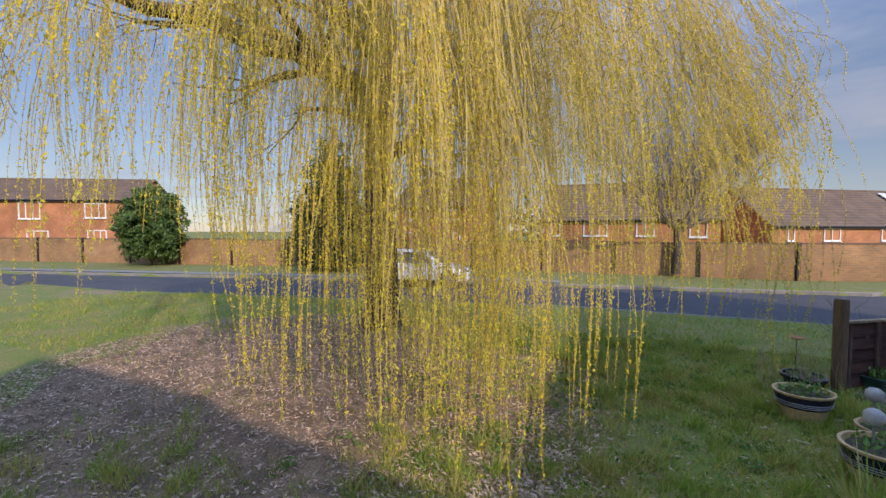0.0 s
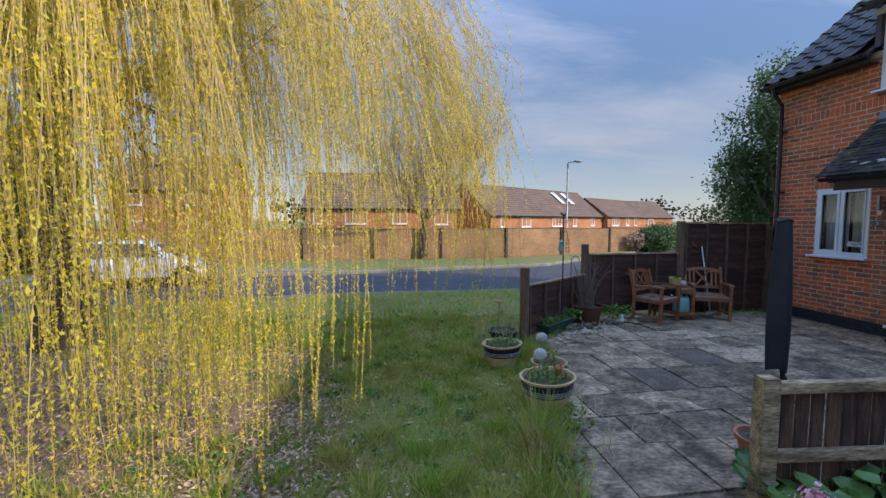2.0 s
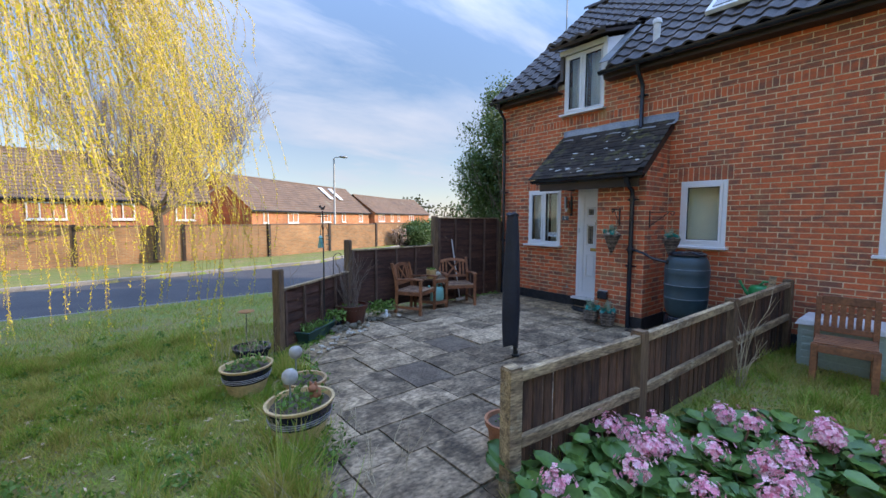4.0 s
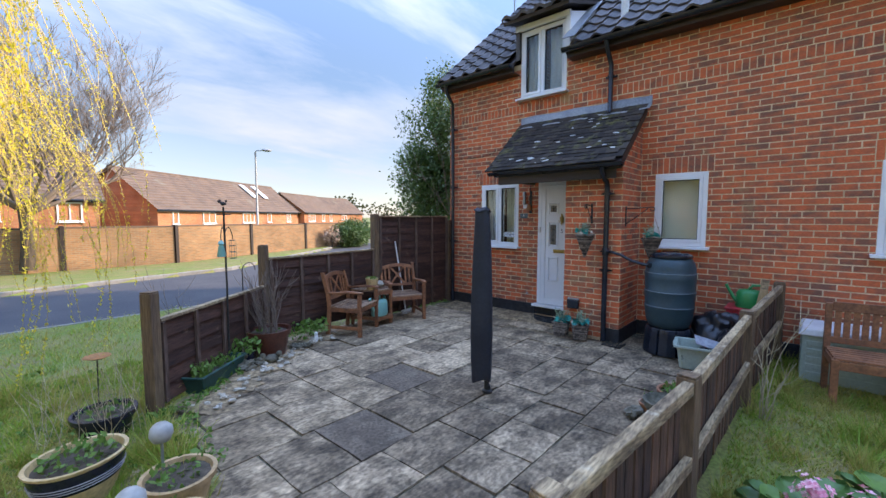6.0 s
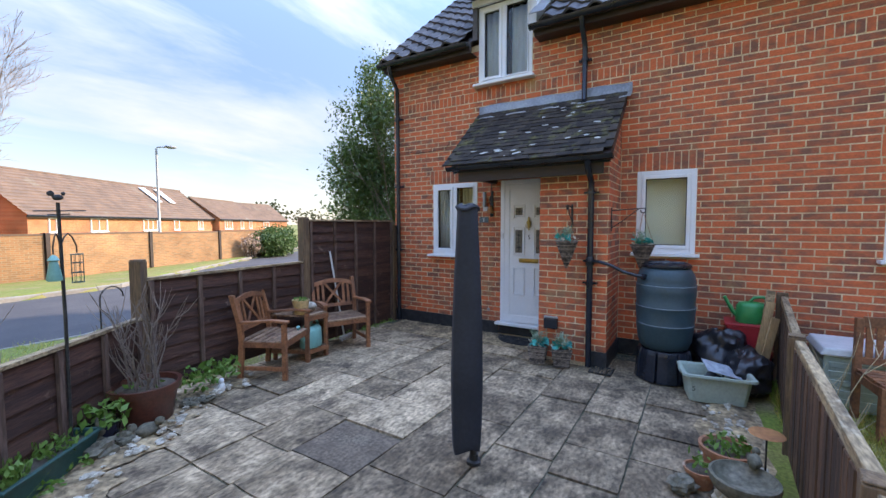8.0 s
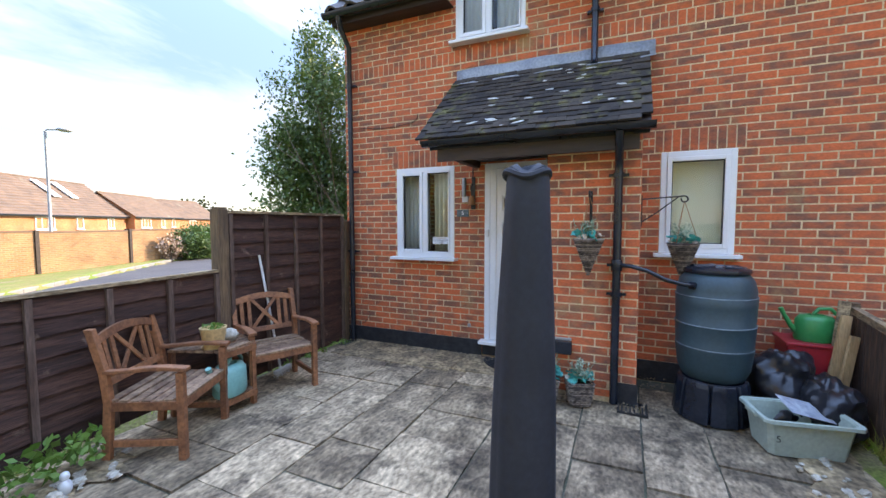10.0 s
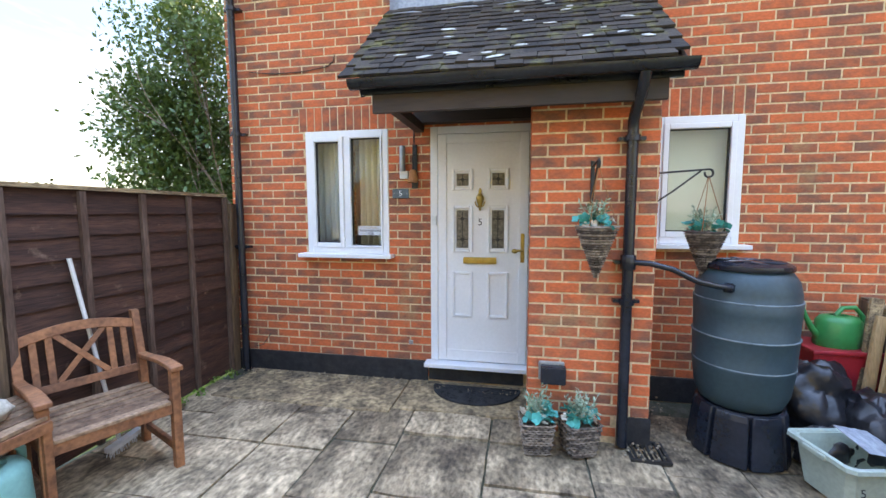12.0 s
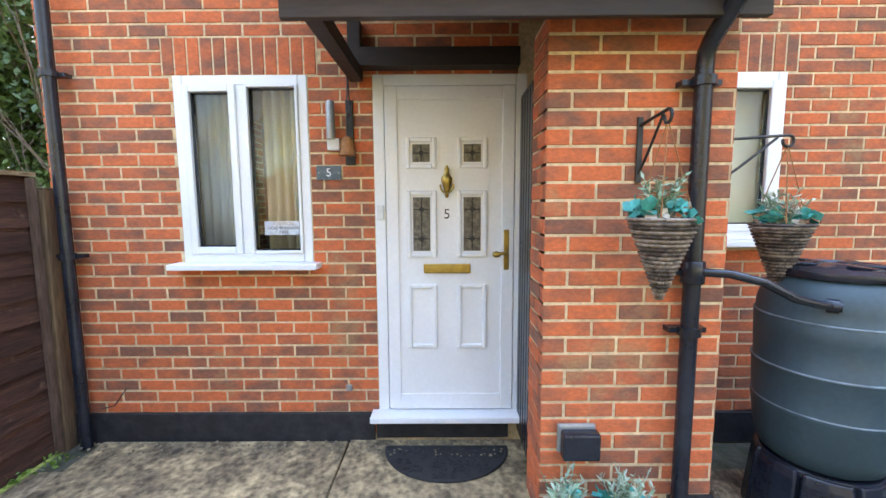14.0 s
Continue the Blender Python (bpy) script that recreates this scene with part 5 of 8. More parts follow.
def storage_box():
    b = thing("plastic_tub", "sage green plastic recycling tub with a clear sheet in it", "tub", pose(6.86, 3.05, 0, 0, 0, -80))
    L, W, H = 0.52, 0.36, 0.27
    def ring(z, g):
        return [Vector((sx * (L / 2 + g) - sx * cx, sy * (W / 2 + g) - sy * cy, z)) for sx, sy, cx, cy in ((-1, -1, 0.03, 0), (1, -1, 0.03, 0), (1, -1, 0, 0.03), (1, 1, 0, 0.03), (1, 1, 0.03, 0), (-1, 1, 0.03, 0), (-1, 1, 0, 0.03), (-1, -1, 0, 0.03))]
    part("body", Shape().ring_sweep([ring(0.0, -0.05), ring(0.008, -0.035), ring(H, 0.0), ring(H + 0.002, 0.028), ring(H - 0.022, 0.030), ring(H - 0.022, 0.026), ring(H - 0.003, 0.022), ring(H - 0.006, -0.008), ring(0.02, -0.045)]), SAGE_BOX, b, smooth=False, bevel=0.003)
    for s in (-1, 1):
        part("handle", Shape().box((s * (L / 2 + 0.025), 0, H - 0.02), (0.025, 0.14, 0.03)), SAGE_BOX, b, bevel=0.006)
    words("number", "5", 0.06, BLACK_INK, b, pose(-0.20, -W / 2 + 0.006 - 0.014, 0.14, 82, 0, 0))
    sheet = part("clear_sheet", Shape().box((0, 0, 0), (0.30, 0.20, 0.004), pose(0.06, 0.04, H + 0.01, 16, 14, 10)), POLYTHENE, b, "crumpled pale plastic sheet")
    return b


storage_box()


def bin_bag(label, x, y, s, seed, z=0.0):
    sh = Shape()
    rings = []
    for i in range(1, 33):
        a = math.pi * i / 33
        ring = []
        for j in range(56):
            b = 2 * math.pi * j / 56
            d = Vector((math.sin(a) * math.cos(b), math.sin(a) * math.sin(b), -math.cos(a)))
            w = 1 + 0.30 * noise.noise(d * 1.5 + Vector((seed, 0, 0))) + 0.14 * noise.noise(d * 4 + Vector((0, seed, 0))) + 0.10 * (0.5 - abs(noise.noise(d * 5 + Vector((seed, seed, 0))))) + 0.06 * (0.5 - abs(noise.noise(d * 11)))
            p = Vector((x + d.x * s[0] * w, y + d.y * s[1] * w, z + max(0.004, s[2] * 0.9 + d.z * s[2] * w)))
            ring.append(p)
        rings.append(ring)
    sh.ring_sweep(rings)
    return tagged(part("bin_bag", sh, BIN_BAG, smooth=True), label, "bin bag", "black bin bags by the wall")


bin_bag("full black plastic bin bag beside the water butt", 7.42, 3.00, (0.24, 0.25, 0.30), 2)
bin_bag("full black plastic bin bag against the fence", 7.18, 2.78, (0.24, 0.19, 0.22), 7)
bin_bag("black plastic bin bag slumped behind the tub", 7.10, 3.08, (0.10, 0.17, 0.13), 13)
rb = thing("red_crate", "red plastic crate standing against the wall", "crate", pose(7.66, 2.74, 0, 0, 0, 0))
part("body", Shape().box((0, 0, 0.295), (0.30, 0.36, 0.59), taper=1.12), RED_PLASTIC, rb, bevel=0.015)
part("rim", Shape().box((0, 0, 0.595), (0.36, 0.43, 0.03)), RED_PLASTIC, rb, "red lid", bevel=0.008)
watering_can("watering_can", "bright green plastic watering can on the red crate", pose(7.64, 2.72, 0.608, 0, 0, 95), GREEN_PLASTIC, 0.98)
for i, (x, y, h, mat, lab) in enumerate(((7.50, 2.58, 0.98, FENCE_GREY, "grey weathered board leaning by the fence"), (7.42, 2.62, 0.88, PINE, "raw pine offcut leaning by the fence"), (7.34, 2.59, 0.74, PINE, "raw pine offcut leaning by the fence"))):
    tagged(part("timber_offcut", Shape().box((0, 0, h / 2), (0.022, 0.075, h), pose(x - 0.03, y + 0.1, 0, 6 + 4 * i, 4, 12 * i)), mat, bevel=0.003), lab, "timber", "timber offcuts by the fence")


# ---- door surroundings ----
def mat_ring():
    mt = thing("door_mat", "black half-round openwork rubber door mat", "door mat", pose(7.80, 5.28, 0.012))
    R = 0.37
    part("rim", Shape().tube([(-R * math.sin(a) * 0.86, R * math.cos(a), 0.006) for a in (math.pi * i / 24 for i in range(25))], 0.010, 6).tube([(0, -R, 0.006), (0, R, 0.006)], 0.010, 6), RUBBER, mt)
    sc = Shape()
    r3 = random.Random(9)
    for i in range(75):
        a, r = math.pi * r3.random(), R * math.sqrt(r3.random()) * 0.9
        cx, cy, q = -r * math.sin(a) * 0.86, r * math.cos(a), r3.uniform(0.018, 0.038)
        k = r3.uniform(0, 6)
        sc.tube([(min(-0.01, cx + q * (1 - t * 0.09) * math.cos(k + t * 0.75)), cy + q * (1 - t * 0.09) * math.sin(k + t * 0.75), 0.005) for t in range(9)], 0.0055, 5)
    part("scrollwork", sc, RUBBER, mt, kind="stuff")
    part("backing", Shape().ring_sweep([[Vector((-R * math.sin(a) * 0.85, R * 0.98 * math.cos(a), z)) for a in (math.pi * i / 24 for i in range(25))] for z in (-0.003, 0.002)]), RUBBER, mt)


mat_ring()
mb = thing("meter_box", "black and white outdoor socket box on the brick store", "socket box", pose(7.148, 4.70, 0.475))
part("back_plate", Shape().box((-0.012, 0, 0.0), (0.022, 0.172, 0.135)), STEEL, mb, bevel=0.01)
part("cover", Shape().box((-0.045, -0.01, -0.015), (0.06, 0.165, 0.125)), BLACK_PLASTIC, mb, "black hinged cover", bevel=0.012)
plate_sign = thing("number_plate", "small slate house number plate beside the window", "sign", pose(FACE - 0.006, 5.985, 1.715, 90, 0, -90))
part("plate", Shape().box((0, 0, 0), (0.15, 0.085, 0.010)), SLATE_SIGN, plate_sign, bevel=0.002)
words("number", "5", 0.07, WHITE_INK, plate_sign, pose(0, 0, 0.0052))
for s in (-1, 1):
    part("screw", Shape().lathe([(0.005, 0), (0.005, 0.003), (0, 0.003)], (s * 0.06, 0, 0.005), 8), STEEL, plate_sign)
bell = thing("door_bell", "old iron hand bell on a wall bracket with pull cord", "bell", pose(FACE, 5.85, 1.98))
part("back_plate", Shape().box((-0.008, 0, -0.02), (0.012, 0.045, 0.36)).box((-0.010, 0, -0.19), (0.010, 0.06, 0.06)), IRON, bell, bevel=0.004)
part("bell", Shape().lathe([(0.052, -0.17), (0.046, -0.155), (0.034, -0.10), (0.028, -0.07), (0.0, -0.055)], (-0.075, 0.0, 0), 16), RUST, bell, "rusty brown bell", smooth=True)
part("bracket", Shape().tube([(-0.01, 0, 0.06), (-0.05, 0, 0.08), (-0.078, 0, 0.04), (-0.075, 0, -0.06)], 0.007, 6), IRON, bell)
part("cord", Shape().tube([(-0.03, -0.01, 0.10), (-0.02, 0.0, 0.25), (-0.02, 0.015, 0.42)], 0.004, 5), IRON, bell)
lt = thing("wall_light", "slim metal outdoor sensor light beside the door", "wall light", pose(FACE, 5.955, 1.98))
part("tube", Shape().lathe([(0, -0.07), (0.026, -0.07), (0.026, 0.14), (0.02, 0.15), (0, 0.15)], (-0.045, 0, 0), 14), STEEL, lt, smooth=True)
part("base", Shape().box((-0.022, -0.01, -0.10), (0.04, 0.075, 0.07)), WHITE_PLASTIC, lt, bevel=0.006)
tagged(part("cable", Shape().tube([(FACE - 0.008, 5.86, 2.44), (FACE - 0.008, 5.855, 2.30), (FACE - 0.012, 5.865, 2.12)], 0.004, 5), IRON), "thin black cable on the brick wall", "cable")
tagged(part("cable", Shape().tube([(FACE - 0.008, 7.45, 2.86), (FACE - 0.008, 7.2, 2.83), (FACE - 0.008, 6.9, 2.83), (FACE - 0.008, 6.66, 2.86), (FACE - 0.008, 6.60, 2.90), (FACE - 0.008, 6.59, 2.96)], 0.004, 5), IRON), "thin black cable looped across the brick wall", "cable")
tagged(part("cable", Shape().tube([(FACE - 0.008, 7.50, 0.22), (FACE - 0.012, 7.42, 0.24), (FACE - 0.01, 7.36, 0.32), (FACE - 0.008, 7.33, 0.36)], 0.004, 5), IRON), "loose cable end low on the wall", "cable")
tagged(part("junction_box", Shape().box((FACE - 0.008, 5.90, 0.355), (0.016, 0.04, 0.04)), STEEL, bevel=0.004), "small grey junction box low on the wall", "junction box")
st = thing("window_sticker", "white caution sign stuck inside the window", "sign", pose(FACE + 0.0215, 6.285, 1.38, 90, 0, -90))
part("card", Shape().box((0, 0, -0.001), (0.24, 0.085, 0.001)), WHITE_INK, st)
for k, (tx, mt) in enumerate((("CAUTION", BRASS), ("DOG RUNNING", BLACK_INK), ("FREE", BLACK_INK))):
    words("writing", tx, 0.028, mt, st, pose(0, 0.026 - 0.027 * k, 0.0))
dr = thing("drain_grate", "black square drain grate at the downpipe foot", "drain", pose(7.07, 4.10, 0.004))
part("frame", Shape().box((0, 0.11, 0), (0.24, 0.02, 0.02)).box((0, -0.11, 0), (0.24, 0.02, 0.02)).box((0.11, 0, 0), (0.02, 0.2, 0.02)).box((-0.11, 0, 0), (0.02, 0.2, 0.02)), IRON, dr)
for i in range(6):
    part("bar", Shape().box((0, -0.08 + 0.032 * i, 0), (0.2, 0.012, 0.016)), IRON, dr)


def woven(profile, n, c=(0, 0, 0), square=False):
    """Wicker: over-and-under strands round a profile, on a dark core."""
    sh = Shape()
    rows = len(profile)
    for i, (r, z) in enumerate(profile):
        pts = []
        for j in range(n * 2 + 1):
            a = 2 * math.pi * j / (n * 2)
            q = r + (0.004 if (i + j) % 2 else -0.004)
            if square:
                k = q / max(abs(math.cos(a)), abs(math.sin(a))) * 0.94
                q = min(k, q * 1.25)
            pts.append((c[0] + q * math.cos(a), c[1] + q * math.sin(a), c[2] + z))
        sh.tube(pts, 0.0065, 4)
    return sh


def artificial_flowers(root, r, z, rng, n=16, sprigs=12, tall=0.16):
    te, iv, sp = Shape(), Shape(), Shape()
    for i in range(n):
        a, q = rng.uniform(0, 6.283), r * math.sqrt(rng.random())
        c = Vector((q * math.cos(a), q * math.sin(a), z + rng.uniform(0.0, 0.05)))
        tgt, size, petals = (iv, 0.026, 6) if i % 3 == 0 else (te, 0.042, 5)
        ax = Vector((rng.gauss(0, 0.6), rng.gauss(0, 0.6), 0.7)).normalized()
        e1 = ax.cross(Vector((1, 0.2, 0))).normalized()
        e2 = ax.cross(e1)
        for k in range(petals):
            b = 6.283 * k / petals + rng.random()
            d = (e1 * math.cos(b) + e2 * math.sin(b) + ax * rng.uniform(0.1, 0.9)).normalized()
            w = d.cross(ax).normalized()
            L = size * rng.uniform(0.8, 1.25)
            tgt.sheet(c, c + d * L * 0.6 + w * L * 0.5, c + d * L, c + d * L * 0.6 - w * L * 0.5)
    for i in range(sprigs):
        a = rng.uniform(0, 6.283)
        q = r * 0.5 * rng.random()
        p = Vector((q * math.cos(a), q * math.sin(a), z))
        d = Vector((rng.gauss(0, 0.35), rng.gauss(0, 0.35), 1)).normalized()
        h = tall * rng.uniform(0.6, 1.1)
        sp.tube([p, p + d * h], 0.002, 3)
        for k in range(10):
            t = p + d * h * (0.3 + 0.07 * k)
            s = Vector((rng.gauss(0, 1), rng.gauss(0, 1), rng.gauss(0.5, 0.4))).normalized()
            u = s.cross(d).normalized() * 0.006
            sp.sheet(t, t + s * 0.02 + u, t + s * 0.042, t + s * 0.02 - u)
    part("teal_bloom", te, TEAL, root, "teal fabric flowers", kind="stuff")
    part("ivory_bloom", iv, IVORY, root, "ivory fabric flowers", kind="stuff")
    part("sprig_foliage", sp, SPRIG, root, "silver green sprigs", kind="stuff")


rng = random.Random(33)
for x, y, s, turn in ((6.97, 4.80, 1.0, 8), (7.00, 4.53, 1.05, 20)):
    pl = thing("wicker_planter", "square grey wicker planter with teal and ivory fabric flowers", "planter", pose(x, y, 0.002, 0, 0, turn), "wicker planters by the door")
    part("basket", woven([(s * (0.082 + 0.028 * i / 12), 0.012 + 0.0165 * i) for i in range(13)], 18, square=True), WICKER, pl, kind="stuff")
    part("liner", Shape().lathe([(0.0, 0.005), (0.085, 0.005), (0.105, 0.20), (0.0, 0.20)], n=4, m=Matrix.Rotation(radians(45), 4, "Z")), SOIL, pl)
    artificial_flowers(pl, 0.115, 0.215, rng, 32, 20, 0.20)


def hanging_basket(at, wall, rim, bracket_label):
    """A cone basket hung from a forged wall bracket; at: under the hook; wall: where the bracket is fixed."""
    b = thing("hanging_basket", "cone wicker hanging basket with teal fabric flowers", "hanging basket", pose(*at), "hanging baskets by the porch")
    z0 = rim - at[2]
    part("basket", woven([(0.008 + 0.112 * i / 19, z0 - 0.30 + 0.30 * i / 19) for i in range(20)], 16), WICKER, b, kind="stuff")
    part("liner", Shape().lathe([(0.0, z0 - 0.28), (0.105, z0 - 0.01), (0, z0 - 0.01)], n=14), SOIL, b)
    artificial_flowers(b, 0.11, z0 + 0.005, rng, 26, 18, 0.17)
    for i in range(3):
        a = 2 * math.pi * i / 3 + 0.5
        part("chain", Shape().tube([(0.115 * math.cos(a), 0.115 * math.sin(a), z0), (0, 0, z0 + 0.36)], 0.0025, 4), RUST, b)
    k = thing("wall_bracket", bracket_label, "bracket")
    w, h = Vector(wall), Vector((at[0], at[1], rim + 0.37))
    d = Vector((h.x - w.x, h.y - w.y, 0))
    n = d.normalized()
    part("back_bar", Shape().box((0, 0, 0), (0.012, 0.024, 0.27), Matrix.Translation((w.x, w.y, h.z - 0.09)) @ Matrix.Rotation(math.atan2(n.y, n.x), 4, "Z")), IRON, k, bevel=0.003)
    part("arm", Shape().tube([(w.x, w.y, h.z + 0.01), (h.x, h.y, h.z + 0.03)] + [(h.x + n.x * 0.025 * math.sin(t), h.y + n.y * 0.025 * math.sin(t), h.z + 0.005 + 0.025 * math.cos(t)) for t in (0.5 * i for i in range(1, 11))], 0.007, 6), IRON, k)
    part("brace", Shape().tube([(w.x, w.y, h.z - 0.19), (w.x + d.x * 0.35, w.y + d.y * 0.35, h.z - 0.11), (w.x + d.x * 0.85, w.y + d.y * 0.85, h.z + 0.02)], 0.006, 6), IRON, k)


hanging_basket((6.93, 4.47, 1.84), (7.144, 4.47, 0), 1.46, "black forged iron basket bracket on the brick store")
hanging_basket((7.28, 3.74, 1.80), (7.28, 4.064, 0), 1.42, "black forged iron basket bracket on the store side wall")


# ---- pots along the lawn edge and the fence ----
def striped_pot(x, y, s, h, label, seed):
    r4 = random.Random(seed)
    p = thing("striped_pot", label, "plant pot", pose(x, y, -0.02, 0, 0, r4.uniform(0, 90)))
    part("bowl", Shape().lathe([(0, 0), (0.66 * s, 0), (0.80 * s, 0.35 * h), (0.90 * s, 0.62 * h), (0.97 * s, 0.93 * h), (1.03 * s, 0.95 * h), (1.04 * s, h), (0.95 * s, h), (0.90 * s, 0.86 * h), (0, 0.86 * h)], n=40, sy=0.86), CREAM_POT, p, smooth=True)
    part("glaze_band", Shape().lathe([(0.865 * s, 0.50 * h), (0.908 * s, 0.60 * h), (0.985 * s, 0.90 * h), (0.97 * s, 0.91 * h)], n=40, sy=0.86, ends=False), BLUE_GLAZE, p, "dark blue glaze band", smooth=True)
    for k in (0.58, 0.64, 0.70):
        r = (0.90 + (k - 0.58) * 0.32) * s + 0.003
        part("glaze_line", Shape().tube([(r * math.cos(a), 0.86 * r * math.sin(a), k * h) for a in (2 * math.pi * i / 40 for i in range(41))], 0.0035, 4), LIGHT_BLUE, p)
    part("soil", Shape().lathe([(0, 0.80 * h), (0.89 * s, 0.88 * h), (0, 0.90 * h)], n=20, sy=0.86), SOIL, p)
    part("plant", leafy(150, (0, 0, 0.86 * h), 0.75 * s, 0.11, 0.05, r4), WEED, p, kind="stuff")
    return p


striped_pot(1.88, 5.46, 0.245, 0.285, "cream and dark blue striped pot with green seedlings on the lawn", 3)
striped_pot(1.99, 4.31, 0.27, 0.31, "cream and dark blue striped pot with solar light on the lawn", 4)


def round_pot(name, label, x, y, r, h, mat, z=-0.01, plant=60, spread=0.8, leaf=0.05, tall=0.1, seed=1):
    r4 = random.Random(seed)
    p = thing(name, label, "plant pot", pose(x, y, z))
    part("pot", Shape().lathe([(0, 0), (0.72 * r, 0), (0.92 * r, 0.80 * h), (1.02 * r, 0.82 * h), (1.05 * r, h), (0.93 * r, h), (0.88 * r, 0.86 * h), (0, 0.86 * h)], n=32), mat, p, smooth=True)
    part("soil", Shape().lathe([(0, 0.82 * h), (0.87 * r, 0.88 * h), (0, 0.91 * h)], n=16), SOIL, p)
    if plant:
        part("plant", leafy(plant, (0, 0, 0.88 * h), r * spread, tall, leaf, r4), WEED, p, kind="stuff")
    return p


round_pot("glazed_pot", "dark blue glazed pot with weeds beside the fence post", 2.12, 6.22, 0.20, 0.22, BLUE_GLAZE, seed=5)
round_pot("clay_bowl", "tan clay bowl with sparse green plants at the paving edge", 2.26, 4.93, 0.19, 0.21, TAN_POT, seed=6)
round_pot("terracotta_pot", "terracotta pot beside the gate post", 3.14, 3.20, 0.16, 0.22, TERRACOTTA, plant=20, seed=7)
round_pot("terracotta_pot", "terracotta pot with herbs at the paving edge", 5.50, 3.02, 0.155, 0.20, TERRACOTTA, plant=110, tall=0.09, leaf=0.045, seed=8)
round_pot("terracotta_pot", "small terracotta pot with sprouting leaves", 5.27, 3.17, 0.09, 0.13, TERRACOTTA, plant=20, seed=9)
for x, y, z, lab in ((1.93, 4.36, 0.47, "white globe solar light on a stake in a striped pot"), (2.20, 5.0, 0.44, "white globe solar light on a stake in a clay bowl")):
    s = thing("solar_light", lab, "solar light", pose(x, y, 0.22))
    part("globe", Shape().lathe([(0.018, -0.058), (0.045, -0.045), (0.062, -0.01), (0.058, 0.03), (0.035, 0.055), (0.0, 0.063)], (0, 0, z - 0.22), 20), SOLAR_GLOBE, s, smooth=True)
    part("stake", Shape().lathe([(0.008, 0.0), (0.008, z - 0.275), (0.016, z - 0.27)], n=8), STEEL, s)
big = round_pot("brown_pot", "brown glazed pot with a bare twiggy shrub beside the fence", 3.84, 7.12, 0.25, 0.34, BROWN_GLAZE, plant=12, seed=10)
r5 = random.Random(50)
part("shrub", stalks(22, (0, 0, 0.30), 0.11, 0.95, 0.0065, r5, 0.26, 7, 4), BARE, big, "bare twiggy stems")
tr = thing("planter_trough", "dark green plastic trough with grassy weeds along the fence", "planter", pose(3.08, 6.72, 0, 0, 0, turn1))
def trough_ring(z, a, b):
    return [Vector((sx * a, sy * b, z)) for sx, sy in ((-1, -1), (1, -1), (1, 1), (-1, 1))]
part("trough", Shape().ring_sweep([trough_ring(0, 0.31, 0.085), trough_ring(0.17, 0.36, 0.115), trough_ring(0.172, 0.38, 0.135), trough_ring(0.19, 0.38, 0.135), trough_ring(0.19, 0.35, 0.105), trough_ring(0.13, 0.34, 0.10)]), GREEN_TROUGH, tr, bevel=0.006)
part("soil", Shape().box((0, 0, 0.13), (0.68, 0.2, 0.03)), SOIL, tr)
part("plant", leafy(170, (-0.2, 0, 0.15), 0.10, 0.12, 0.045, r5, 1.8, leafy(170, (0.12, 0, 0.15), 0.12, 0.09, 0.04, r5, 1.6)), WEED, tr, kind="stuff")
for x, y, z, lab in ((3.50, 6.98, 0.16, "dark pot with leafy green plant beside the brown pot"), (4.35, 7.28, 0.10, "green ground plant under the fence"), (4.62, 7.36, 0.10, "green ground plant under the fence")):
    pp = thing("leafy_plant", lab, "plant", pose(x, y, 0))
    if z > 0.12:
        part("pot", Shape().lathe([(0, 0), (0.08, 0), (0.11, 0.16), (0.10, 0.16), (0, 0.14)], n=20), BLUE_GLAZE, pp, smooth=True)
    part("leaves", leafy(110, (0, 0, z), 0.17, 0.16, 0.075, r5, 0.5), WEED, pp)
for i, (x, y, s, mat, lab) in enumerate(((3.42, 6.80, 0.09, STONE, "mossy garden stone by the trough"), (3.58, 6.86, 0.07, STONE, "mossy garden stone by the brown pot"), (4.18, 7.10, 0.06, STONE, "mossy garden stone by the brown pot"), (4.30, 7.05, 0.05, STONE, "mossy garden stone at the paving edge"), (4.42, 7.12, 0.05, PALE_STONE, "pale garden stone at the paving edge"), (4.62, 3.12, 0.09, PALE_STONE, "pale broken stone by the picket fence"), (5.16, 3.26, 0.07, STONE, "dark mossy stone by the picket fence"))):
    tagged(part("garden_stone", Shape().blob((x, y, s * 0.55), (s * 1.25, s, s * 0.7), 9, 0.35, i), mat, smooth=False), lab, "stone", "garden stones")
tagged(part("squirrel_statue", Shape().blob((3.72, 6.83, 0.05), (0.085, 0.055, 0.055), 10, 0.1, 1).blob((3.80, 6.80, 0.10), (0.035, 0.03, 0.035), 8, 0.1, 2).blob((3.63, 6.85, 0.075), (0.035, 0.03, 0.06), 8, 0.1, 3), STONE, smooth=True), "mossy stone animal ornament by the brown pot", "ornament")
tagged(part("rabbit_statue", Shape().blob((3.44, 6.92, 0.06), (0.06, 0.05, 0.06), 10, 0.1, 5).blob((3.46, 6.90, 0.14), (0.035, 0.03, 0.035), 8, 0.1, 6).blob((3.44, 6.91, 0.20), (0.012, 0.012, 0.045), 8, 0.1, 7).blob((3.48, 6.90, 0.20), (0.012, 0.012, 0.045), 8, 0.1, 8), STONE, smooth=True), "mossy stone rabbit ornament by the fence", "ornament")
tagged(part("gnome_statue", Shape().blob((4.50, 7.16, 0.05), (0.035, 0.035, 0.05), 8, 0.05, 9).blob((4.50, 7.16, 0.115), (0.025, 0.025, 0.03), 8, 0.05, 10), WHITE_PLASTIC, smooth=True), "small white ornament by the fence", "ornament")
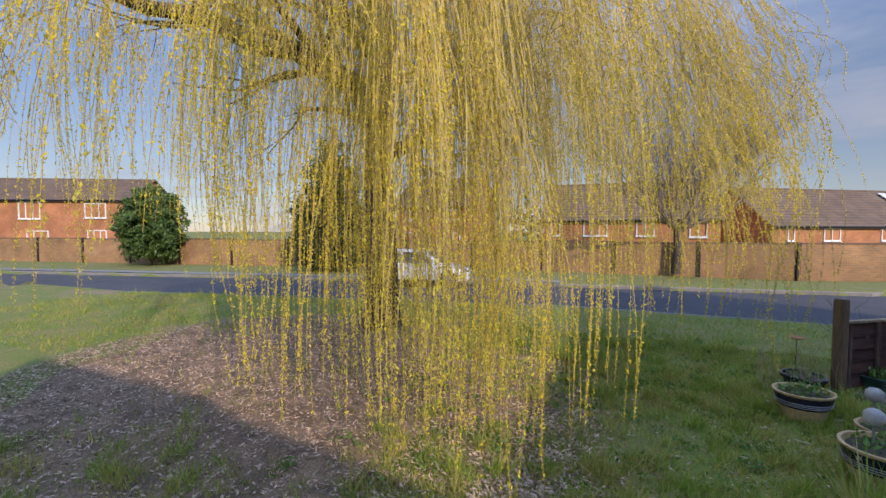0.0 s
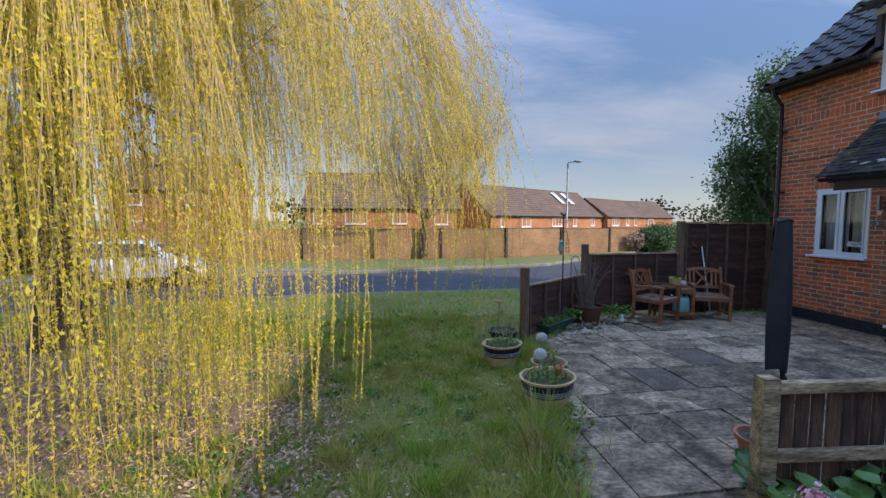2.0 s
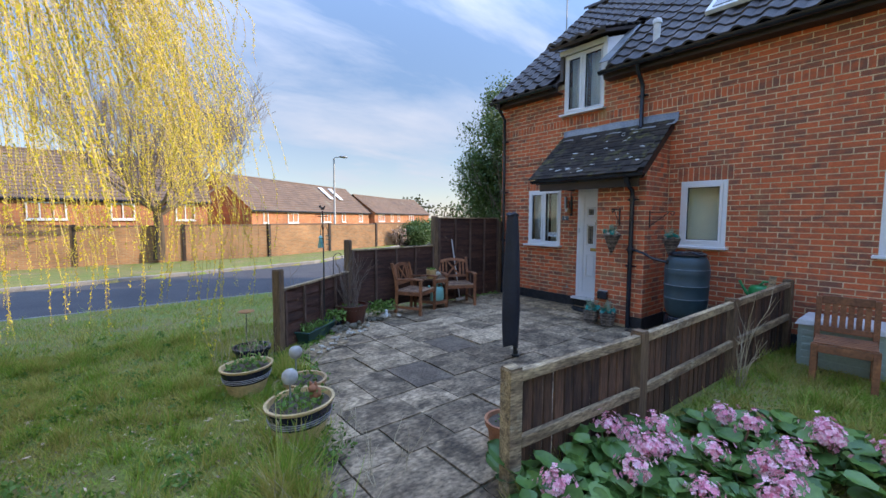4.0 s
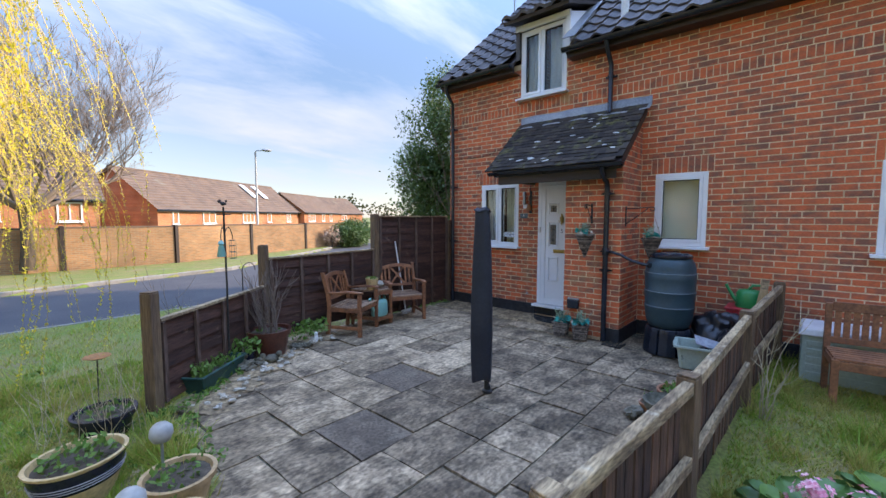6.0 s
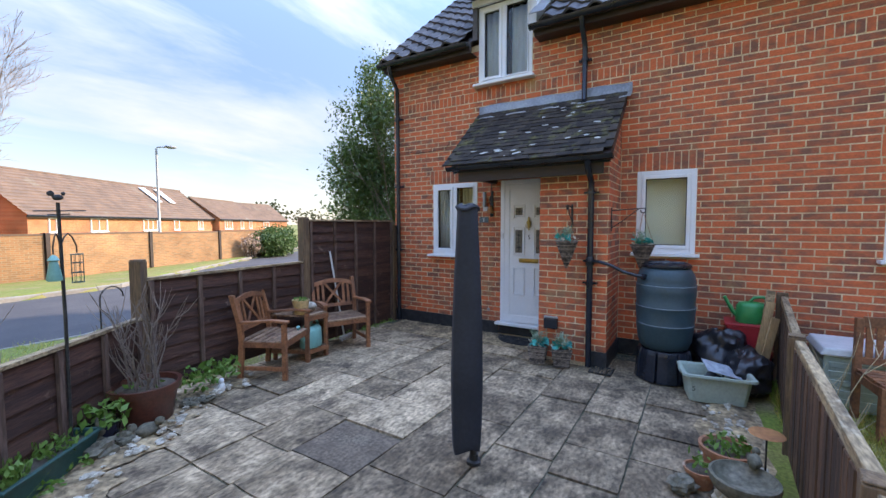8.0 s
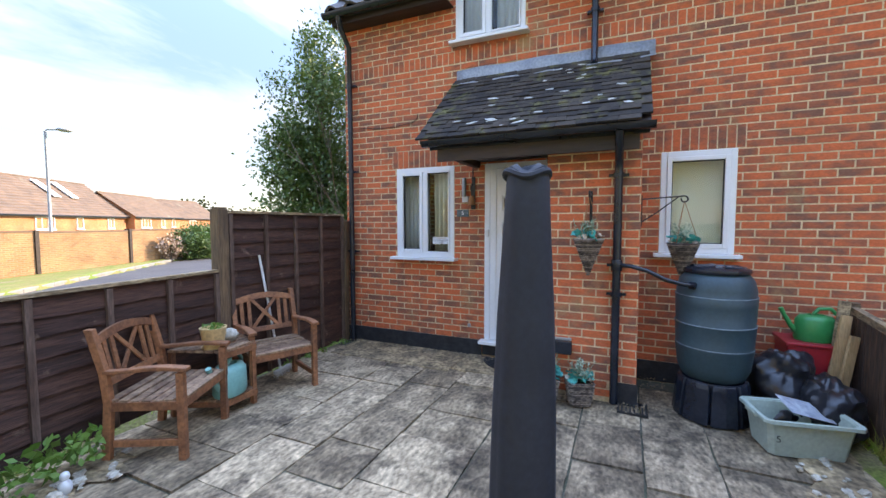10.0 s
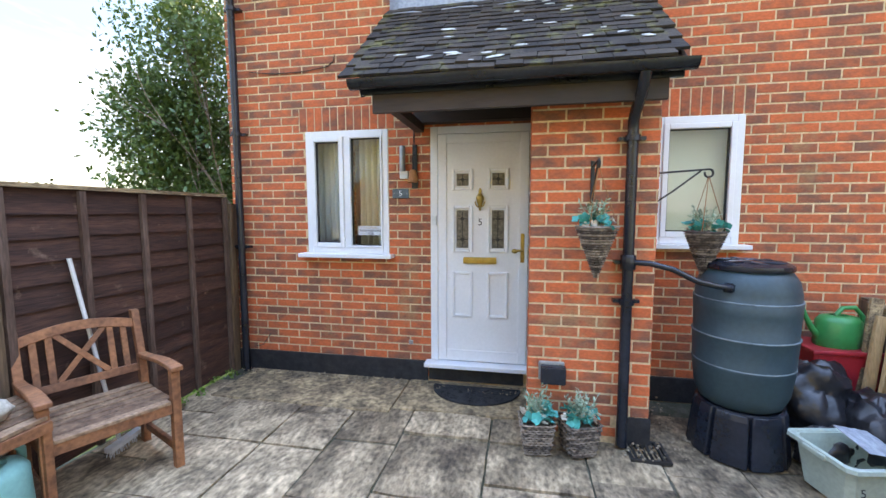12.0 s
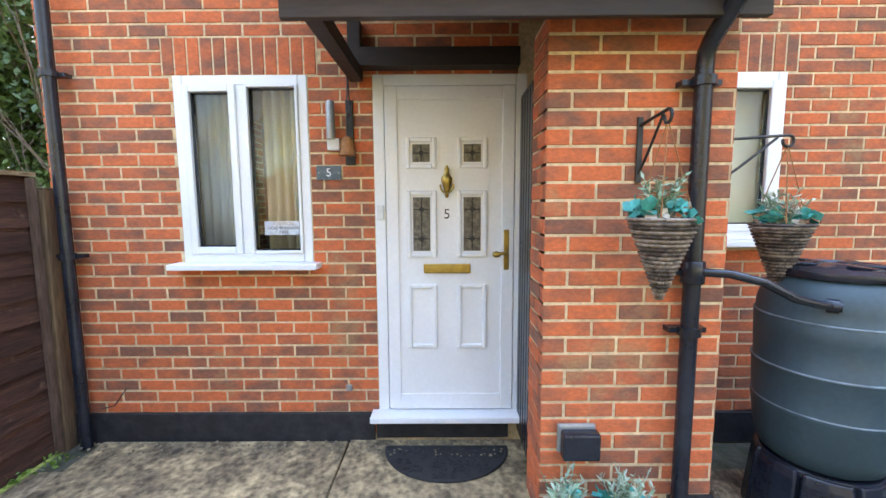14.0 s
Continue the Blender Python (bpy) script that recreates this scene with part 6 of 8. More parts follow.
tagged(part("bird_statue", Shape().blob((4.12, 3.14, 0.06), (0.10, 0.045, 0.05), 10, 0.1, 11).blob((4.03, 3.15, 0.11), (0.035, 0.03, 0.03), 8, 0.1, 12), PALE_STONE, smooth=True), "pale stone bird ornament by the fence", "ornament")
tagged(part("clay_ornament", Shape().blob((2.12, 4.33, 0.30), (0.05, 0.045, 0.055), 10, 0.1, 1).blob((2.09, 4.30, 0.36), (0.036, 0.034, 0.034), 9, 0.1, 2).blob((2.075, 4.315, 0.395), (0.012, 0.012, 0.02), 6, 0.1, 3).blob((2.105, 4.285, 0.395), (0.012, 0.012, 0.02), 6, 0.1, 4), TERRACOTTA, smooth=True), "small terracotta animal ornament in the striped pot", "ornament")
dish = thing("bird_bath", "dark stone dish with bird on a pale cobbled pedestal", "bird bath", pose(4.93, 2.98, 0))
part("pedestal", Shape().lathe([(0, 0), (0.13, 0), (0.125, 0.05), (0.105, 0.14), (0.10, 0.22), (0, 0.22)], n=24), PALE_STONE, dish, "pale cobbled pedestal", smooth=True)
for j in range(5):
    for i in range(11):
        q = 2 * math.pi * (i + 0.5 * (j % 2)) / 11
        r = 0.128 - 0.006 * j
        part("cobble", Shape().blob((r * math.cos(q), r * math.sin(q), 0.025 + 0.042 * j), (0.028, 0.028, 0.024), 6, 0.2, i + j * 11), PALE_STONE, dish, smooth=True)
part("dish", Shape().lathe([(0, 0.21), (0.11, 0.215), (0.145, 0.245), (0.162, 0.285), (0.160, 0.31), (0.146, 0.315), (0.128, 0.285), (0.08, 0.265), (0, 0.26)], n=32), STONE, dish, smooth=True)
part("bird", Shape().blob((0.125, -0.055, 0.345), (0.055, 0.033, 0.04), 8, 0.1, 2).blob((0.165, -0.065, 0.385), (0.023, 0.021, 0.023), 8, 0.05, 3), STONE, dish, smooth=True)
for x, y, h, lab in ((5.41, 2.83, 0.34, "rusty orange bird dish on a thin stake by the fence"), (2.12, 6.48, 0.55, "rusty bird dish on a thin stake in the grass")):
    d = thing("bird_dish", lab, "bird feeder", pose(x, y, 0))
    part("stake", Shape().tube([(0, 0, 0), (0.01, 0, h)], 0.005, 6), IRON, d)
    part("dish", Shape().lathe([(0, 0.0), (0.05, 0.004), (0.095, 0.022), (0.09, 0.026), (0, 0.012)], (0.01, 0, h), 16), RUST, d, smooth=True)


def bird_station():
    b = thing("bird_feeder_pole", "black iron bird feeding pole with weather vane and hanging feeders", "bird feeder", pose(3.30, 6.93, 0))
    part("pole", Shape().tube([(0, 0, 0), (0.005, 0.0, 1.0), (0, 0, 1.80)], 0.011, 8), IRON, b)
    part("vane_arm", Shape().tube([(-0.13, -0.02, 1.74), (0.16, 0.04, 1.75)], 0.005, 6).tube([(0.02, -0.14, 1.72), (-0.02, 0.14, 1.72)], 0.005, 6), IRON, b)
    part("cockerel", Shape().blob((0, 0, 1.835), (0.032, 0.008, 0.020), 8, 0.1, 1).blob((0.03, 0, 1.862), (0.012, 0.007, 0.014), 6, 0.1, 2).blob((-0.036, 0, 1.86), (0.02, 0.006, 0.018), 6, 0.2, 3), IRON, b)
    for k, dx in enumerate((-0.045, 0.10)):
        part("hook", Shape().tube([(0, 0, 1.50)] + [(dx * t, dx * 0.5 * t, 1.50 + 0.09 * math.sin(math.pi * t)) for t in (0.25, 0.5, 0.75, 1.0)] + [(dx, dx * 0.5, 1.45)], 0.005, 6), IRON, b)
        if k == 0:
            f = part("feeder", Shape().lathe([(0.0, 1.27), (0.040, 1.27), (0.044, 1.285), (0.022, 1.40), (0.034, 1.41), (0.015, 1.44), (0, 1.45)], (dx, dx * 0.5, 0), 16), TEAL_PLASTIC, b, "pale teal seed feeder", smooth=True)
        else:
            cg = Shape()
            for j in range(8):
                a = 2 * math.pi * j / 8
                cg.tube([(dx + 0.035 * math.cos(a), dx * 0.5 + 0.035 * math.sin(a), 1.24), (dx + 0.035 * math.cos(a), dx * 0.5 + 0.035 * math.sin(a), 1.44)], 0.002, 3)
            for zz in (1.24, 1.31, 1.38, 1.44):
                cg.tube([(dx + 0.036 * math.cos(a), dx * 0.5 + 0.036 * math.sin(a), zz) for a in (math.pi * i / 6 for i in range(13))], 0.003, 4)
            part("cage_feeder", cg, GREEN_TROUGH, b, "green wire cage feeder")


bird_station()
tagged(part("crook_hook", Shape().tube([(3.62, 7.30, 0), (3.62, 7.30, 1.05)] + [(3.62 + 0.09 - 0.09 * math.cos(t), 7.30 + 0.03 - 0.03 * math.cos(t), 1.05 + 0.09 * math.sin(t)) for t in (0.4 * i for i in range(1, 9))], 0.006, 6), IRON), "black iron shepherd's crook by the low fence", "hook")


# ---- beyond the picket fence ----
def slat_chair():
    c = thing("garden_chair", "brown hardwood slatted garden chair on the side lawn", "chair", pose(6.83, 1.80, 0, 0, 0, -84))
    w, d = 0.46, 0.45
    for s in (-1, 1):
        part("front_leg", Shape().box((s * w / 2, -d / 2, 0.21), (0.055, 0.055, 0.42)), TEAK, c, bevel=0.004)
        part("rear_leg", Shape().box((s * w / 2, d / 2, 0.43), (0.05, 0.05, 0.86)), TEAK, c, bevel=0.004)
        part("side_rail", Shape().box((s * w / 2, 0, 0.37), (0.03, d - 0.05, 0.07)), TEAK, c, bevel=0.004)
    part("front_rail", Shape().box((0, -d / 2, 0.37), (w - 0.05, 0.03, 0.08)), TEAK, c, bevel=0.004)
    part("top_rail", Shape().box((0, d / 2, 0.83), (w - 0.05, 0.03, 0.09)), TEAK, c, bevel=0.006)
    part("lower_rail", Shape().box((0, d / 2, 0.50), (w - 0.05, 0.03, 0.06)), TEAK, c, bevel=0.004)
    for i in range(6):
        part("back_slat", Shape().box((-w / 2 + 0.07 + (w - 0.14) * i / 5, d / 2, 0.66), (0.048, 0.016, 0.27)), TEAK, c, bevel=0.003)
        part("seat_slat", Shape().box((0, -d / 2 + 0.02 + (d - 0.06) * i / 5, 0.425), (w + 0.02, 0.06, 0.02)), TEAK, c, bevel=0.004)


slat_chair()
gb = thing("storage_box", "pale grey plastic garden storage chest against the wall", "storage box", pose(7.44, 1.66, 0, 0, 0, 0))
part("body", Shape().box((0, 0, 0.24), (0.56, 1.16, 0.48)), SAGE_BOX, gb, bevel=0.012)
part("lid", Shape().box((-0.01, 0, 0.515), (0.61, 1.22, 0.07), taper=0.95), WHITE_PLASTIC, gb, "pale grey lid", bevel=0.015)
for z in (0.08, 0.16, 0.24, 0.32, 0.40):
    part("panel_rib", Shape().box((-0.282, 0, z), (0.012, 1.08, 0.05)), SAGE_BOX, gb, bevel=0.004)
    part("panel_rib", Shape().box((0, 0.582, z), (0.48, 0.012, 0.05)), SAGE_BOX, gb, bevel=0.004)
tagged(part("dry_shrub", stalks(7, (5.85, 2.46, 0), 0.05, 1.0, 0.005, random.Random(77), 0.10, 7, 3), STRAW), "pale dead stems against the picket fence", "dead plant")


def bergenias():
    r6 = random.Random(17)
    groups = []
    for i in range(46):
        x = r6.uniform(2.62, 4.75)
        y = r6.uniform(1.45, 2.58 + max(0, (3.2 - x) * 0.35) - max(0, x - 3.5) * 0.40)
        groups.append((x, y))
    for i, (x, y) in enumerate(groups):
        b = thing("bergenia", "clump of leathery green elephant's ear leaves" + (" with pink flower heads" if i % 2 == 0 else " beside the picket fence"), "plant", pose(x, y, 0), "bergenia clumps in the bed")
        lf = Shape()
        for k in range(8):
            a = r6.uniform(0, 6.283)
            reach, h = r6.uniform(0.06, 0.20), r6.uniform(0.08, 0.21)
            c = Vector((reach * math.cos(a), reach * math.sin(a), h))
            d = Vector((math.cos(a), math.sin(a), r6.uniform(-0.2, 0.6))).normalized()
            s = Vector((-math.sin(a), math.cos(a), r6.uniform(-0.3, 0.3))).normalized()
            n = d.cross(s).normalized()
            L, W = r6.uniform(0.13, 0.19), r6.uniform(0.13, 0.18)
            k0 = len(lf.v)
            for u in range(6):
                t = u / 5
                ww = W * 0.5 * math.sin(math.pi * min(1, 0.12 + 0.88 * t) ** 0.8) ** 0.7
                cup = 0.03 * t * t
                for v, dz in ((-1, 0.02), (-0.5, 0.0), (0, -0.012), (0.5, 0.0), (1, 0.02)):
                    lf.v.append(tuple(c + d * (L * t) + s * (ww * v) + n * (dz - cup + 0.006 * math.sin(9 * t + 5 * v))))
            for u in range(5):
                for v in range(4):
                    q = k0 + u * 5 + v
                    lf.f.append((q, q + 1, q + 6, q + 5))
            lf.tube([(0, 0, 0), tuple(c * 0.6), tuple(c)], 0.006, 4)
        part("leaves", lf, BERGENIA, b, smooth=True)
        if i % 2 == 0:
            hd, sk = Shape(), Shape()
            top = Vector((r6.gauss(0, 0.05), r6.gauss(0, 0.05), r6.uniform(0.23, 0.32)))
            sk.tube([(0, 0, 0.02), tuple(top * 0.6), tuple(top)], 0.007, 5)
            for k in range(64):
                c = top + Vector((r6.gauss(0, 0.045), r6.gauss(0, 0.045), r6.gauss(0.0, 0.032)))
                ax = (c - top + Vector((0, 0, 0.03))).normalized()
                e1 = ax.cross(Vector((0.3, 1, 0.1))).normalized()
                e2 = ax.cross(e1)
                for p in range(4):
                    q = 6.283 * p / 4
                    dd = e1 * math.cos(q) + e2 * math.sin(q)
                    ss = ax.cross(dd)
                    hd.sheet(c, c + dd * 0.012 + ss * 0.009 + ax * 0.004, c + dd * 0.020 + ax * 0.006, c + dd * 0.012 - ss * 0.009 + ax * 0.004)
            part("flower_head", hd, PINK, b, "clustered pink flowers", kind="stuff")
            part("stalk", sk, PINK_STALK, b)


bergenias()

edging = Shape()
rows_e = []
for i in range(34):
    t = i / 33
    base = Vector((F0[0], F0[1], 0)).lerp(Vector((F1[0], F1[1], 0)), min(1.0, t * 1.75)) if t < 0.571 else Vector((F1[0], F1[1], 0)).lerp(Vector((F2[0], F2[1], 0)), (t - 0.571) / 0.429 * 0.45)
    nrm = Vector((0.605, -0.796, 0)) if t < 0.5 else Vector((0.36, -0.93, 0)) if t < 0.62 else Vector((0.09, -0.996, 0))
    wide = 0.52 + 0.10 * math.sin(i * 1.3) + 0.06 * math.sin(i * 2.9) - (0.25 * (t - 0.6) if t > 0.6 else 0.0)
    rows_e.append([tuple(base + nrm * 0.06 + Vector((0, 0, 0.012))), tuple(base + nrm * wide * 0.55 + Vector((0, 0, 0.022 + 0.008 * math.sin(i * 2.2)))), tuple(base + nrm * wide + Vector((0, 0, 0.004)))])
edging.ring_sweep(rows_e, loop=False)
tagged(part("edging_bed", edging, HAUNCH), "pale crumbling mortar and soil bed along the fence", "ground", kind="structure")
rub = Shape()
rr = random.Random(64)
rub.ring_sweep([[(4.2 + 0.15 * i, 2.76 + 0.03 * math.sin(i * 1.7), 0.009), (4.2 + 0.15 * i, 2.95 + 0.05 * math.sin(i * 2.3), 0.016), (4.2 + 0.15 * i, 3.14 + 0.07 * math.sin(i * 1.1) + 0.05 * math.sin(i * 2.9), 0.007)] for i in range(20)], loop=False)
rub.f = [tuple(reversed(q)) for q in rub.f]
tagged(part("rubble_bed", rub, HAUNCH), "pale broken mortar strip along the picket fence", "ground", kind="structure")
chips = Shape()
for i in range(130):
    q = rr.uniform(0.008, 0.03)
    chips.blob((rr.uniform(4.2, 7.0), rr.uniform(2.80, 3.14), 0.014 + q * 0.3), (q * 1.2, q, q * 0.6), 5, 0.35, i)
for i in range(80):
    q, t = rr.uniform(0.008, 0.032), rr.random()
    chips.blob((F0[0] + (F1[0] + 0.6 - F0[0]) * t + 0.20 + rr.uniform(-0.1, 0.18), F0[1] + (F1[1] - F0[1]) * min(1.0, t * 1.25) - 0.26 + rr.uniform(-0.2, 0.1), 0.016 + q * 0.3), (q * 1.2, q, q * 0.6), 5, 0.35, i)
tagged(part("rubble_chips", chips, PALE_STONE), "small pale stone chips along the fences", "rubble", kind="stuff")


# ---- far houses, lamp, car ----
def far_house(label, x, y, turn, width, depth, eave, ridge, rows, roof_over=0.25, panels=0, base=-0.4, group="brick houses beyond the road"):
    """A brick house; its front runs along local x from the origin and looks along -y; rows: lists of (u, z, w, h) for its windows."""
    h = thing("house", label, "house", pose(x, y, base, 0, 0, turn), group)
    e, rg = eave - base, ridge - base
    a = radians(turn)
    key = round(turn)
    if key not in HOUSE_BRICK:
        HOUSE_BRICK[key] = brick_sheet("house_brick", (0.52, 0.185, 0.075), (0.39, 0.135, 0.06), (0.42, 0.28, 0.17), (math.cos(a), math.sin(a), 0.001))
    part("wall", Shape().ring_sweep([[Vector((u, 0, 0)), Vector((u, depth, 0)), Vector((u, depth, e)), Vector((u, depth / 2, rg - 0.1)), Vector((u, 0, e))] for u in (0, width)]), HOUSE_BRICK[key], h)
    k = (rg - e) / (depth / 2)
    rf = Shape()
    o = roof_over
    prof = []
    courses = 14
    for c in range(courses):
        for f, up in ((c, 0.0), (c, 0.10), (c + 1, 0.05)):
            prof.append((-o + (depth / 2 + o) * f / courses, e - o * k + (rg - e + o * k) * f / courses + up))
    prof += [(depth - q, z) for q, z in reversed(prof)]
    rf.ring_sweep([[(u, q, z) for q, z in prof] for u in (-o, width + o)], loop=False)
    roof = part("roof", rf, FAR_ROOF, h)
    part("ridge_tile", Shape().tube([(-o, depth / 2, rg + 0.03), (width + o, depth / 2, rg + 0.03)], 0.11, 8), FAR_ROOF, roof)
    part("fascia", Shape().box((width / 2, -o + 0.03, e - o * k - 0.02), (width + 2 * o, 0.03, 0.16)), DARK_TIMBER, h)
    part("gutter", Shape().tube([(-o, -o - 0.03, e - o * k + 0.02), (width + o, -o - 0.03, e - o * k + 0.02)], 0.055, 6), BLACK_PLASTIC, h)
    for u, z, w, hh in rows:
        win = part("window", Shape().box((u, 0.03, z - base), (w - 0.16, 0.04, hh - 0.16)), DARK_GLASS, h)
        fr = Shape()
        for q in (-1, 1):
            fr.box((u + q * (w / 2 - 0.04), -0.02, z - base), (0.08, 0.09, hh)).box((u, -0.02, z - base + q * (hh / 2 - 0.04)), (w - 0.16, 0.09, 0.08))
        part("frame", fr, UPVC, win)
        n = max(1, round(w / 0.6))
        for i in range(1, n):
            part("mullion", Shape().box((u - w / 2 + w * i / n, -0.015, z - base), (0.06, 0.07, hh - 0.16)), UPVC, win)
        part("sill", Shape().box((u, -0.05, z - base - hh / 2 - 0.03), (w + 0.1, 0.14, 0.06)), UPVC, win)
    for i in range(panels):
        tilt = Matrix.Translation((width * 0.69 + 2.0 * i, 0, e)) @ Matrix.Rotation(math.atan(k), 4, "X")
        part("roof_window", Shape().box((0, (depth / 2) / math.cos(math.atan(k)) * 0.66, 0.18), (0.75, 2.1, 0.06), tilt), WHITE_PLASTIC, roof, "pale roof window")
    return h


low = lambda us, z=1.65: [(u, z, w, 0.95) for u, w in us]
far_house("long orange brick bungalow with brown tiled roof and two roof windows", 9.8, 36.5, 34, 20.5, 7.0, 2.4, 5.25, low([(1.6, 0.6), (5.2, 1.5), (10.6, 1.8), (14.2, 0.8), (18.2, 0.9)]), panels=2)
far_house("orange brick bungalow wing with lower brown tiled roof", 27.4, 47.6, 34, 9.5, 6.0, 2.4, 4.6, low([(2.0, 1.8), (5.4, 0.8), (7.8, 0.8)]))
far_house("brown roofed orange brick house further down the road", 40.0, 66.0, 18, 14.0, 8.0, 2.5, 5.4, low([(3.0, 1.5), (8.0, 1.5)]))
far_house("low orange brick house with brown roof behind the garden wall", -5.6, 33.3, 1, 11.8, 7.0, 2.85, 5.7, [(0.9, 2.0, 0.7, 1.0), (3.8, 2.0, 1.7, 1.0), (7.2, 2.0, 1.2, 1.0), (10.5, 2.0, 1.1, 1.1)])
far_house("two-storey orange brick house behind the parked car", -20.7, 36.0, 0, 8.2, 7.0, 4.3, 7.2, [(1.6, 3.4, 1.2, 0.95), (6.0, 3.4, 1.5, 0.95), (1.6, 1.2, 1.4, 1.1), (6.2, 1.2, 1.4, 1.1)])
far_house("two-storey orange brick house at the road bend", -54.0, 14.6, 28, 16.0, 7.5, 4.6, 6.7, [(4.0, 3.6, 1.3, 1.1), (8.0, 3.6, 1.8, 1.5), (13.4, 3.6, 1.8, 1.3), (4.0, 1.3, 1.6, 1.2), (8.6, 1.3, 1.8, 1.1), (13.5, 1.3, 1.6, 1.2)])

# added wing, never in view: only its shadow on the left lawn counts
far_house("unseen brick house wing added to shade the left of the lawn", 4.7, -8.5, 0, 3.1, 6.0, 4.3, 7.3, [(1.5, 1.6, 1.2, 1.1)], group="")


def street_lamp():
    l = thing("street_lamp", "pale steel street lamp on the far verge", "street lamp", pose(12.8, 27.45, -0.3))
    part("column", Shape().lathe([(0, 0), (0.10, 0), (0.10, 1.2), (0.07, 1.25), (0.05, 5.95), (0, 5.95)], n=12), STEEL, l, smooth=True)
    part("arm", Shape().tube([(0, 0, 5.9), (0.05, -0.02, 6.02), (0.35, -0.25, 6.05)], 0.035, 8), STEEL, l)
    part("lantern", Shape().blob((0.52, -0.38, 6.06), (0.30, 0.22, 0.09), 10, 0.0), LEAD, l, smooth=True)


street_lamp()


def parked_car():
    c = thing("car", "white hatchback parked beside the far kerb", "car", pose(-7.35, 15.25, -0.37, 0, 0, 14))
    L, W = 4.15, 1.74
    prof = [(-2.05, 0.32, 0.62, 0.80), (-2.0, 0.25, 0.95, 0.90), (-1.55, 0.22, 0.98, 0.97), (-0.6, 0.22, 0.96, 1.0), (0.5, 0.22, 0.95, 1.0), (0.95, 0.22, 0.93, 0.99), (1.6, 0.24, 0.80, 0.94), (1.98, 0.30, 0.68, 0.84), (2.08, 0.36, 0.52, 0.74)]
    rings = []
    for x, z0, z1, w in prof:
        h = W / 2 * w
        rings.append([Vector((x, -h * 0.9, z0)), Vector((x, -h, z0 + 0.16)), Vector((x, -h, z0 + (z1 - z0) * 0.7)), Vector((x, -h * 0.93, z1)), Vector((x, 0, z1 + 0.03)), Vector((x, h * 0.93, z1)), Vector((x, h, z0 + (z1 - z0) * 0.7)), Vector((x, h, z0 + 0.16)), Vector((x, h * 0.9, z0))])
    part("body", Shape().ring_sweep(rings), CAR_PAINT, c, smooth=True, bevel=0.02)
    cab = [(-1.95, 0.98, 0.90, 0.90), (-1.55, 1.40, 0.72, 0.90), (-0.6, 1.50, 0.74, 0.92), (0.2, 1.46, 0.74, 0.92), (0.55, 1.30, 0.78, 0.92), (1.05, 0.97, 0.86, 0.92)]
    part("cabin", Shape().ring_sweep([[Vector((x, -W / 2 * b, 0.93)), Vector((x, -W / 2 * w * 0.96, z - 0.04)), Vector((x, -W / 2 * w * 0.8, z)), Vector((x, W / 2 * w * 0.8, z)), Vector((x, W / 2 * w * 0.96, z - 0.04)), Vector((x, W / 2 * b, 0.93))] for x, z, w, b in cab]), CAR_PAINT, c, smooth=True)
    for s in (-1, 1):
        for x0, x1, t0, t1 in ((-1.45, -0.62, -1.35, -0.62), (-0.52, 0.72, -0.52, 0.28)):
            yb, yt = s * (W / 2 * 0.925 + 0.004), s * (W / 2 * 0.735 + 0.012)
            part("side_window", Shape().ring_sweep([[Vector((x0, yb + o, 0.97)), Vector((x1, yb + o, 0.97)), Vector((t1, yt + o, 1.385)), Vector((t0, yt + o, 1.385))] for o in (0, 0.006 * s)]), DARK_GLASS, c)
        for x in (-1.32, 1.27):
            wl_ = part("wheel", Shape().lathe([(0, -0.1), (0.26, -0.1), (0.305, -0.08), (0.315, 0.0), (0.305, 0.08), (0.26, 0.1), (0, 0.1)], n=28, m=pose(x, s * 0.78, 0.31, 90, 0, 0)), RUBBER, c, "black tyre", smooth=True)
            part("rim", Shape().lathe([(0, -0.11), (0.19, -0.115), (0.21, -0.10), (0.21, 0.10), (0.19, 0.115), (0, 0.11)], n=20, m=pose(x, s * 0.78, 0.31, 90, 0, 0)), ALLOY, wl_, smooth=True)
            part("wheel_arch", Shape().tube([(x + 0.345 * math.cos(a), s * (W / 2 - 0.005), 0.31 + 0.345 * math.sin(a)) for a in (math.pi * i / 12 for i in range(13))], 0.028, 6), RUBBER, c)
        part("mirror", Shape().blob((0.62, s * (W / 2 + 0.07), 1.0), (0.06, 0.10, 0.07), 8, 0.0), CAR_PAINT, c, smooth=True)
        part("headlight", Shape().blob((1.90, s * 0.58, 0.66), (0.16, 0.15, 0.07), 8, 0.0), DARK_GLASS, c, smooth=True)
    part("windscreen", Shape().ring_sweep([[Vector((1.10, -0.72, 0.985)), Vector((1.10, 0.72, 0.985)), Vector((0.50, 0.62, 1.365)), Vector((0.50, -0.62, 1.365))], [Vector((1.12, -0.72, 0.995)), Vector((1.12, 0.72, 0.995)), Vector((0.52, 0.62, 1.375)), Vector((0.52, -0.62, 1.375))]]), DARK_GLASS, c)
    part("sill_trim", Shape().box((0, -W / 2 + 0.02, 0.28), (2.0, 0.05, 0.10)), RUBBER, c)


parked_car()


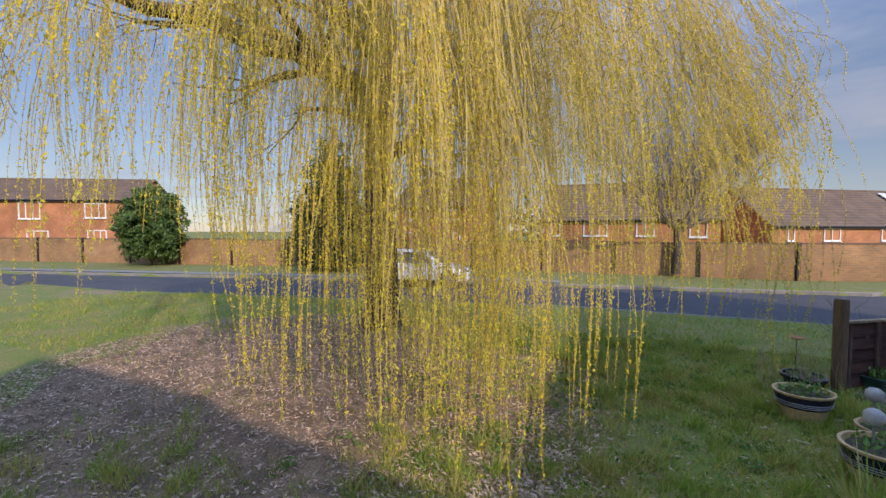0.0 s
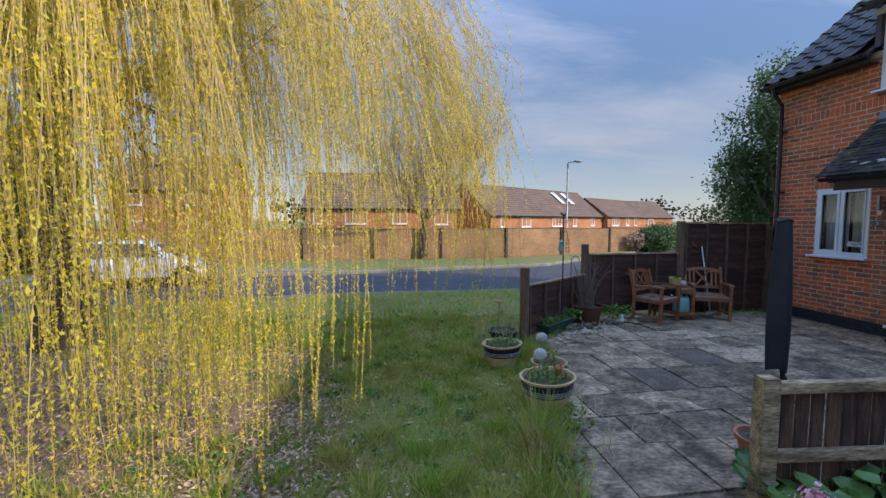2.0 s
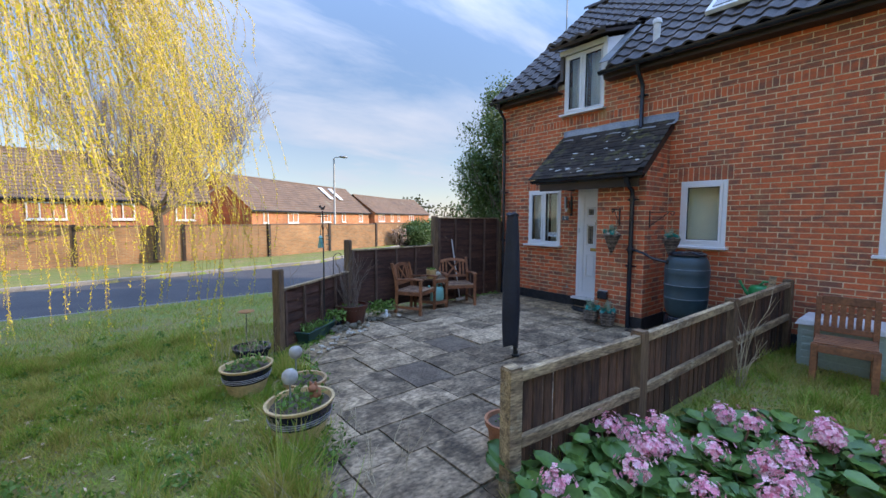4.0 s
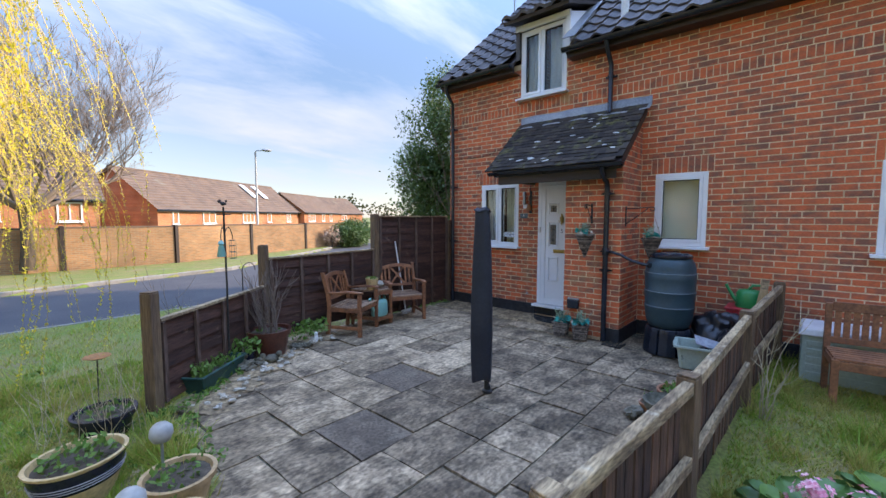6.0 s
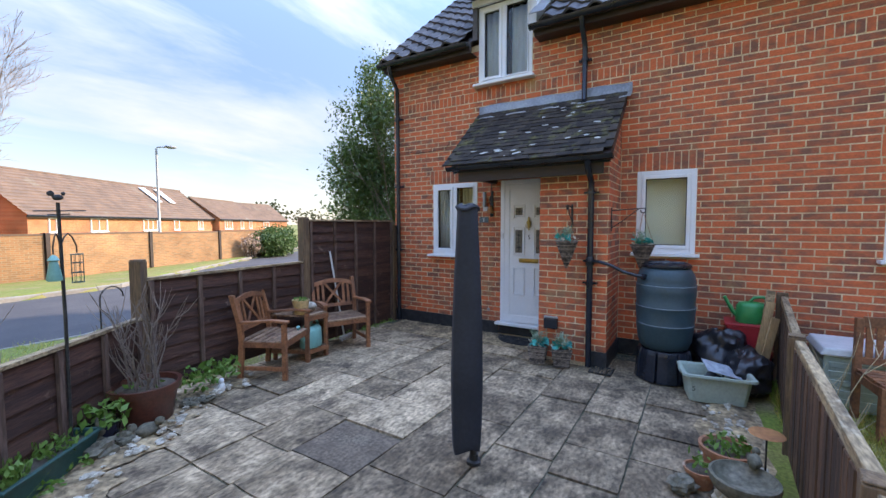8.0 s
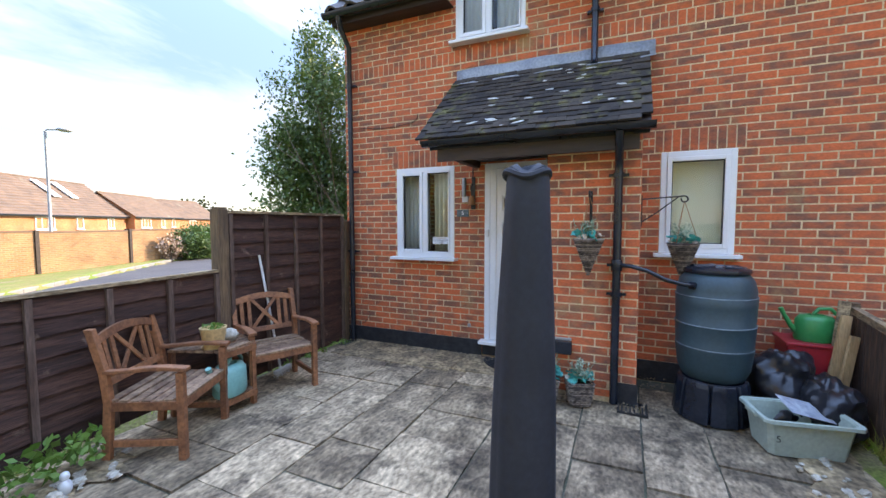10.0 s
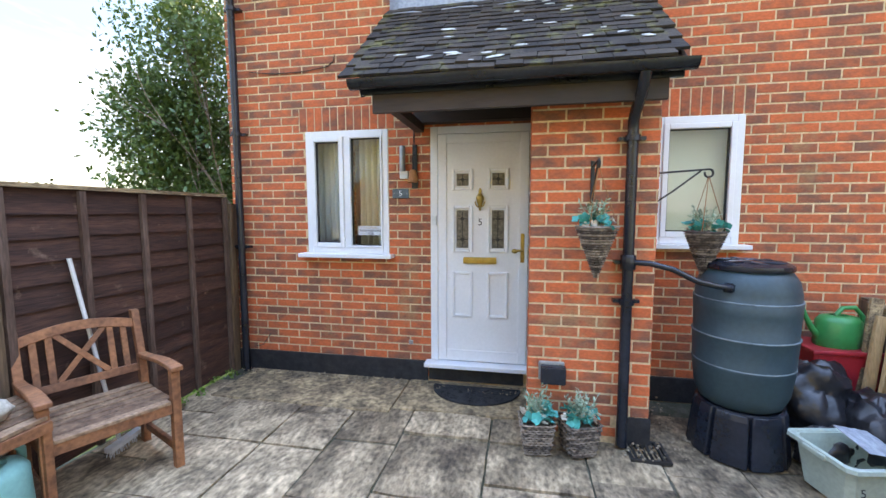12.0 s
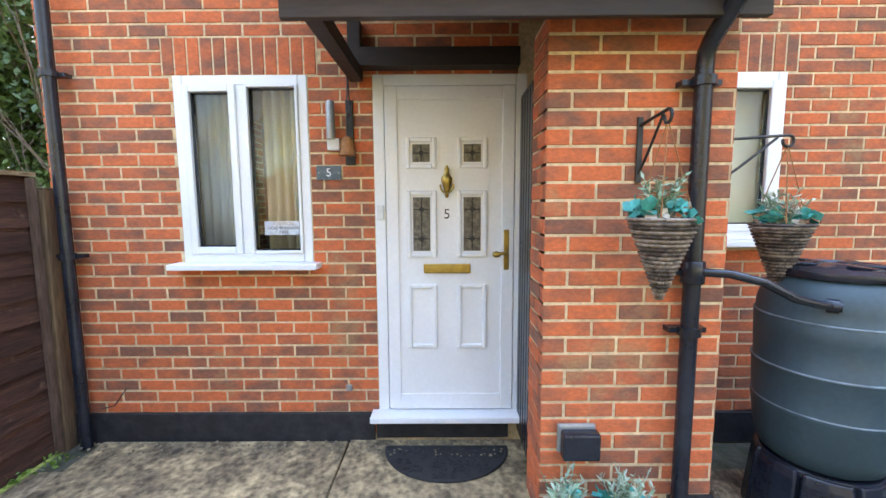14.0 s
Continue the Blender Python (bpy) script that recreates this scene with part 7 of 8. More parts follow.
# ---- trees ----
def fast_mesh(name, verts, faces_per, mat, parent=None, label="", kind="", smooth=False):
    """A mesh from an array of loose polygons with faces_per corners each."""
    n = len(verts)
    me = bpy.data.meshes.new(name)
    me.vertices.add(n)
    me.vertices.foreach_set("co", verts.astype(np.float32).ravel())
    me.loops.add(n)
    me.loops.foreach_set("vertex_index", np.arange(n, dtype=np.int32))
    f = n // faces_per
    me.polygons.add(f)
    me.polygons.foreach_set("loop_start", np.arange(0, n, faces_per, dtype=np.int32))
    me.materials.append(mat)
    me.update(calc_edges=True)
    ob = new(name, me)
    if parent is not None:
        ob.parent = parent
    return tagged(ob, label=label, kind=kind)


def leaf_quads(rs, centres, size, up=0.0, slim=0.45):
    """Pointed leaves at the centres, turned at random."""
    n = len(centres)
    d = rs.normal(size=(n, 3))
    d[:, 2] += up
    d /= np.linalg.norm(d, axis=1, keepdims=True)
    e = rs.normal(size=(n, 3))
    s = np.cross(d, e)
    s /= np.linalg.norm(s, axis=1, keepdims=True) + 1e-9
    L = size * rs.uniform(0.6, 1.4, (n, 1))
    out = np.stack([centres - d * L * 0.5, centres + s * L * slim * 0.5, centres + d * L * 0.5, centres - s * L * slim * 0.5], axis=1)
    return out.reshape(-1, 3)


def branch(sh, rng, p, d, length, r, level, tips, spread=0.5, rise=0.15, seg=6, min_r=0.006, kids=4, droop=0.0):
    """A forked limb; collects the places along its outer twigs."""
    pts, rs = [Vector(p)], [r]
    d = Vector(d).normalized()
    for i in range(seg):
        d = (d + Vector((rng.gauss(0, 0.13), rng.gauss(0, 0.13), rng.gauss(rise * 0.3, 0.08) - droop * i / seg))).normalized()
        pts.append(pts[-1] + d * length / seg)
        rs.append(max(min_r * 0.5, r * (1 - 0.62 * (i + 1) / seg)))
    sh.tube(pts, rs, 8 if r > 0.05 else 5 if r > 0.015 else 3)
    if level == 0:
        tips.extend(pts[1:])
        return
    for k in range(kids):
        i = rng.randrange(max(1, seg // 3), seg + 1) if k else seg
        e = (d + Vector((rng.gauss(0, spread), rng.gauss(0, spread), rng.gauss(rise, spread * 0.6)))).normalized()
        branch(sh, rng, pts[i], e, length * rng.uniform(0.5, 0.72), rs[i] * 0.72, level - 1, tips, spread, rise, max(4, seg - 1), min_r, kids, droop)


def willow():
    rng = random.Random(8)
    rs = np.random.RandomState(8)
    base = Vector((-3.95, 6.95, -0.03))
    t = thing("willow_tree", "large weeping willow with yellow hanging shoots and thick bark", "tree", pose(*base))
    tr, limbs = Shape(), Shape()
    pts = [Vector((0, 0, -0.1)), Vector((0.03, 0.02, 0.5)), Vector((0.08, 0.0, 1.5)), Vector((0.05, -0.05, 2.8)), Vector((0.10, -0.05, 4.2)), Vector((0.12, -0.08, 5.6)), Vector((0.1, -0.1, 7.2))]
    rings = []
    for i, (p, r) in enumerate(zip(pts, (0.40, 0.30, 0.26, 0.25, 0.22, 0.17, 0.09))):
        rings.append([p + Vector((r * (1 + 0.12 * math.sin(3 * a + i) + 0.06 * math.sin(7 * a)) * math.cos(a), r * (1 + 0.12 * math.sin(3 * a + i)) * math.sin(a), 0)) for a in (2 * math.pi * j / 18 for j in range(18))])
    tr.ring_sweep(rings)
    part("trunk", tr, BARK, t, "thick furrowed trunk", smooth=True)
    tips = []
    heads = 15
    for i in range(heads):
        a = 2 * math.pi * i / heads + rng.uniform(-0.2, 0.2)
        z = rng.uniform(2.9, 6.6)
        p = pts[2] + (pts[6] - pts[2]) * ((z - 1.5) / 5.7)
        reach = 3.6 - 0.25 * max(0, z - 4.5)
        branch(limbs, rng, p, (math.cos(a), math.sin(a), 0.42), reach * rng.uniform(0.85, 1.1), 0.11 if z < 5 else 0.075, 2, tips, 0.45, 0.10, 7, 0.006, 4, 0.10)
    limbs.tube([(0.05, 0, 3.9), (-0.35, -0.6, 4.45), (-0.75, -1.3, 4.75), (-1.1, -1.8, 4.70), (-1.5, -2.4, 4.98), (-1.9, -2.9, 4.92), (-2.3, -3.6, 5.10), (-2.7, -4.4, 5.05)], [0.17, 0.15, 0.14, 0.12, 0.11, 0.10, 0.08, 0.05], 10)
    branch(limbs, rng, (-1.1, -1.7, 4.95), (-0.9, -0.4, 0.1), 2.4, 0.06, 2, tips, 0.45, 0.05, 6, 0.006, 4, 0.1)
    branch(limbs, rng, (-1.9, -2.9, 5.15), (0.3, -1.0, -0.1), 2.0, 0.05, 2, tips, 0.45, 0.0, 6, 0.006, 4, 0.15)
    part("limb", limbs, BARK, t, "spreading dark limbs", smooth=True, kind="stuff")
    # hanging shoots: bundles from the crown's dome, each a long falling curve
    n = 12
    cols, lens = [], []
    toward = math.radians(-59)
    sprays = []
    while len(sprays) < 130:
        a = rng.gauss(math.radians(-24), 0.90) if rng.random() < 0.66 else rng.uniform(-math.pi, math.pi)
        if math.radians(-190) < a < math.radians(-95) and rng.random() < 0.55:
            continue
        rim = 5.2 + 0.45 * math.sin(2.0 * a + 0.6) + 0.25 * math.sin(5 * a)
        sprays.append((a, rim * math.sqrt(rng.uniform(0.05, 1.0)), rng.uniform(0.45, 1.0), 0.10 + abs(rng.gauss(0, 0.45)) + (rng.uniform(0.7, 3.4) if rng.random() < 0.72 else 0.0)))
    for i in range(16):
        sprays.append((math.radians(rng.uniform(-60, -42)), rng.uniform(3.5, 4.7), rng.uniform(0.5, 1.0), rng.uniform(0.04, 0.4)))
    for i in range(245):
        a, r, lift, floor = rng.choice(sprays)
        a += rng.gauss(0, 0.34) / max(1.0, r)
        r = max(0.3, r + rng.gauss(0, 0.36))
        front = math.cos(a - toward)
        z0 = 3.0 + 4.6 * max(0.0, 1 - (r / 5.9) ** 2) * lift * rng.uniform(0.75, 1.1) + rng.gauss(0, 0.25)
        floor += abs(rng.gauss(0, 0.25)) + (0.0 if front > 0.1 else 0.8) + 1.2 * max(0.0, math.cos(a - math.radians(-150)))
        c = Vector((r * math.cos(a), r * math.sin(a), z0))
        out = Vector((math.cos(a), math.sin(a), 0))
        side = Vector((-out.y, out.x, 0))
        sway = out * rng.uniform(0.0, 0.5) + side * rng.gauss(0, 0.38)
        tight = rng.choice((0.03, 0.05, 0.09))
        wav0, turns0, amp0 = rng.uniform(0, 6), rng.uniform(3.0, 7.0), rng.uniform(0.04, 0.13)
        for k in range(rng.randrange(7, 23)):
            p0 = c + Vector((rng.gauss(0, tight), rng.gauss(0, tight), rng.gauss(0, 0.28)))
            length = min(6.2, max(0.7, (p0.z - floor) * (1 - 0.55 * rng.random() ** 2)))
            drift = sway + Vector((0.15, 0.06, 0)) * rng.uniform(0.0, 1.0) + out * rng.uniform(0.05, 0.35) + Vector((rng.gauss(0, 0.14), rng.gauss(0, 0.14), 0))
            wav, turns, amp = wav0 + rng.gauss(0, 0.45), turns0 + rng.gauss(0, 0.6), amp0 * rng.uniform(0.6, 1.3)
            arch = rng.uniform(0.05, 0.40)
            col = []
            for j in range(n + 1):
                s = j / n
                bend = 1 - (1 - s) ** 2.4
                col.append((p0.x + drift.x * bend + amp * math.sin(wav + turns * s) * s, p0.y + drift.y * bend + amp * math.cos(wav * 1.3 + turns * 0.9 * s) * s, p0.z + arch * math.sin(min(1.0, s * 4) * math.pi) - length * s))
            cols.append(col)
            lens.append(length)
    cols, lens = np.array(cols), np.array(lens)
    m = len(cols)
    rad = rs.uniform(0.0021, 0.0040, m)[:, None] * (1.15 - 0.75 * np.arange(n + 1) / n)[None, :]
    faces = []
    for j in range(3):
        c0, c1 = 2.094 * j, 2.094 * (j + 1)
        e0 = np.stack([np.cos(c0) * rad, np.sin(c0) * rad, 0 * rad], -1)
        e1 = np.stack([np.cos(c1) * rad, np.sin(c1) * rad, 0 * rad], -1)
        v0, v1 = cols + e0, cols + e1
        faces.append(np.stack([v0[:, :-1], v1[:, :-1], v1[:, 1:], v0[:, 1:]], axis=2).reshape(-1, 3))
    tube_v = np.concatenate(faces)
    per = np.maximum(4, (lens / 0.017).astype(int))
    owner = np.repeat(np.arange(m), per)
    s = rs.uniform(0.08, 0.999, len(owner)) * n
    i0 = s.astype(int)
    f = (s - i0)[:, None]
    leaf_c = cols[owner, i0] * (1 - f) + cols[owner, i0 + 1] * f + rs.normal(size=(len(owner), 3)) * 0.006
    part_twigs = fast_mesh("hanging_shoot", tube_v, 4, TWIG, t, "yellow hanging shoots", "stuff")
    fast_mesh("bud_foliage", leaf_quads(rs, leaf_c, 0.022, up=-1.5, slim=0.40), 4, CATKIN, t, "yellow-green opening buds", "stuff")


willow()


def bare_tree():
    rng = random.Random(4)
    t = thing("bare_tree", "leafless tree with a fine rounded twig crown behind the garden wall", "tree", pose(2.6, 23.6, -0.25))
    part("trunk", Shape().tube([(0, 0, 0), (0.05, 0, 1.2), (0.0, 0.05, 2.4)], [0.24, 0.19, 0.17], 12), BARK, t, smooth=True)
    sh, tips = Shape(), []
    for i in range(13):
        a = 2 * math.pi * i / 13 + rng.uniform(-0.3, 0.3)
        branch(sh, rng, (0, 0.03, rng.uniform(1.9, 2.4)), (math.cos(a) * 0.75, math.sin(a) * 0.75, rng.uniform(0.35, 1.1)), 3.5, 0.085, 4, tips, 0.46, 0.14, 6, 0.009, 5)
    part("twig_crown", sh, BARE, t, "fine grey-brown twigs", kind="stuff")


bare_tree()


def leaf_tree(name, label, at, blobs, leaf, count, mat, trunk_h, trunk_r, seed, twigs=0, slim=0.5):
    """A tree or shrub whose crown is many leaves gathered about limbs, thick and thin by turns."""
    rng, rs = random.Random(seed), np.random.RandomState(seed)
    t = thing(name, label, "tree", pose(*at))
    limbs = Shape()
    limbs.tube([(0, 0, 0), (0.05, 0.02, trunk_h * 0.5), (0, 0.05, trunk_h)], [trunk_r, trunk_r * 0.8, trunk_r * 0.5], 10)
    cs = []
    vol = sum(b[3] * b[4] * b[5] for b in blobs)
    for bx, by, bz, sx, sy, sz in blobs:
        n = int(count * sx * sy * sz / vol)
        clumps = max(6, n // 40)
        limbs.tube([(0, 0, min(trunk_h, bz) * 0.6), (bx * 0.5, by * 0.5, bz * 0.8), (bx, by, bz)], [trunk_r * 0.5, trunk_r * 0.35, trunk_r * 0.15], 6)
        for k in range(clumps):
            d = rs.normal(size=3)
            d /= np.linalg.norm(d)
            q = np.array((bx, by, bz)) + d * np.array((sx, sy, sz)) * rs.uniform(0.45, 1.08)
            cs.append(q + rs.normal(size=(n // clumps, 3)) * np.array((0.15, 0.15, 0.13)) * min(1.0, (sx + sz) * 0.5))
    part("trunk", limbs, BARK, t, smooth=True)
    fast_mesh("crown", leaf_quads(rs, np.concatenate(cs), leaf, up=0.3, slim=slim), 4, mat, t, "dense evergreen leaves", "stuff")
    if twigs:
        part("bare_stem", stalks(twigs, (-0.5, -1.6, 0.5), 0.75, 4.0, 0.012, rng, 0.16, 7, 4), BARE, t, "bare straggling stems")
    return t


leaf_tree("evergreen_tree", "tall glossy evergreen tree behind the tall fence", (10.5, 10.3, -0.1), [(0, 0, 2.2, 1.2, 1.2, 1.5), (-0.1, 0.1, 3.8, 1.05, 1.05, 1.3), (0.1, 0, 5.2, 0.75, 0.75, 1.1), (-0.4, 0.3, 2.8, 0.8, 0.8, 1.1), (0, -0.6, 1.6, 0.9, 0.8, 1.2)], 0.085, 36000, EVERGREEN, 4.5, 0.14, 2, twigs=20)
leaf_tree("conifer", "tall brown-green conifer beside the far pavement", (-14.6, 18.6, -0.30), [(0, 0, 1.6, 2.2, 2.2, 1.6), (0, 0, 3.2, 1.9, 1.9, 1.6), (0.1, 0, 4.8, 1.4, 1.4, 1.4), (0, 0, 6.2, 0.75, 0.75, 1.2)], 0.20, 42000, CONIFER, 6.0, 0.16, 3, slim=0.3)
leaf_tree("round_shrub", "rounded dark evergreen shrub beside the road bend", (-27.6, 16.9, -0.30), [(0, 0, 2.4, 1.8, 1.8, 2.2), (0.3, 0, 3.7, 1.2, 1.2, 1.3)], 0.22, 26000, EVERGREEN, 3.0, 0.15, 5)
leaf_tree("hedge_shrub", "dark evergreen shrub at the end of the garden wall", (18.6, 26.1, -0.35), [(0, 0, 0.8, 1.2, 1.0, 0.9), (1.2, 0.9, 0.9, 1.1, 1.0, 0.9)], 0.13, 16000, EVERGREEN, 1.0, 0.08, 6)
leaf_tree("hedge_shrub", "dry brown shrub beside the garden wall", (17.0, 25.9, -0.35), [(0, 0, 0.7, 0.7, 0.5, 0.7)], 0.12, 900, LITTER, 0.7, 0.05, 7)
for i, (x, y, s, hh) in enumerate(((62, 118, 9, 7), (85, 120, 10, 10), (48, 110, 8, 6), (105, 128, 12, 8), (30, 100, 7, 6), (-20, 95, 9, 7), (-60, 80, 9, 8), (-38, 85, 9, 7), (125, 95, 12, 8), (5, 105, 9, 7))):
    leaf_tree("distant_tree", "distant tree on the skyline beyond the houses", (x, y, -0.4), [(0, 0, hh * 0.6, s * 0.55, s * 0.55, hh * 0.42), (s * 0.3, 0, hh * 0.45, s * 0.4, s * 0.4, hh * 0.35)], 0.45, 4000, CONIFER, hh * 0.6, 0.3, 20 + i)


# ---- grass, fallen leaves, weeds ----
def grass():
    rs = np.random.RandomState(12)
    n = 420000
    u = rs.random(n)
    x = np.where(u < 0.72, rs.uniform(-4.5, 3.4, n), rs.uniform(-13, 6.0, n))
    y = np.where(u < 0.72, rs.uniform(1.4, 8.0, n), rs.uniform(3.5, 12.2, n))
    side = rs.random(n) < 0.14
    x = np.where(side, rs.uniform(2.6, 7.85, n), x)
    y = np.where(side, rs.uniform(0.2, 2.6, n), y)
    on_patio = (y > 2.8) & (y < 7.72) & (x > np.minimum(1.72 + (y - 3.2) * 0.36, 2.48) + rs.normal(size=n) * 0.06) & ~((x < 2.4 + (y - 6.3) * 1.316) & (y > 6.3))
    behind = (y > 6.45 + (x - 2.48) * 0.76) & (x > 2.45) & (x < 4.0) | (y > 7.75) & (x >= 3.98)
    keep = (~on_patio | behind) & (x < 8.0)
    # thin under the willow, where the leaves lie
    d = np.hypot(x + 3.7, y - 4.6)
    patch = np.array([noise.noise(Vector((a * 0.8, b * 0.8, 3.0))) for a, b in zip(x, y)])
    keep &= (rs.random(n) < np.clip((d - 1.9) / 1.6 + patch * 0.9, 0.05, 1.0)) & (rs.random(n) < np.clip(0.9 + patch * 1.2, 0.25, 1.0))
    x, y, patch = x[keep], y[keep], patch[keep]
    z = np.array([ground_height(a, b) for a, b in zip(x, y)]) - 0.005
    n = len(x)
    h = rs.uniform(0.03, 0.095, n) * (1 + 0.6 * np.clip(patch, 0, 1)) * np.where(rs.random(n) < 0.03, 1.8, 1.0)
    tuft = np.array([noise.noise(Vector((p * 4.5, q * 4.5, 9.0))) for p, q in zip(x, y)])
    h = h * (0.50 + 3.0 * np.clip(tuft, 0, 0.7))
    edge = np.abs(x - (1.72 + (y - 3.2) * 0.36)) < 0.35
    h = np.where(edge & (y > 3.0) & (y < 6.6), h * 1.9, h)
    a = rs.uniform(0, 6.283, n)
    w = rs.uniform(0.0035, 0.0075, n)
    lx, ly = rs.normal(size=n) * 0.5 * h, rs.normal(size=n) * 0.5 * h
    p0 = np.stack([x - w * np.cos(a), y - w * np.sin(a), z], 1)
    p1 = np.stack([x + w * np.cos(a), y + w * np.sin(a), z], 1)
    p2 = np.stack([x + lx, y + ly, z + h], 1)
    v = np.stack([p0, p1, p2], 1).reshape(-1, 3)
    tagged(fast_mesh("grass", v, 3, BLADE), "short rough green lawn grass", "grass", kind="stuff")


grass()


def litter():
    rs = np.random.RandomState(13)
    n = 62000
    r = 3.9 * np.sqrt(rs.random(n))
    a = rs.uniform(0, 6.283, n)
    x, y = -3.6 + r * np.cos(a) * 0.95, 4.6 + r * np.sin(a) * 0.90
    m = 4200
    x = np.concatenate([x, rs.normal(size=m) * 0.30 - 0.30])
    y = np.concatenate([y, rs.normal(size=m) * 0.55 + 3.3])
    m2 = 2200
    x = np.concatenate([x, rs.uniform(-1.5, 1.9, m2)])
    y = np.concatenate([y, rs.uniform(1.6, 6.0, m2)])
    z = np.array([ground_height(p, q) for p, q in zip(x, y)]) + rs.uniform(0.004, 0.03, len(x))
    v = leaf_quads(rs, np.stack([x, y, z], 1), 0.055, slim=0.28).reshape(-1, 4, 3)
    zc = z[:, None]
    v[:, :, 2] = zc + (v[:, :, 2] - zc) * 0.35
    tagged(fast_mesh("fallen_leaves", v.reshape(-1, 3), 4, LITTER), "dry pinkish-brown fallen willow leaves on bare soil", "leaves", kind="stuff")


litter()
bed = Shape()
for j in range(25):
    f = j / 24
    bed.v += [(-3.7 + 3.2 * f * (1 + 0.14 * math.sin(3 * q) + 0.07 * math.sin(7 * q + 1)) * math.cos(q), 4.6 + 3.1 * f * (1 + 0.14 * math.sin(3 * q) + 0.07 * math.sin(7 * q + 1)) * math.sin(q), 0.0) for q in (2 * math.pi * i / 60 for i in range(60))]
bed.v = [(x, y, ground_height(x, y) + 0.012) for x, y, z in bed.v]
bed.f = [(j * 60 + i, j * 60 + (i + 1) % 60, (j + 1) * 60 + (i + 1) % 60, (j + 1) * 60 + i) for j in range(24) for i in range(60)]
bed.f = [tuple(reversed(q)) for q in bed.f]
tagged(part("leaf_bed", bed, LEAF_BED, smooth=True), "bare leaf-strewn soil under the willow", "ground", kind="structure")
rw = random.Random(90)
weeds = Shape()
for i in range(38):
    yy = rw.uniform(3.2, 6.3)
    leafy(26, (patio_left(yy) + rw.gauss(-0.02, 0.10), yy, 0.0), 0.09, 0.07, 0.045, rw, 0.8, weeds)
for i in range(20):
    t = rw.random()
    leafy(16, (F0[0] + (F1[0] - F0[0]) * t + 0.14, F0[1] + (F1[1] - F0[1]) * t - 0.16, 0), 0.08, 0.08, 0.045, rw, 0.8, weeds)
for i in range(14):
    leafy(12, (rw.uniform(6.6, 7.8), 7.60 + rw.gauss(0, 0.03), 0), 0.05, 0.05, 0.035, rw, 0.8, weeds)
for i in range(330):
    cx, cy = rw.uniform(-2.2, 2.3), rw.uniform(1.5, 8.5)
    if cx < patio_left(max(3.0, cy)) - 0.15 or cy < 2.6:
        leafy(rw.randrange(10, 30), (cx, cy, ground_height(cx, cy)), rw.uniform(0.04, 0.11), 0.06, 0.04, rw, 0.9, weeds)
tagged(part("weeds", weeds, WEED), "small green weeds in the lawn and along the paving", "weeds", kind="stuff")
tagged(part("dry_stems", stalks(46, (1.95, 3.75, 0), 0.55, 0.42, 0.003, rw, 0.55, 5, 2), STRAW), "dry straw-coloured stems at the paving edge", "dead plant", kind="stuff")
tagged(part("dry_stems", stalks(40, (2.05, 6.25, 0), 0.35, 0.75, 0.003, rw, 0.22, 6, 2), STRAW), "dry straw-coloured stems beside the fence post", "dead plant", kind="stuff")
tagged(part("wild_shrub", stalks(18, (2.95, 7.15, -0.02), 0.25, 1.15, 0.005, rw, 0.25, 7, 4), BARE), "thin grey shrub behind the low fence", "shrub")


# ---- brickwork and tiles, piece by piece ----
brick_meshes = {}


def brick_mesh(w, h, d):
    key = (round(w, 3), round(h, 3), round(d, 3))
    if key not in brick_meshes:
        sh = Shape()
        e = 0.003
        rings = [[(x * key[0] / 2, y0, z * key[1] / 2) for x, z in ((-1, -1), (1, -1), (1, 1), (-1, 1))] for y0 in (0.0,)]
        back = [(x * key[0] / 2, key[2], z * key[1] / 2) for x, z in ((-1, -1), (1, -1), (1, 1), (-1, 1))]
        edge = [(x * key[0] / 2, e, z * key[1] / 2) for x, z in ((-1, -1), (1, -1), (1, 1), (-1, 1))]
        front = [(x * (key[0] / 2 - e), 0.0, z * (key[1] / 2 - e)) for x, z in ((-1, -1), (1, -1), (1, 1), (-1, 1))]
        sh.ring_sweep([back, edge, front])
        sh.f = [tuple(reversed(q)) for q in sh.f]
        brick_meshes[key] = sh.mesh("brick", BRICK)
    return brick_meshes[key]


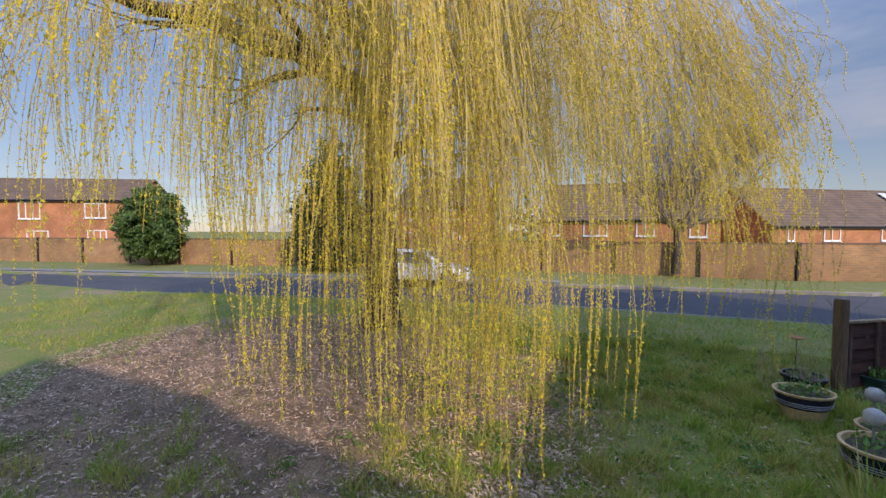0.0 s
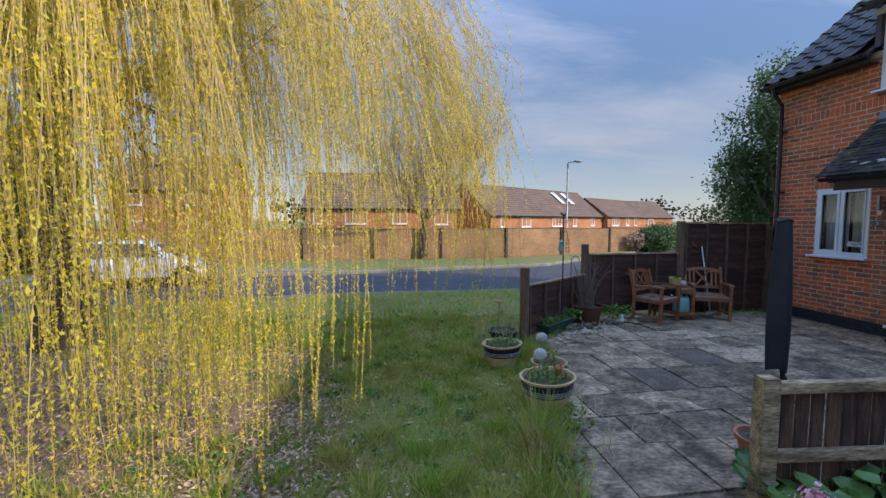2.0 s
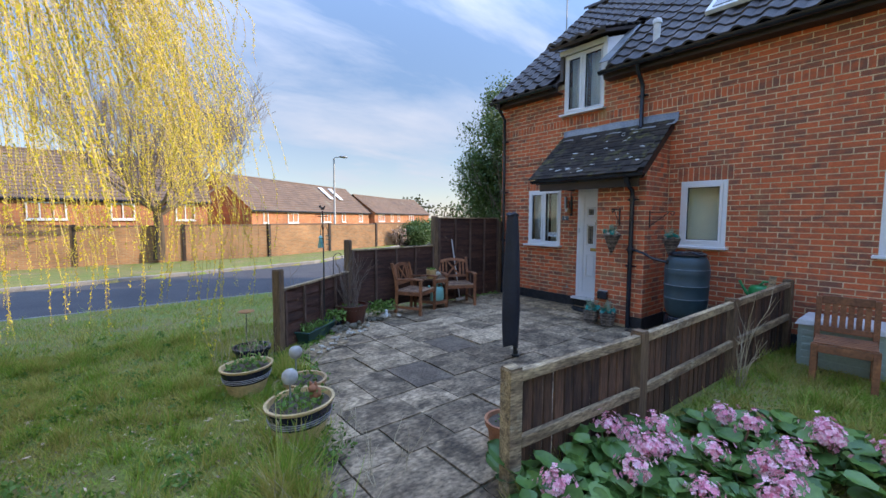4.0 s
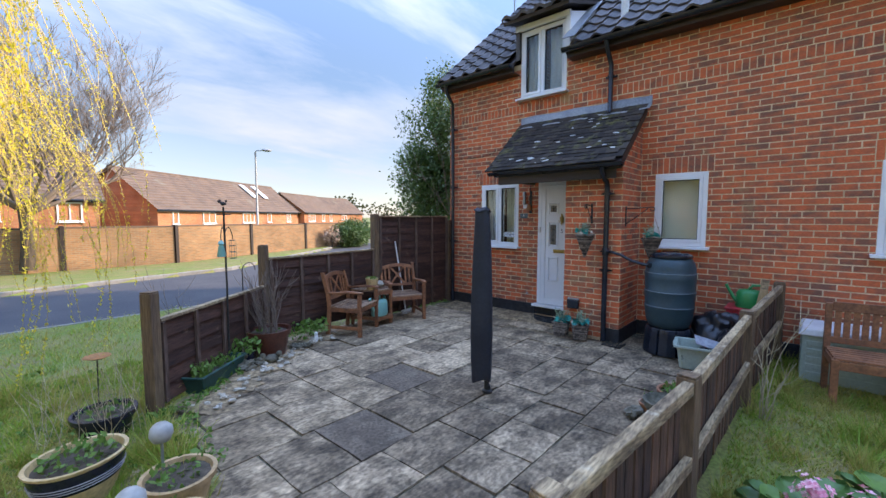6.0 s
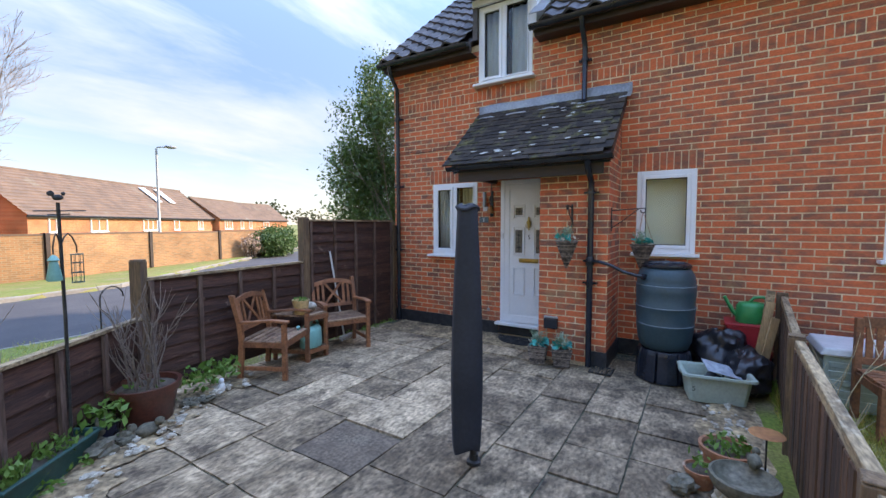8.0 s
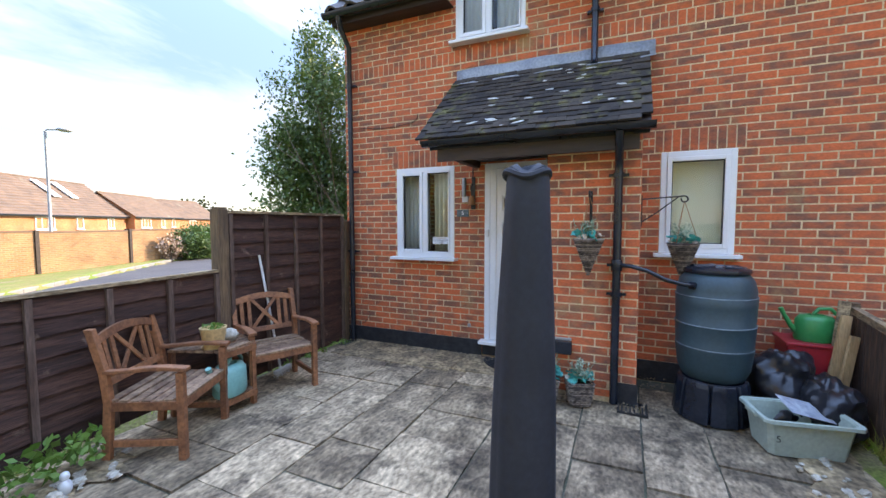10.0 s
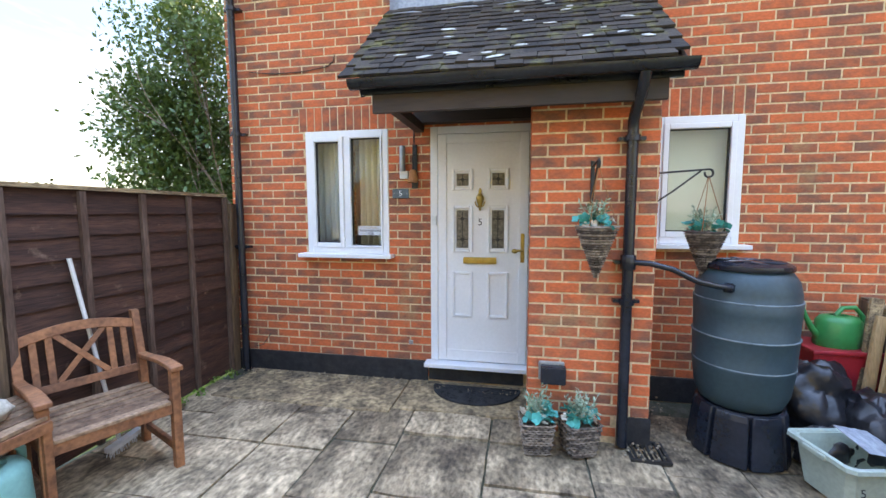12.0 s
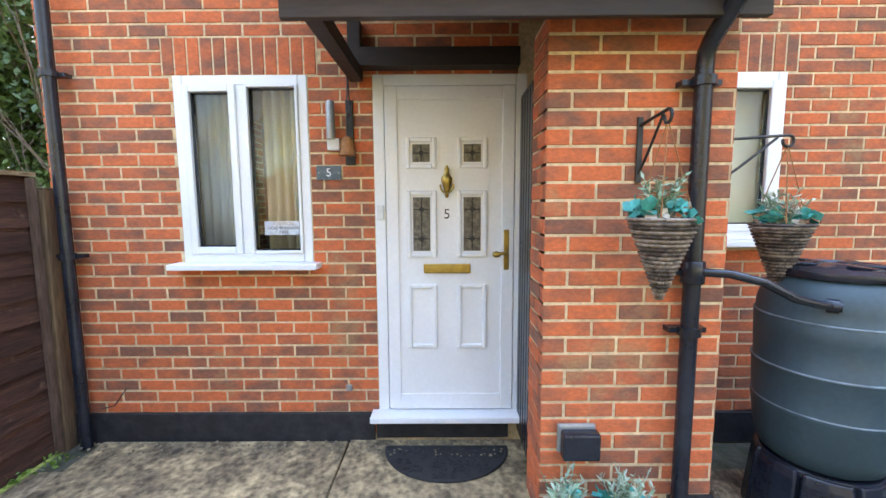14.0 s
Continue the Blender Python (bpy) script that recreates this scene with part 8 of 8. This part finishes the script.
class Bond:
    """Bricks on one upright face: m carries (along, 0, up) into the world, its -y looking outwards."""

    def __init__(self, m, owner, near):
        self.m, self.owner, self.near, self.made, self.rest = m, owner, near, 0, Shape()
        self.rng = random.Random(len(owner.name))

    def lay(self, u0, u1, z0, z1):
        if u1 - u0 < 0.03:
            return
        out = self.rng.uniform(-0.0015, 0.0015)
        me = brick_mesh(u1 - u0, z1 - z0, 0.03)
        m = self.m @ Matrix.Translation(((u0 + u1) / 2, out, (z0 + z1) / 2)) @ Matrix.Rotation(self.rng.uniform(-0.004, 0.004), 4, "Y")
        if self.made < 300 and self.near(u0, z0):
            ob = new("brick", me)
            ob.parent = self.owner
            ob.matrix_basis = m
            self.made += 1
        else:
            k = len(self.rest.v)
            self.rest.v += [tuple(m @ v.co) for v in me.vertices]
            self.rest.f += [tuple(k + i for i in p.vertices) for p in me.polygons]

    def courses(self, u0, u1, z0, count, holes, top=None):
        for c in range(count):
            z = z0 + 0.075 * c
            cuts = sorted((h[0], h[1]) for h in holes if h[2] < z + 0.04 and h[3] > z + 0.03)
            spans, u = [], u0
            for a, b in cuts:
                if a > u:
                    spans.append((u, min(a, u1)))
                u = max(u, b)
            if u < u1:
                spans.append((u, u1))
            for a, b in spans:
                if top:
                    b = min(b, top(z))
                first = math.floor((a - u0) / 0.225) - 1
                k = first
                while u0 + k * 0.225 < b:
                    s = u0 + k * 0.225 + (0.1125 if c % 2 else 0.0)
                    self.lay(max(s, a + 0.004), min(s + 0.213, b - 0.004), z, z + 0.063)
                    k += 1

    def soldiers(self, u0, u1, z0, z1):
        n = round((u1 - u0) / 0.075)
        w = (u1 - u0) / n
        for i in range(n):
            self.lay(u0 + i * w + 0.005, u0 + (i + 1) * w - 0.005, z0 + 0.004, z1 - 0.006)

    def done(self):
        part("brickwork", self.rest, BRICK, self.owner, kind="stuff")


# along the front, u runs from the corner towards the garden bench
FRONT_M = Matrix.Translation((FACE, Y_END, 0)) @ Matrix.Rotation(radians(-90), 4, "Z")
front = Bond(FRONT_M, wall_front, lambda u, z: 0.25 < u < 1.99 and 0.18 < z < 2.3)
holes = [(Y_END - b, Y_END - a, c, d) for a, b, c, d in OPEN.values()]
arches = [(Y_END - b - 0.06, Y_END - a + 0.06, 2.29, 2.51) for nm, (a, b, c, d) in OPEN.items() if nm in ("window_1", "window_2", "window_3")]
band = (0.0, Y_END - Y_FAR, 3.49, 3.64)
store_hole = (Y_END - P_Y1 + 0.02, Y_END - P_Y0, 0.0, 2.6)
front.courses(0.0, Y_END - Y_FAR, 0.19, 54, holes + arches + [band, store_hole])
front.courses(0.0, 1.98, 0.04, 2, holes)
for a in arches:
    front.soldiers(*a)
front.soldiers(0.0, Y_END - 6.10, 3.49, 3.635)
front.soldiers(Y_END - 5.20, Y_END - Y_FAR, 3.49, 3.635)
front.soldiers(Y_END - 6.10, Y_END - 5.20, 3.49, 3.66)
front.done()
pier = Bond(Matrix.Translation((P_FRONT, P_Y1, 0)) @ Matrix.Rotation(radians(-90), 4, "Z"), store, lambda u, z: True)
pier.courses(0.0, P_Y1 - P_Y0, 0.04, 31, [(P_Y1 - P_Y0 - 0.2, 1.0, 0.0, 0.18)])
pier.done()
side = Bond(Matrix.Translation((P_FRONT, P_Y0, 0)), store, lambda u, z: False)


side.courses(0.0, FACE - P_FRONT - 0.004, 0.19, 30, [])
for c in range(30, 40):
    z = 0.19 + 0.075 * c
    u = (z - 2.46) * (RX1 - RX0) / (RZ1 - RZ0) - 0.12
    s = max(0.0, u)
    while s < FACE - P_FRONT - 0.03:
        e = min(FACE - P_FRONT - 0.004, (math.floor(s / 0.225) + 1) * 0.225 - (0.1125 if c % 2 else 0) if s > 0.12 else 0.1125)
        if e <= s + 0.02:
            e = s + 0.11
        side.lay(s + 0.004, min(e, FACE - P_FRONT) - 0.004, z, z + 0.065)
        s = e
side.done()
inner = Bond(Matrix.Translation((P_FRONT + 0.27, P_Y1, 0)) @ Matrix.Rotation(radians(180), 4, "Z"), store, lambda u, z: False)
inner.courses(0.0, 0.27, 0.04, 30, [])
inner.done()

tile = Shape().box((0.10, 0, 0.0), (0.20, 0.160, 0.017)).mesh("tile", SLATE_TILE)
rng = random.Random(11)
gauge = plen / 16
for r in range(16):
    for c in range(13):
        y = 5.99 - 0.165 * c - (0.0825 if r % 2 else 0.0)
        if y < 4.02:
            continue
        ob = new("tile", tile)
        ob.parent = porch
        ob.matrix_basis = PM @ pose(r * gauge - 0.035, y, 0.030 + rng.uniform(-0.004, 0.006), rng.uniform(-1.5, 1.5), 5.0, rng.uniform(-1.2, 1.2))
lich = Shape()
for i in range(26):
    r, y = rng.randrange(16), rng.uniform(4.1, 5.9)
    m = PM @ pose(r * gauge + rng.uniform(-0.02, 0.05), y, 0.040, 0, 5.0, rng.uniform(-15, 15))
    lich.blob((0, 0, 0), (rng.uniform(0.008, 0.02), rng.uniform(0.02, 0.06), 0.004), 6, 0.3, i, m)
part("lichen", lich, LICHEN, porch, "pale lichen patches", kind="stuff")
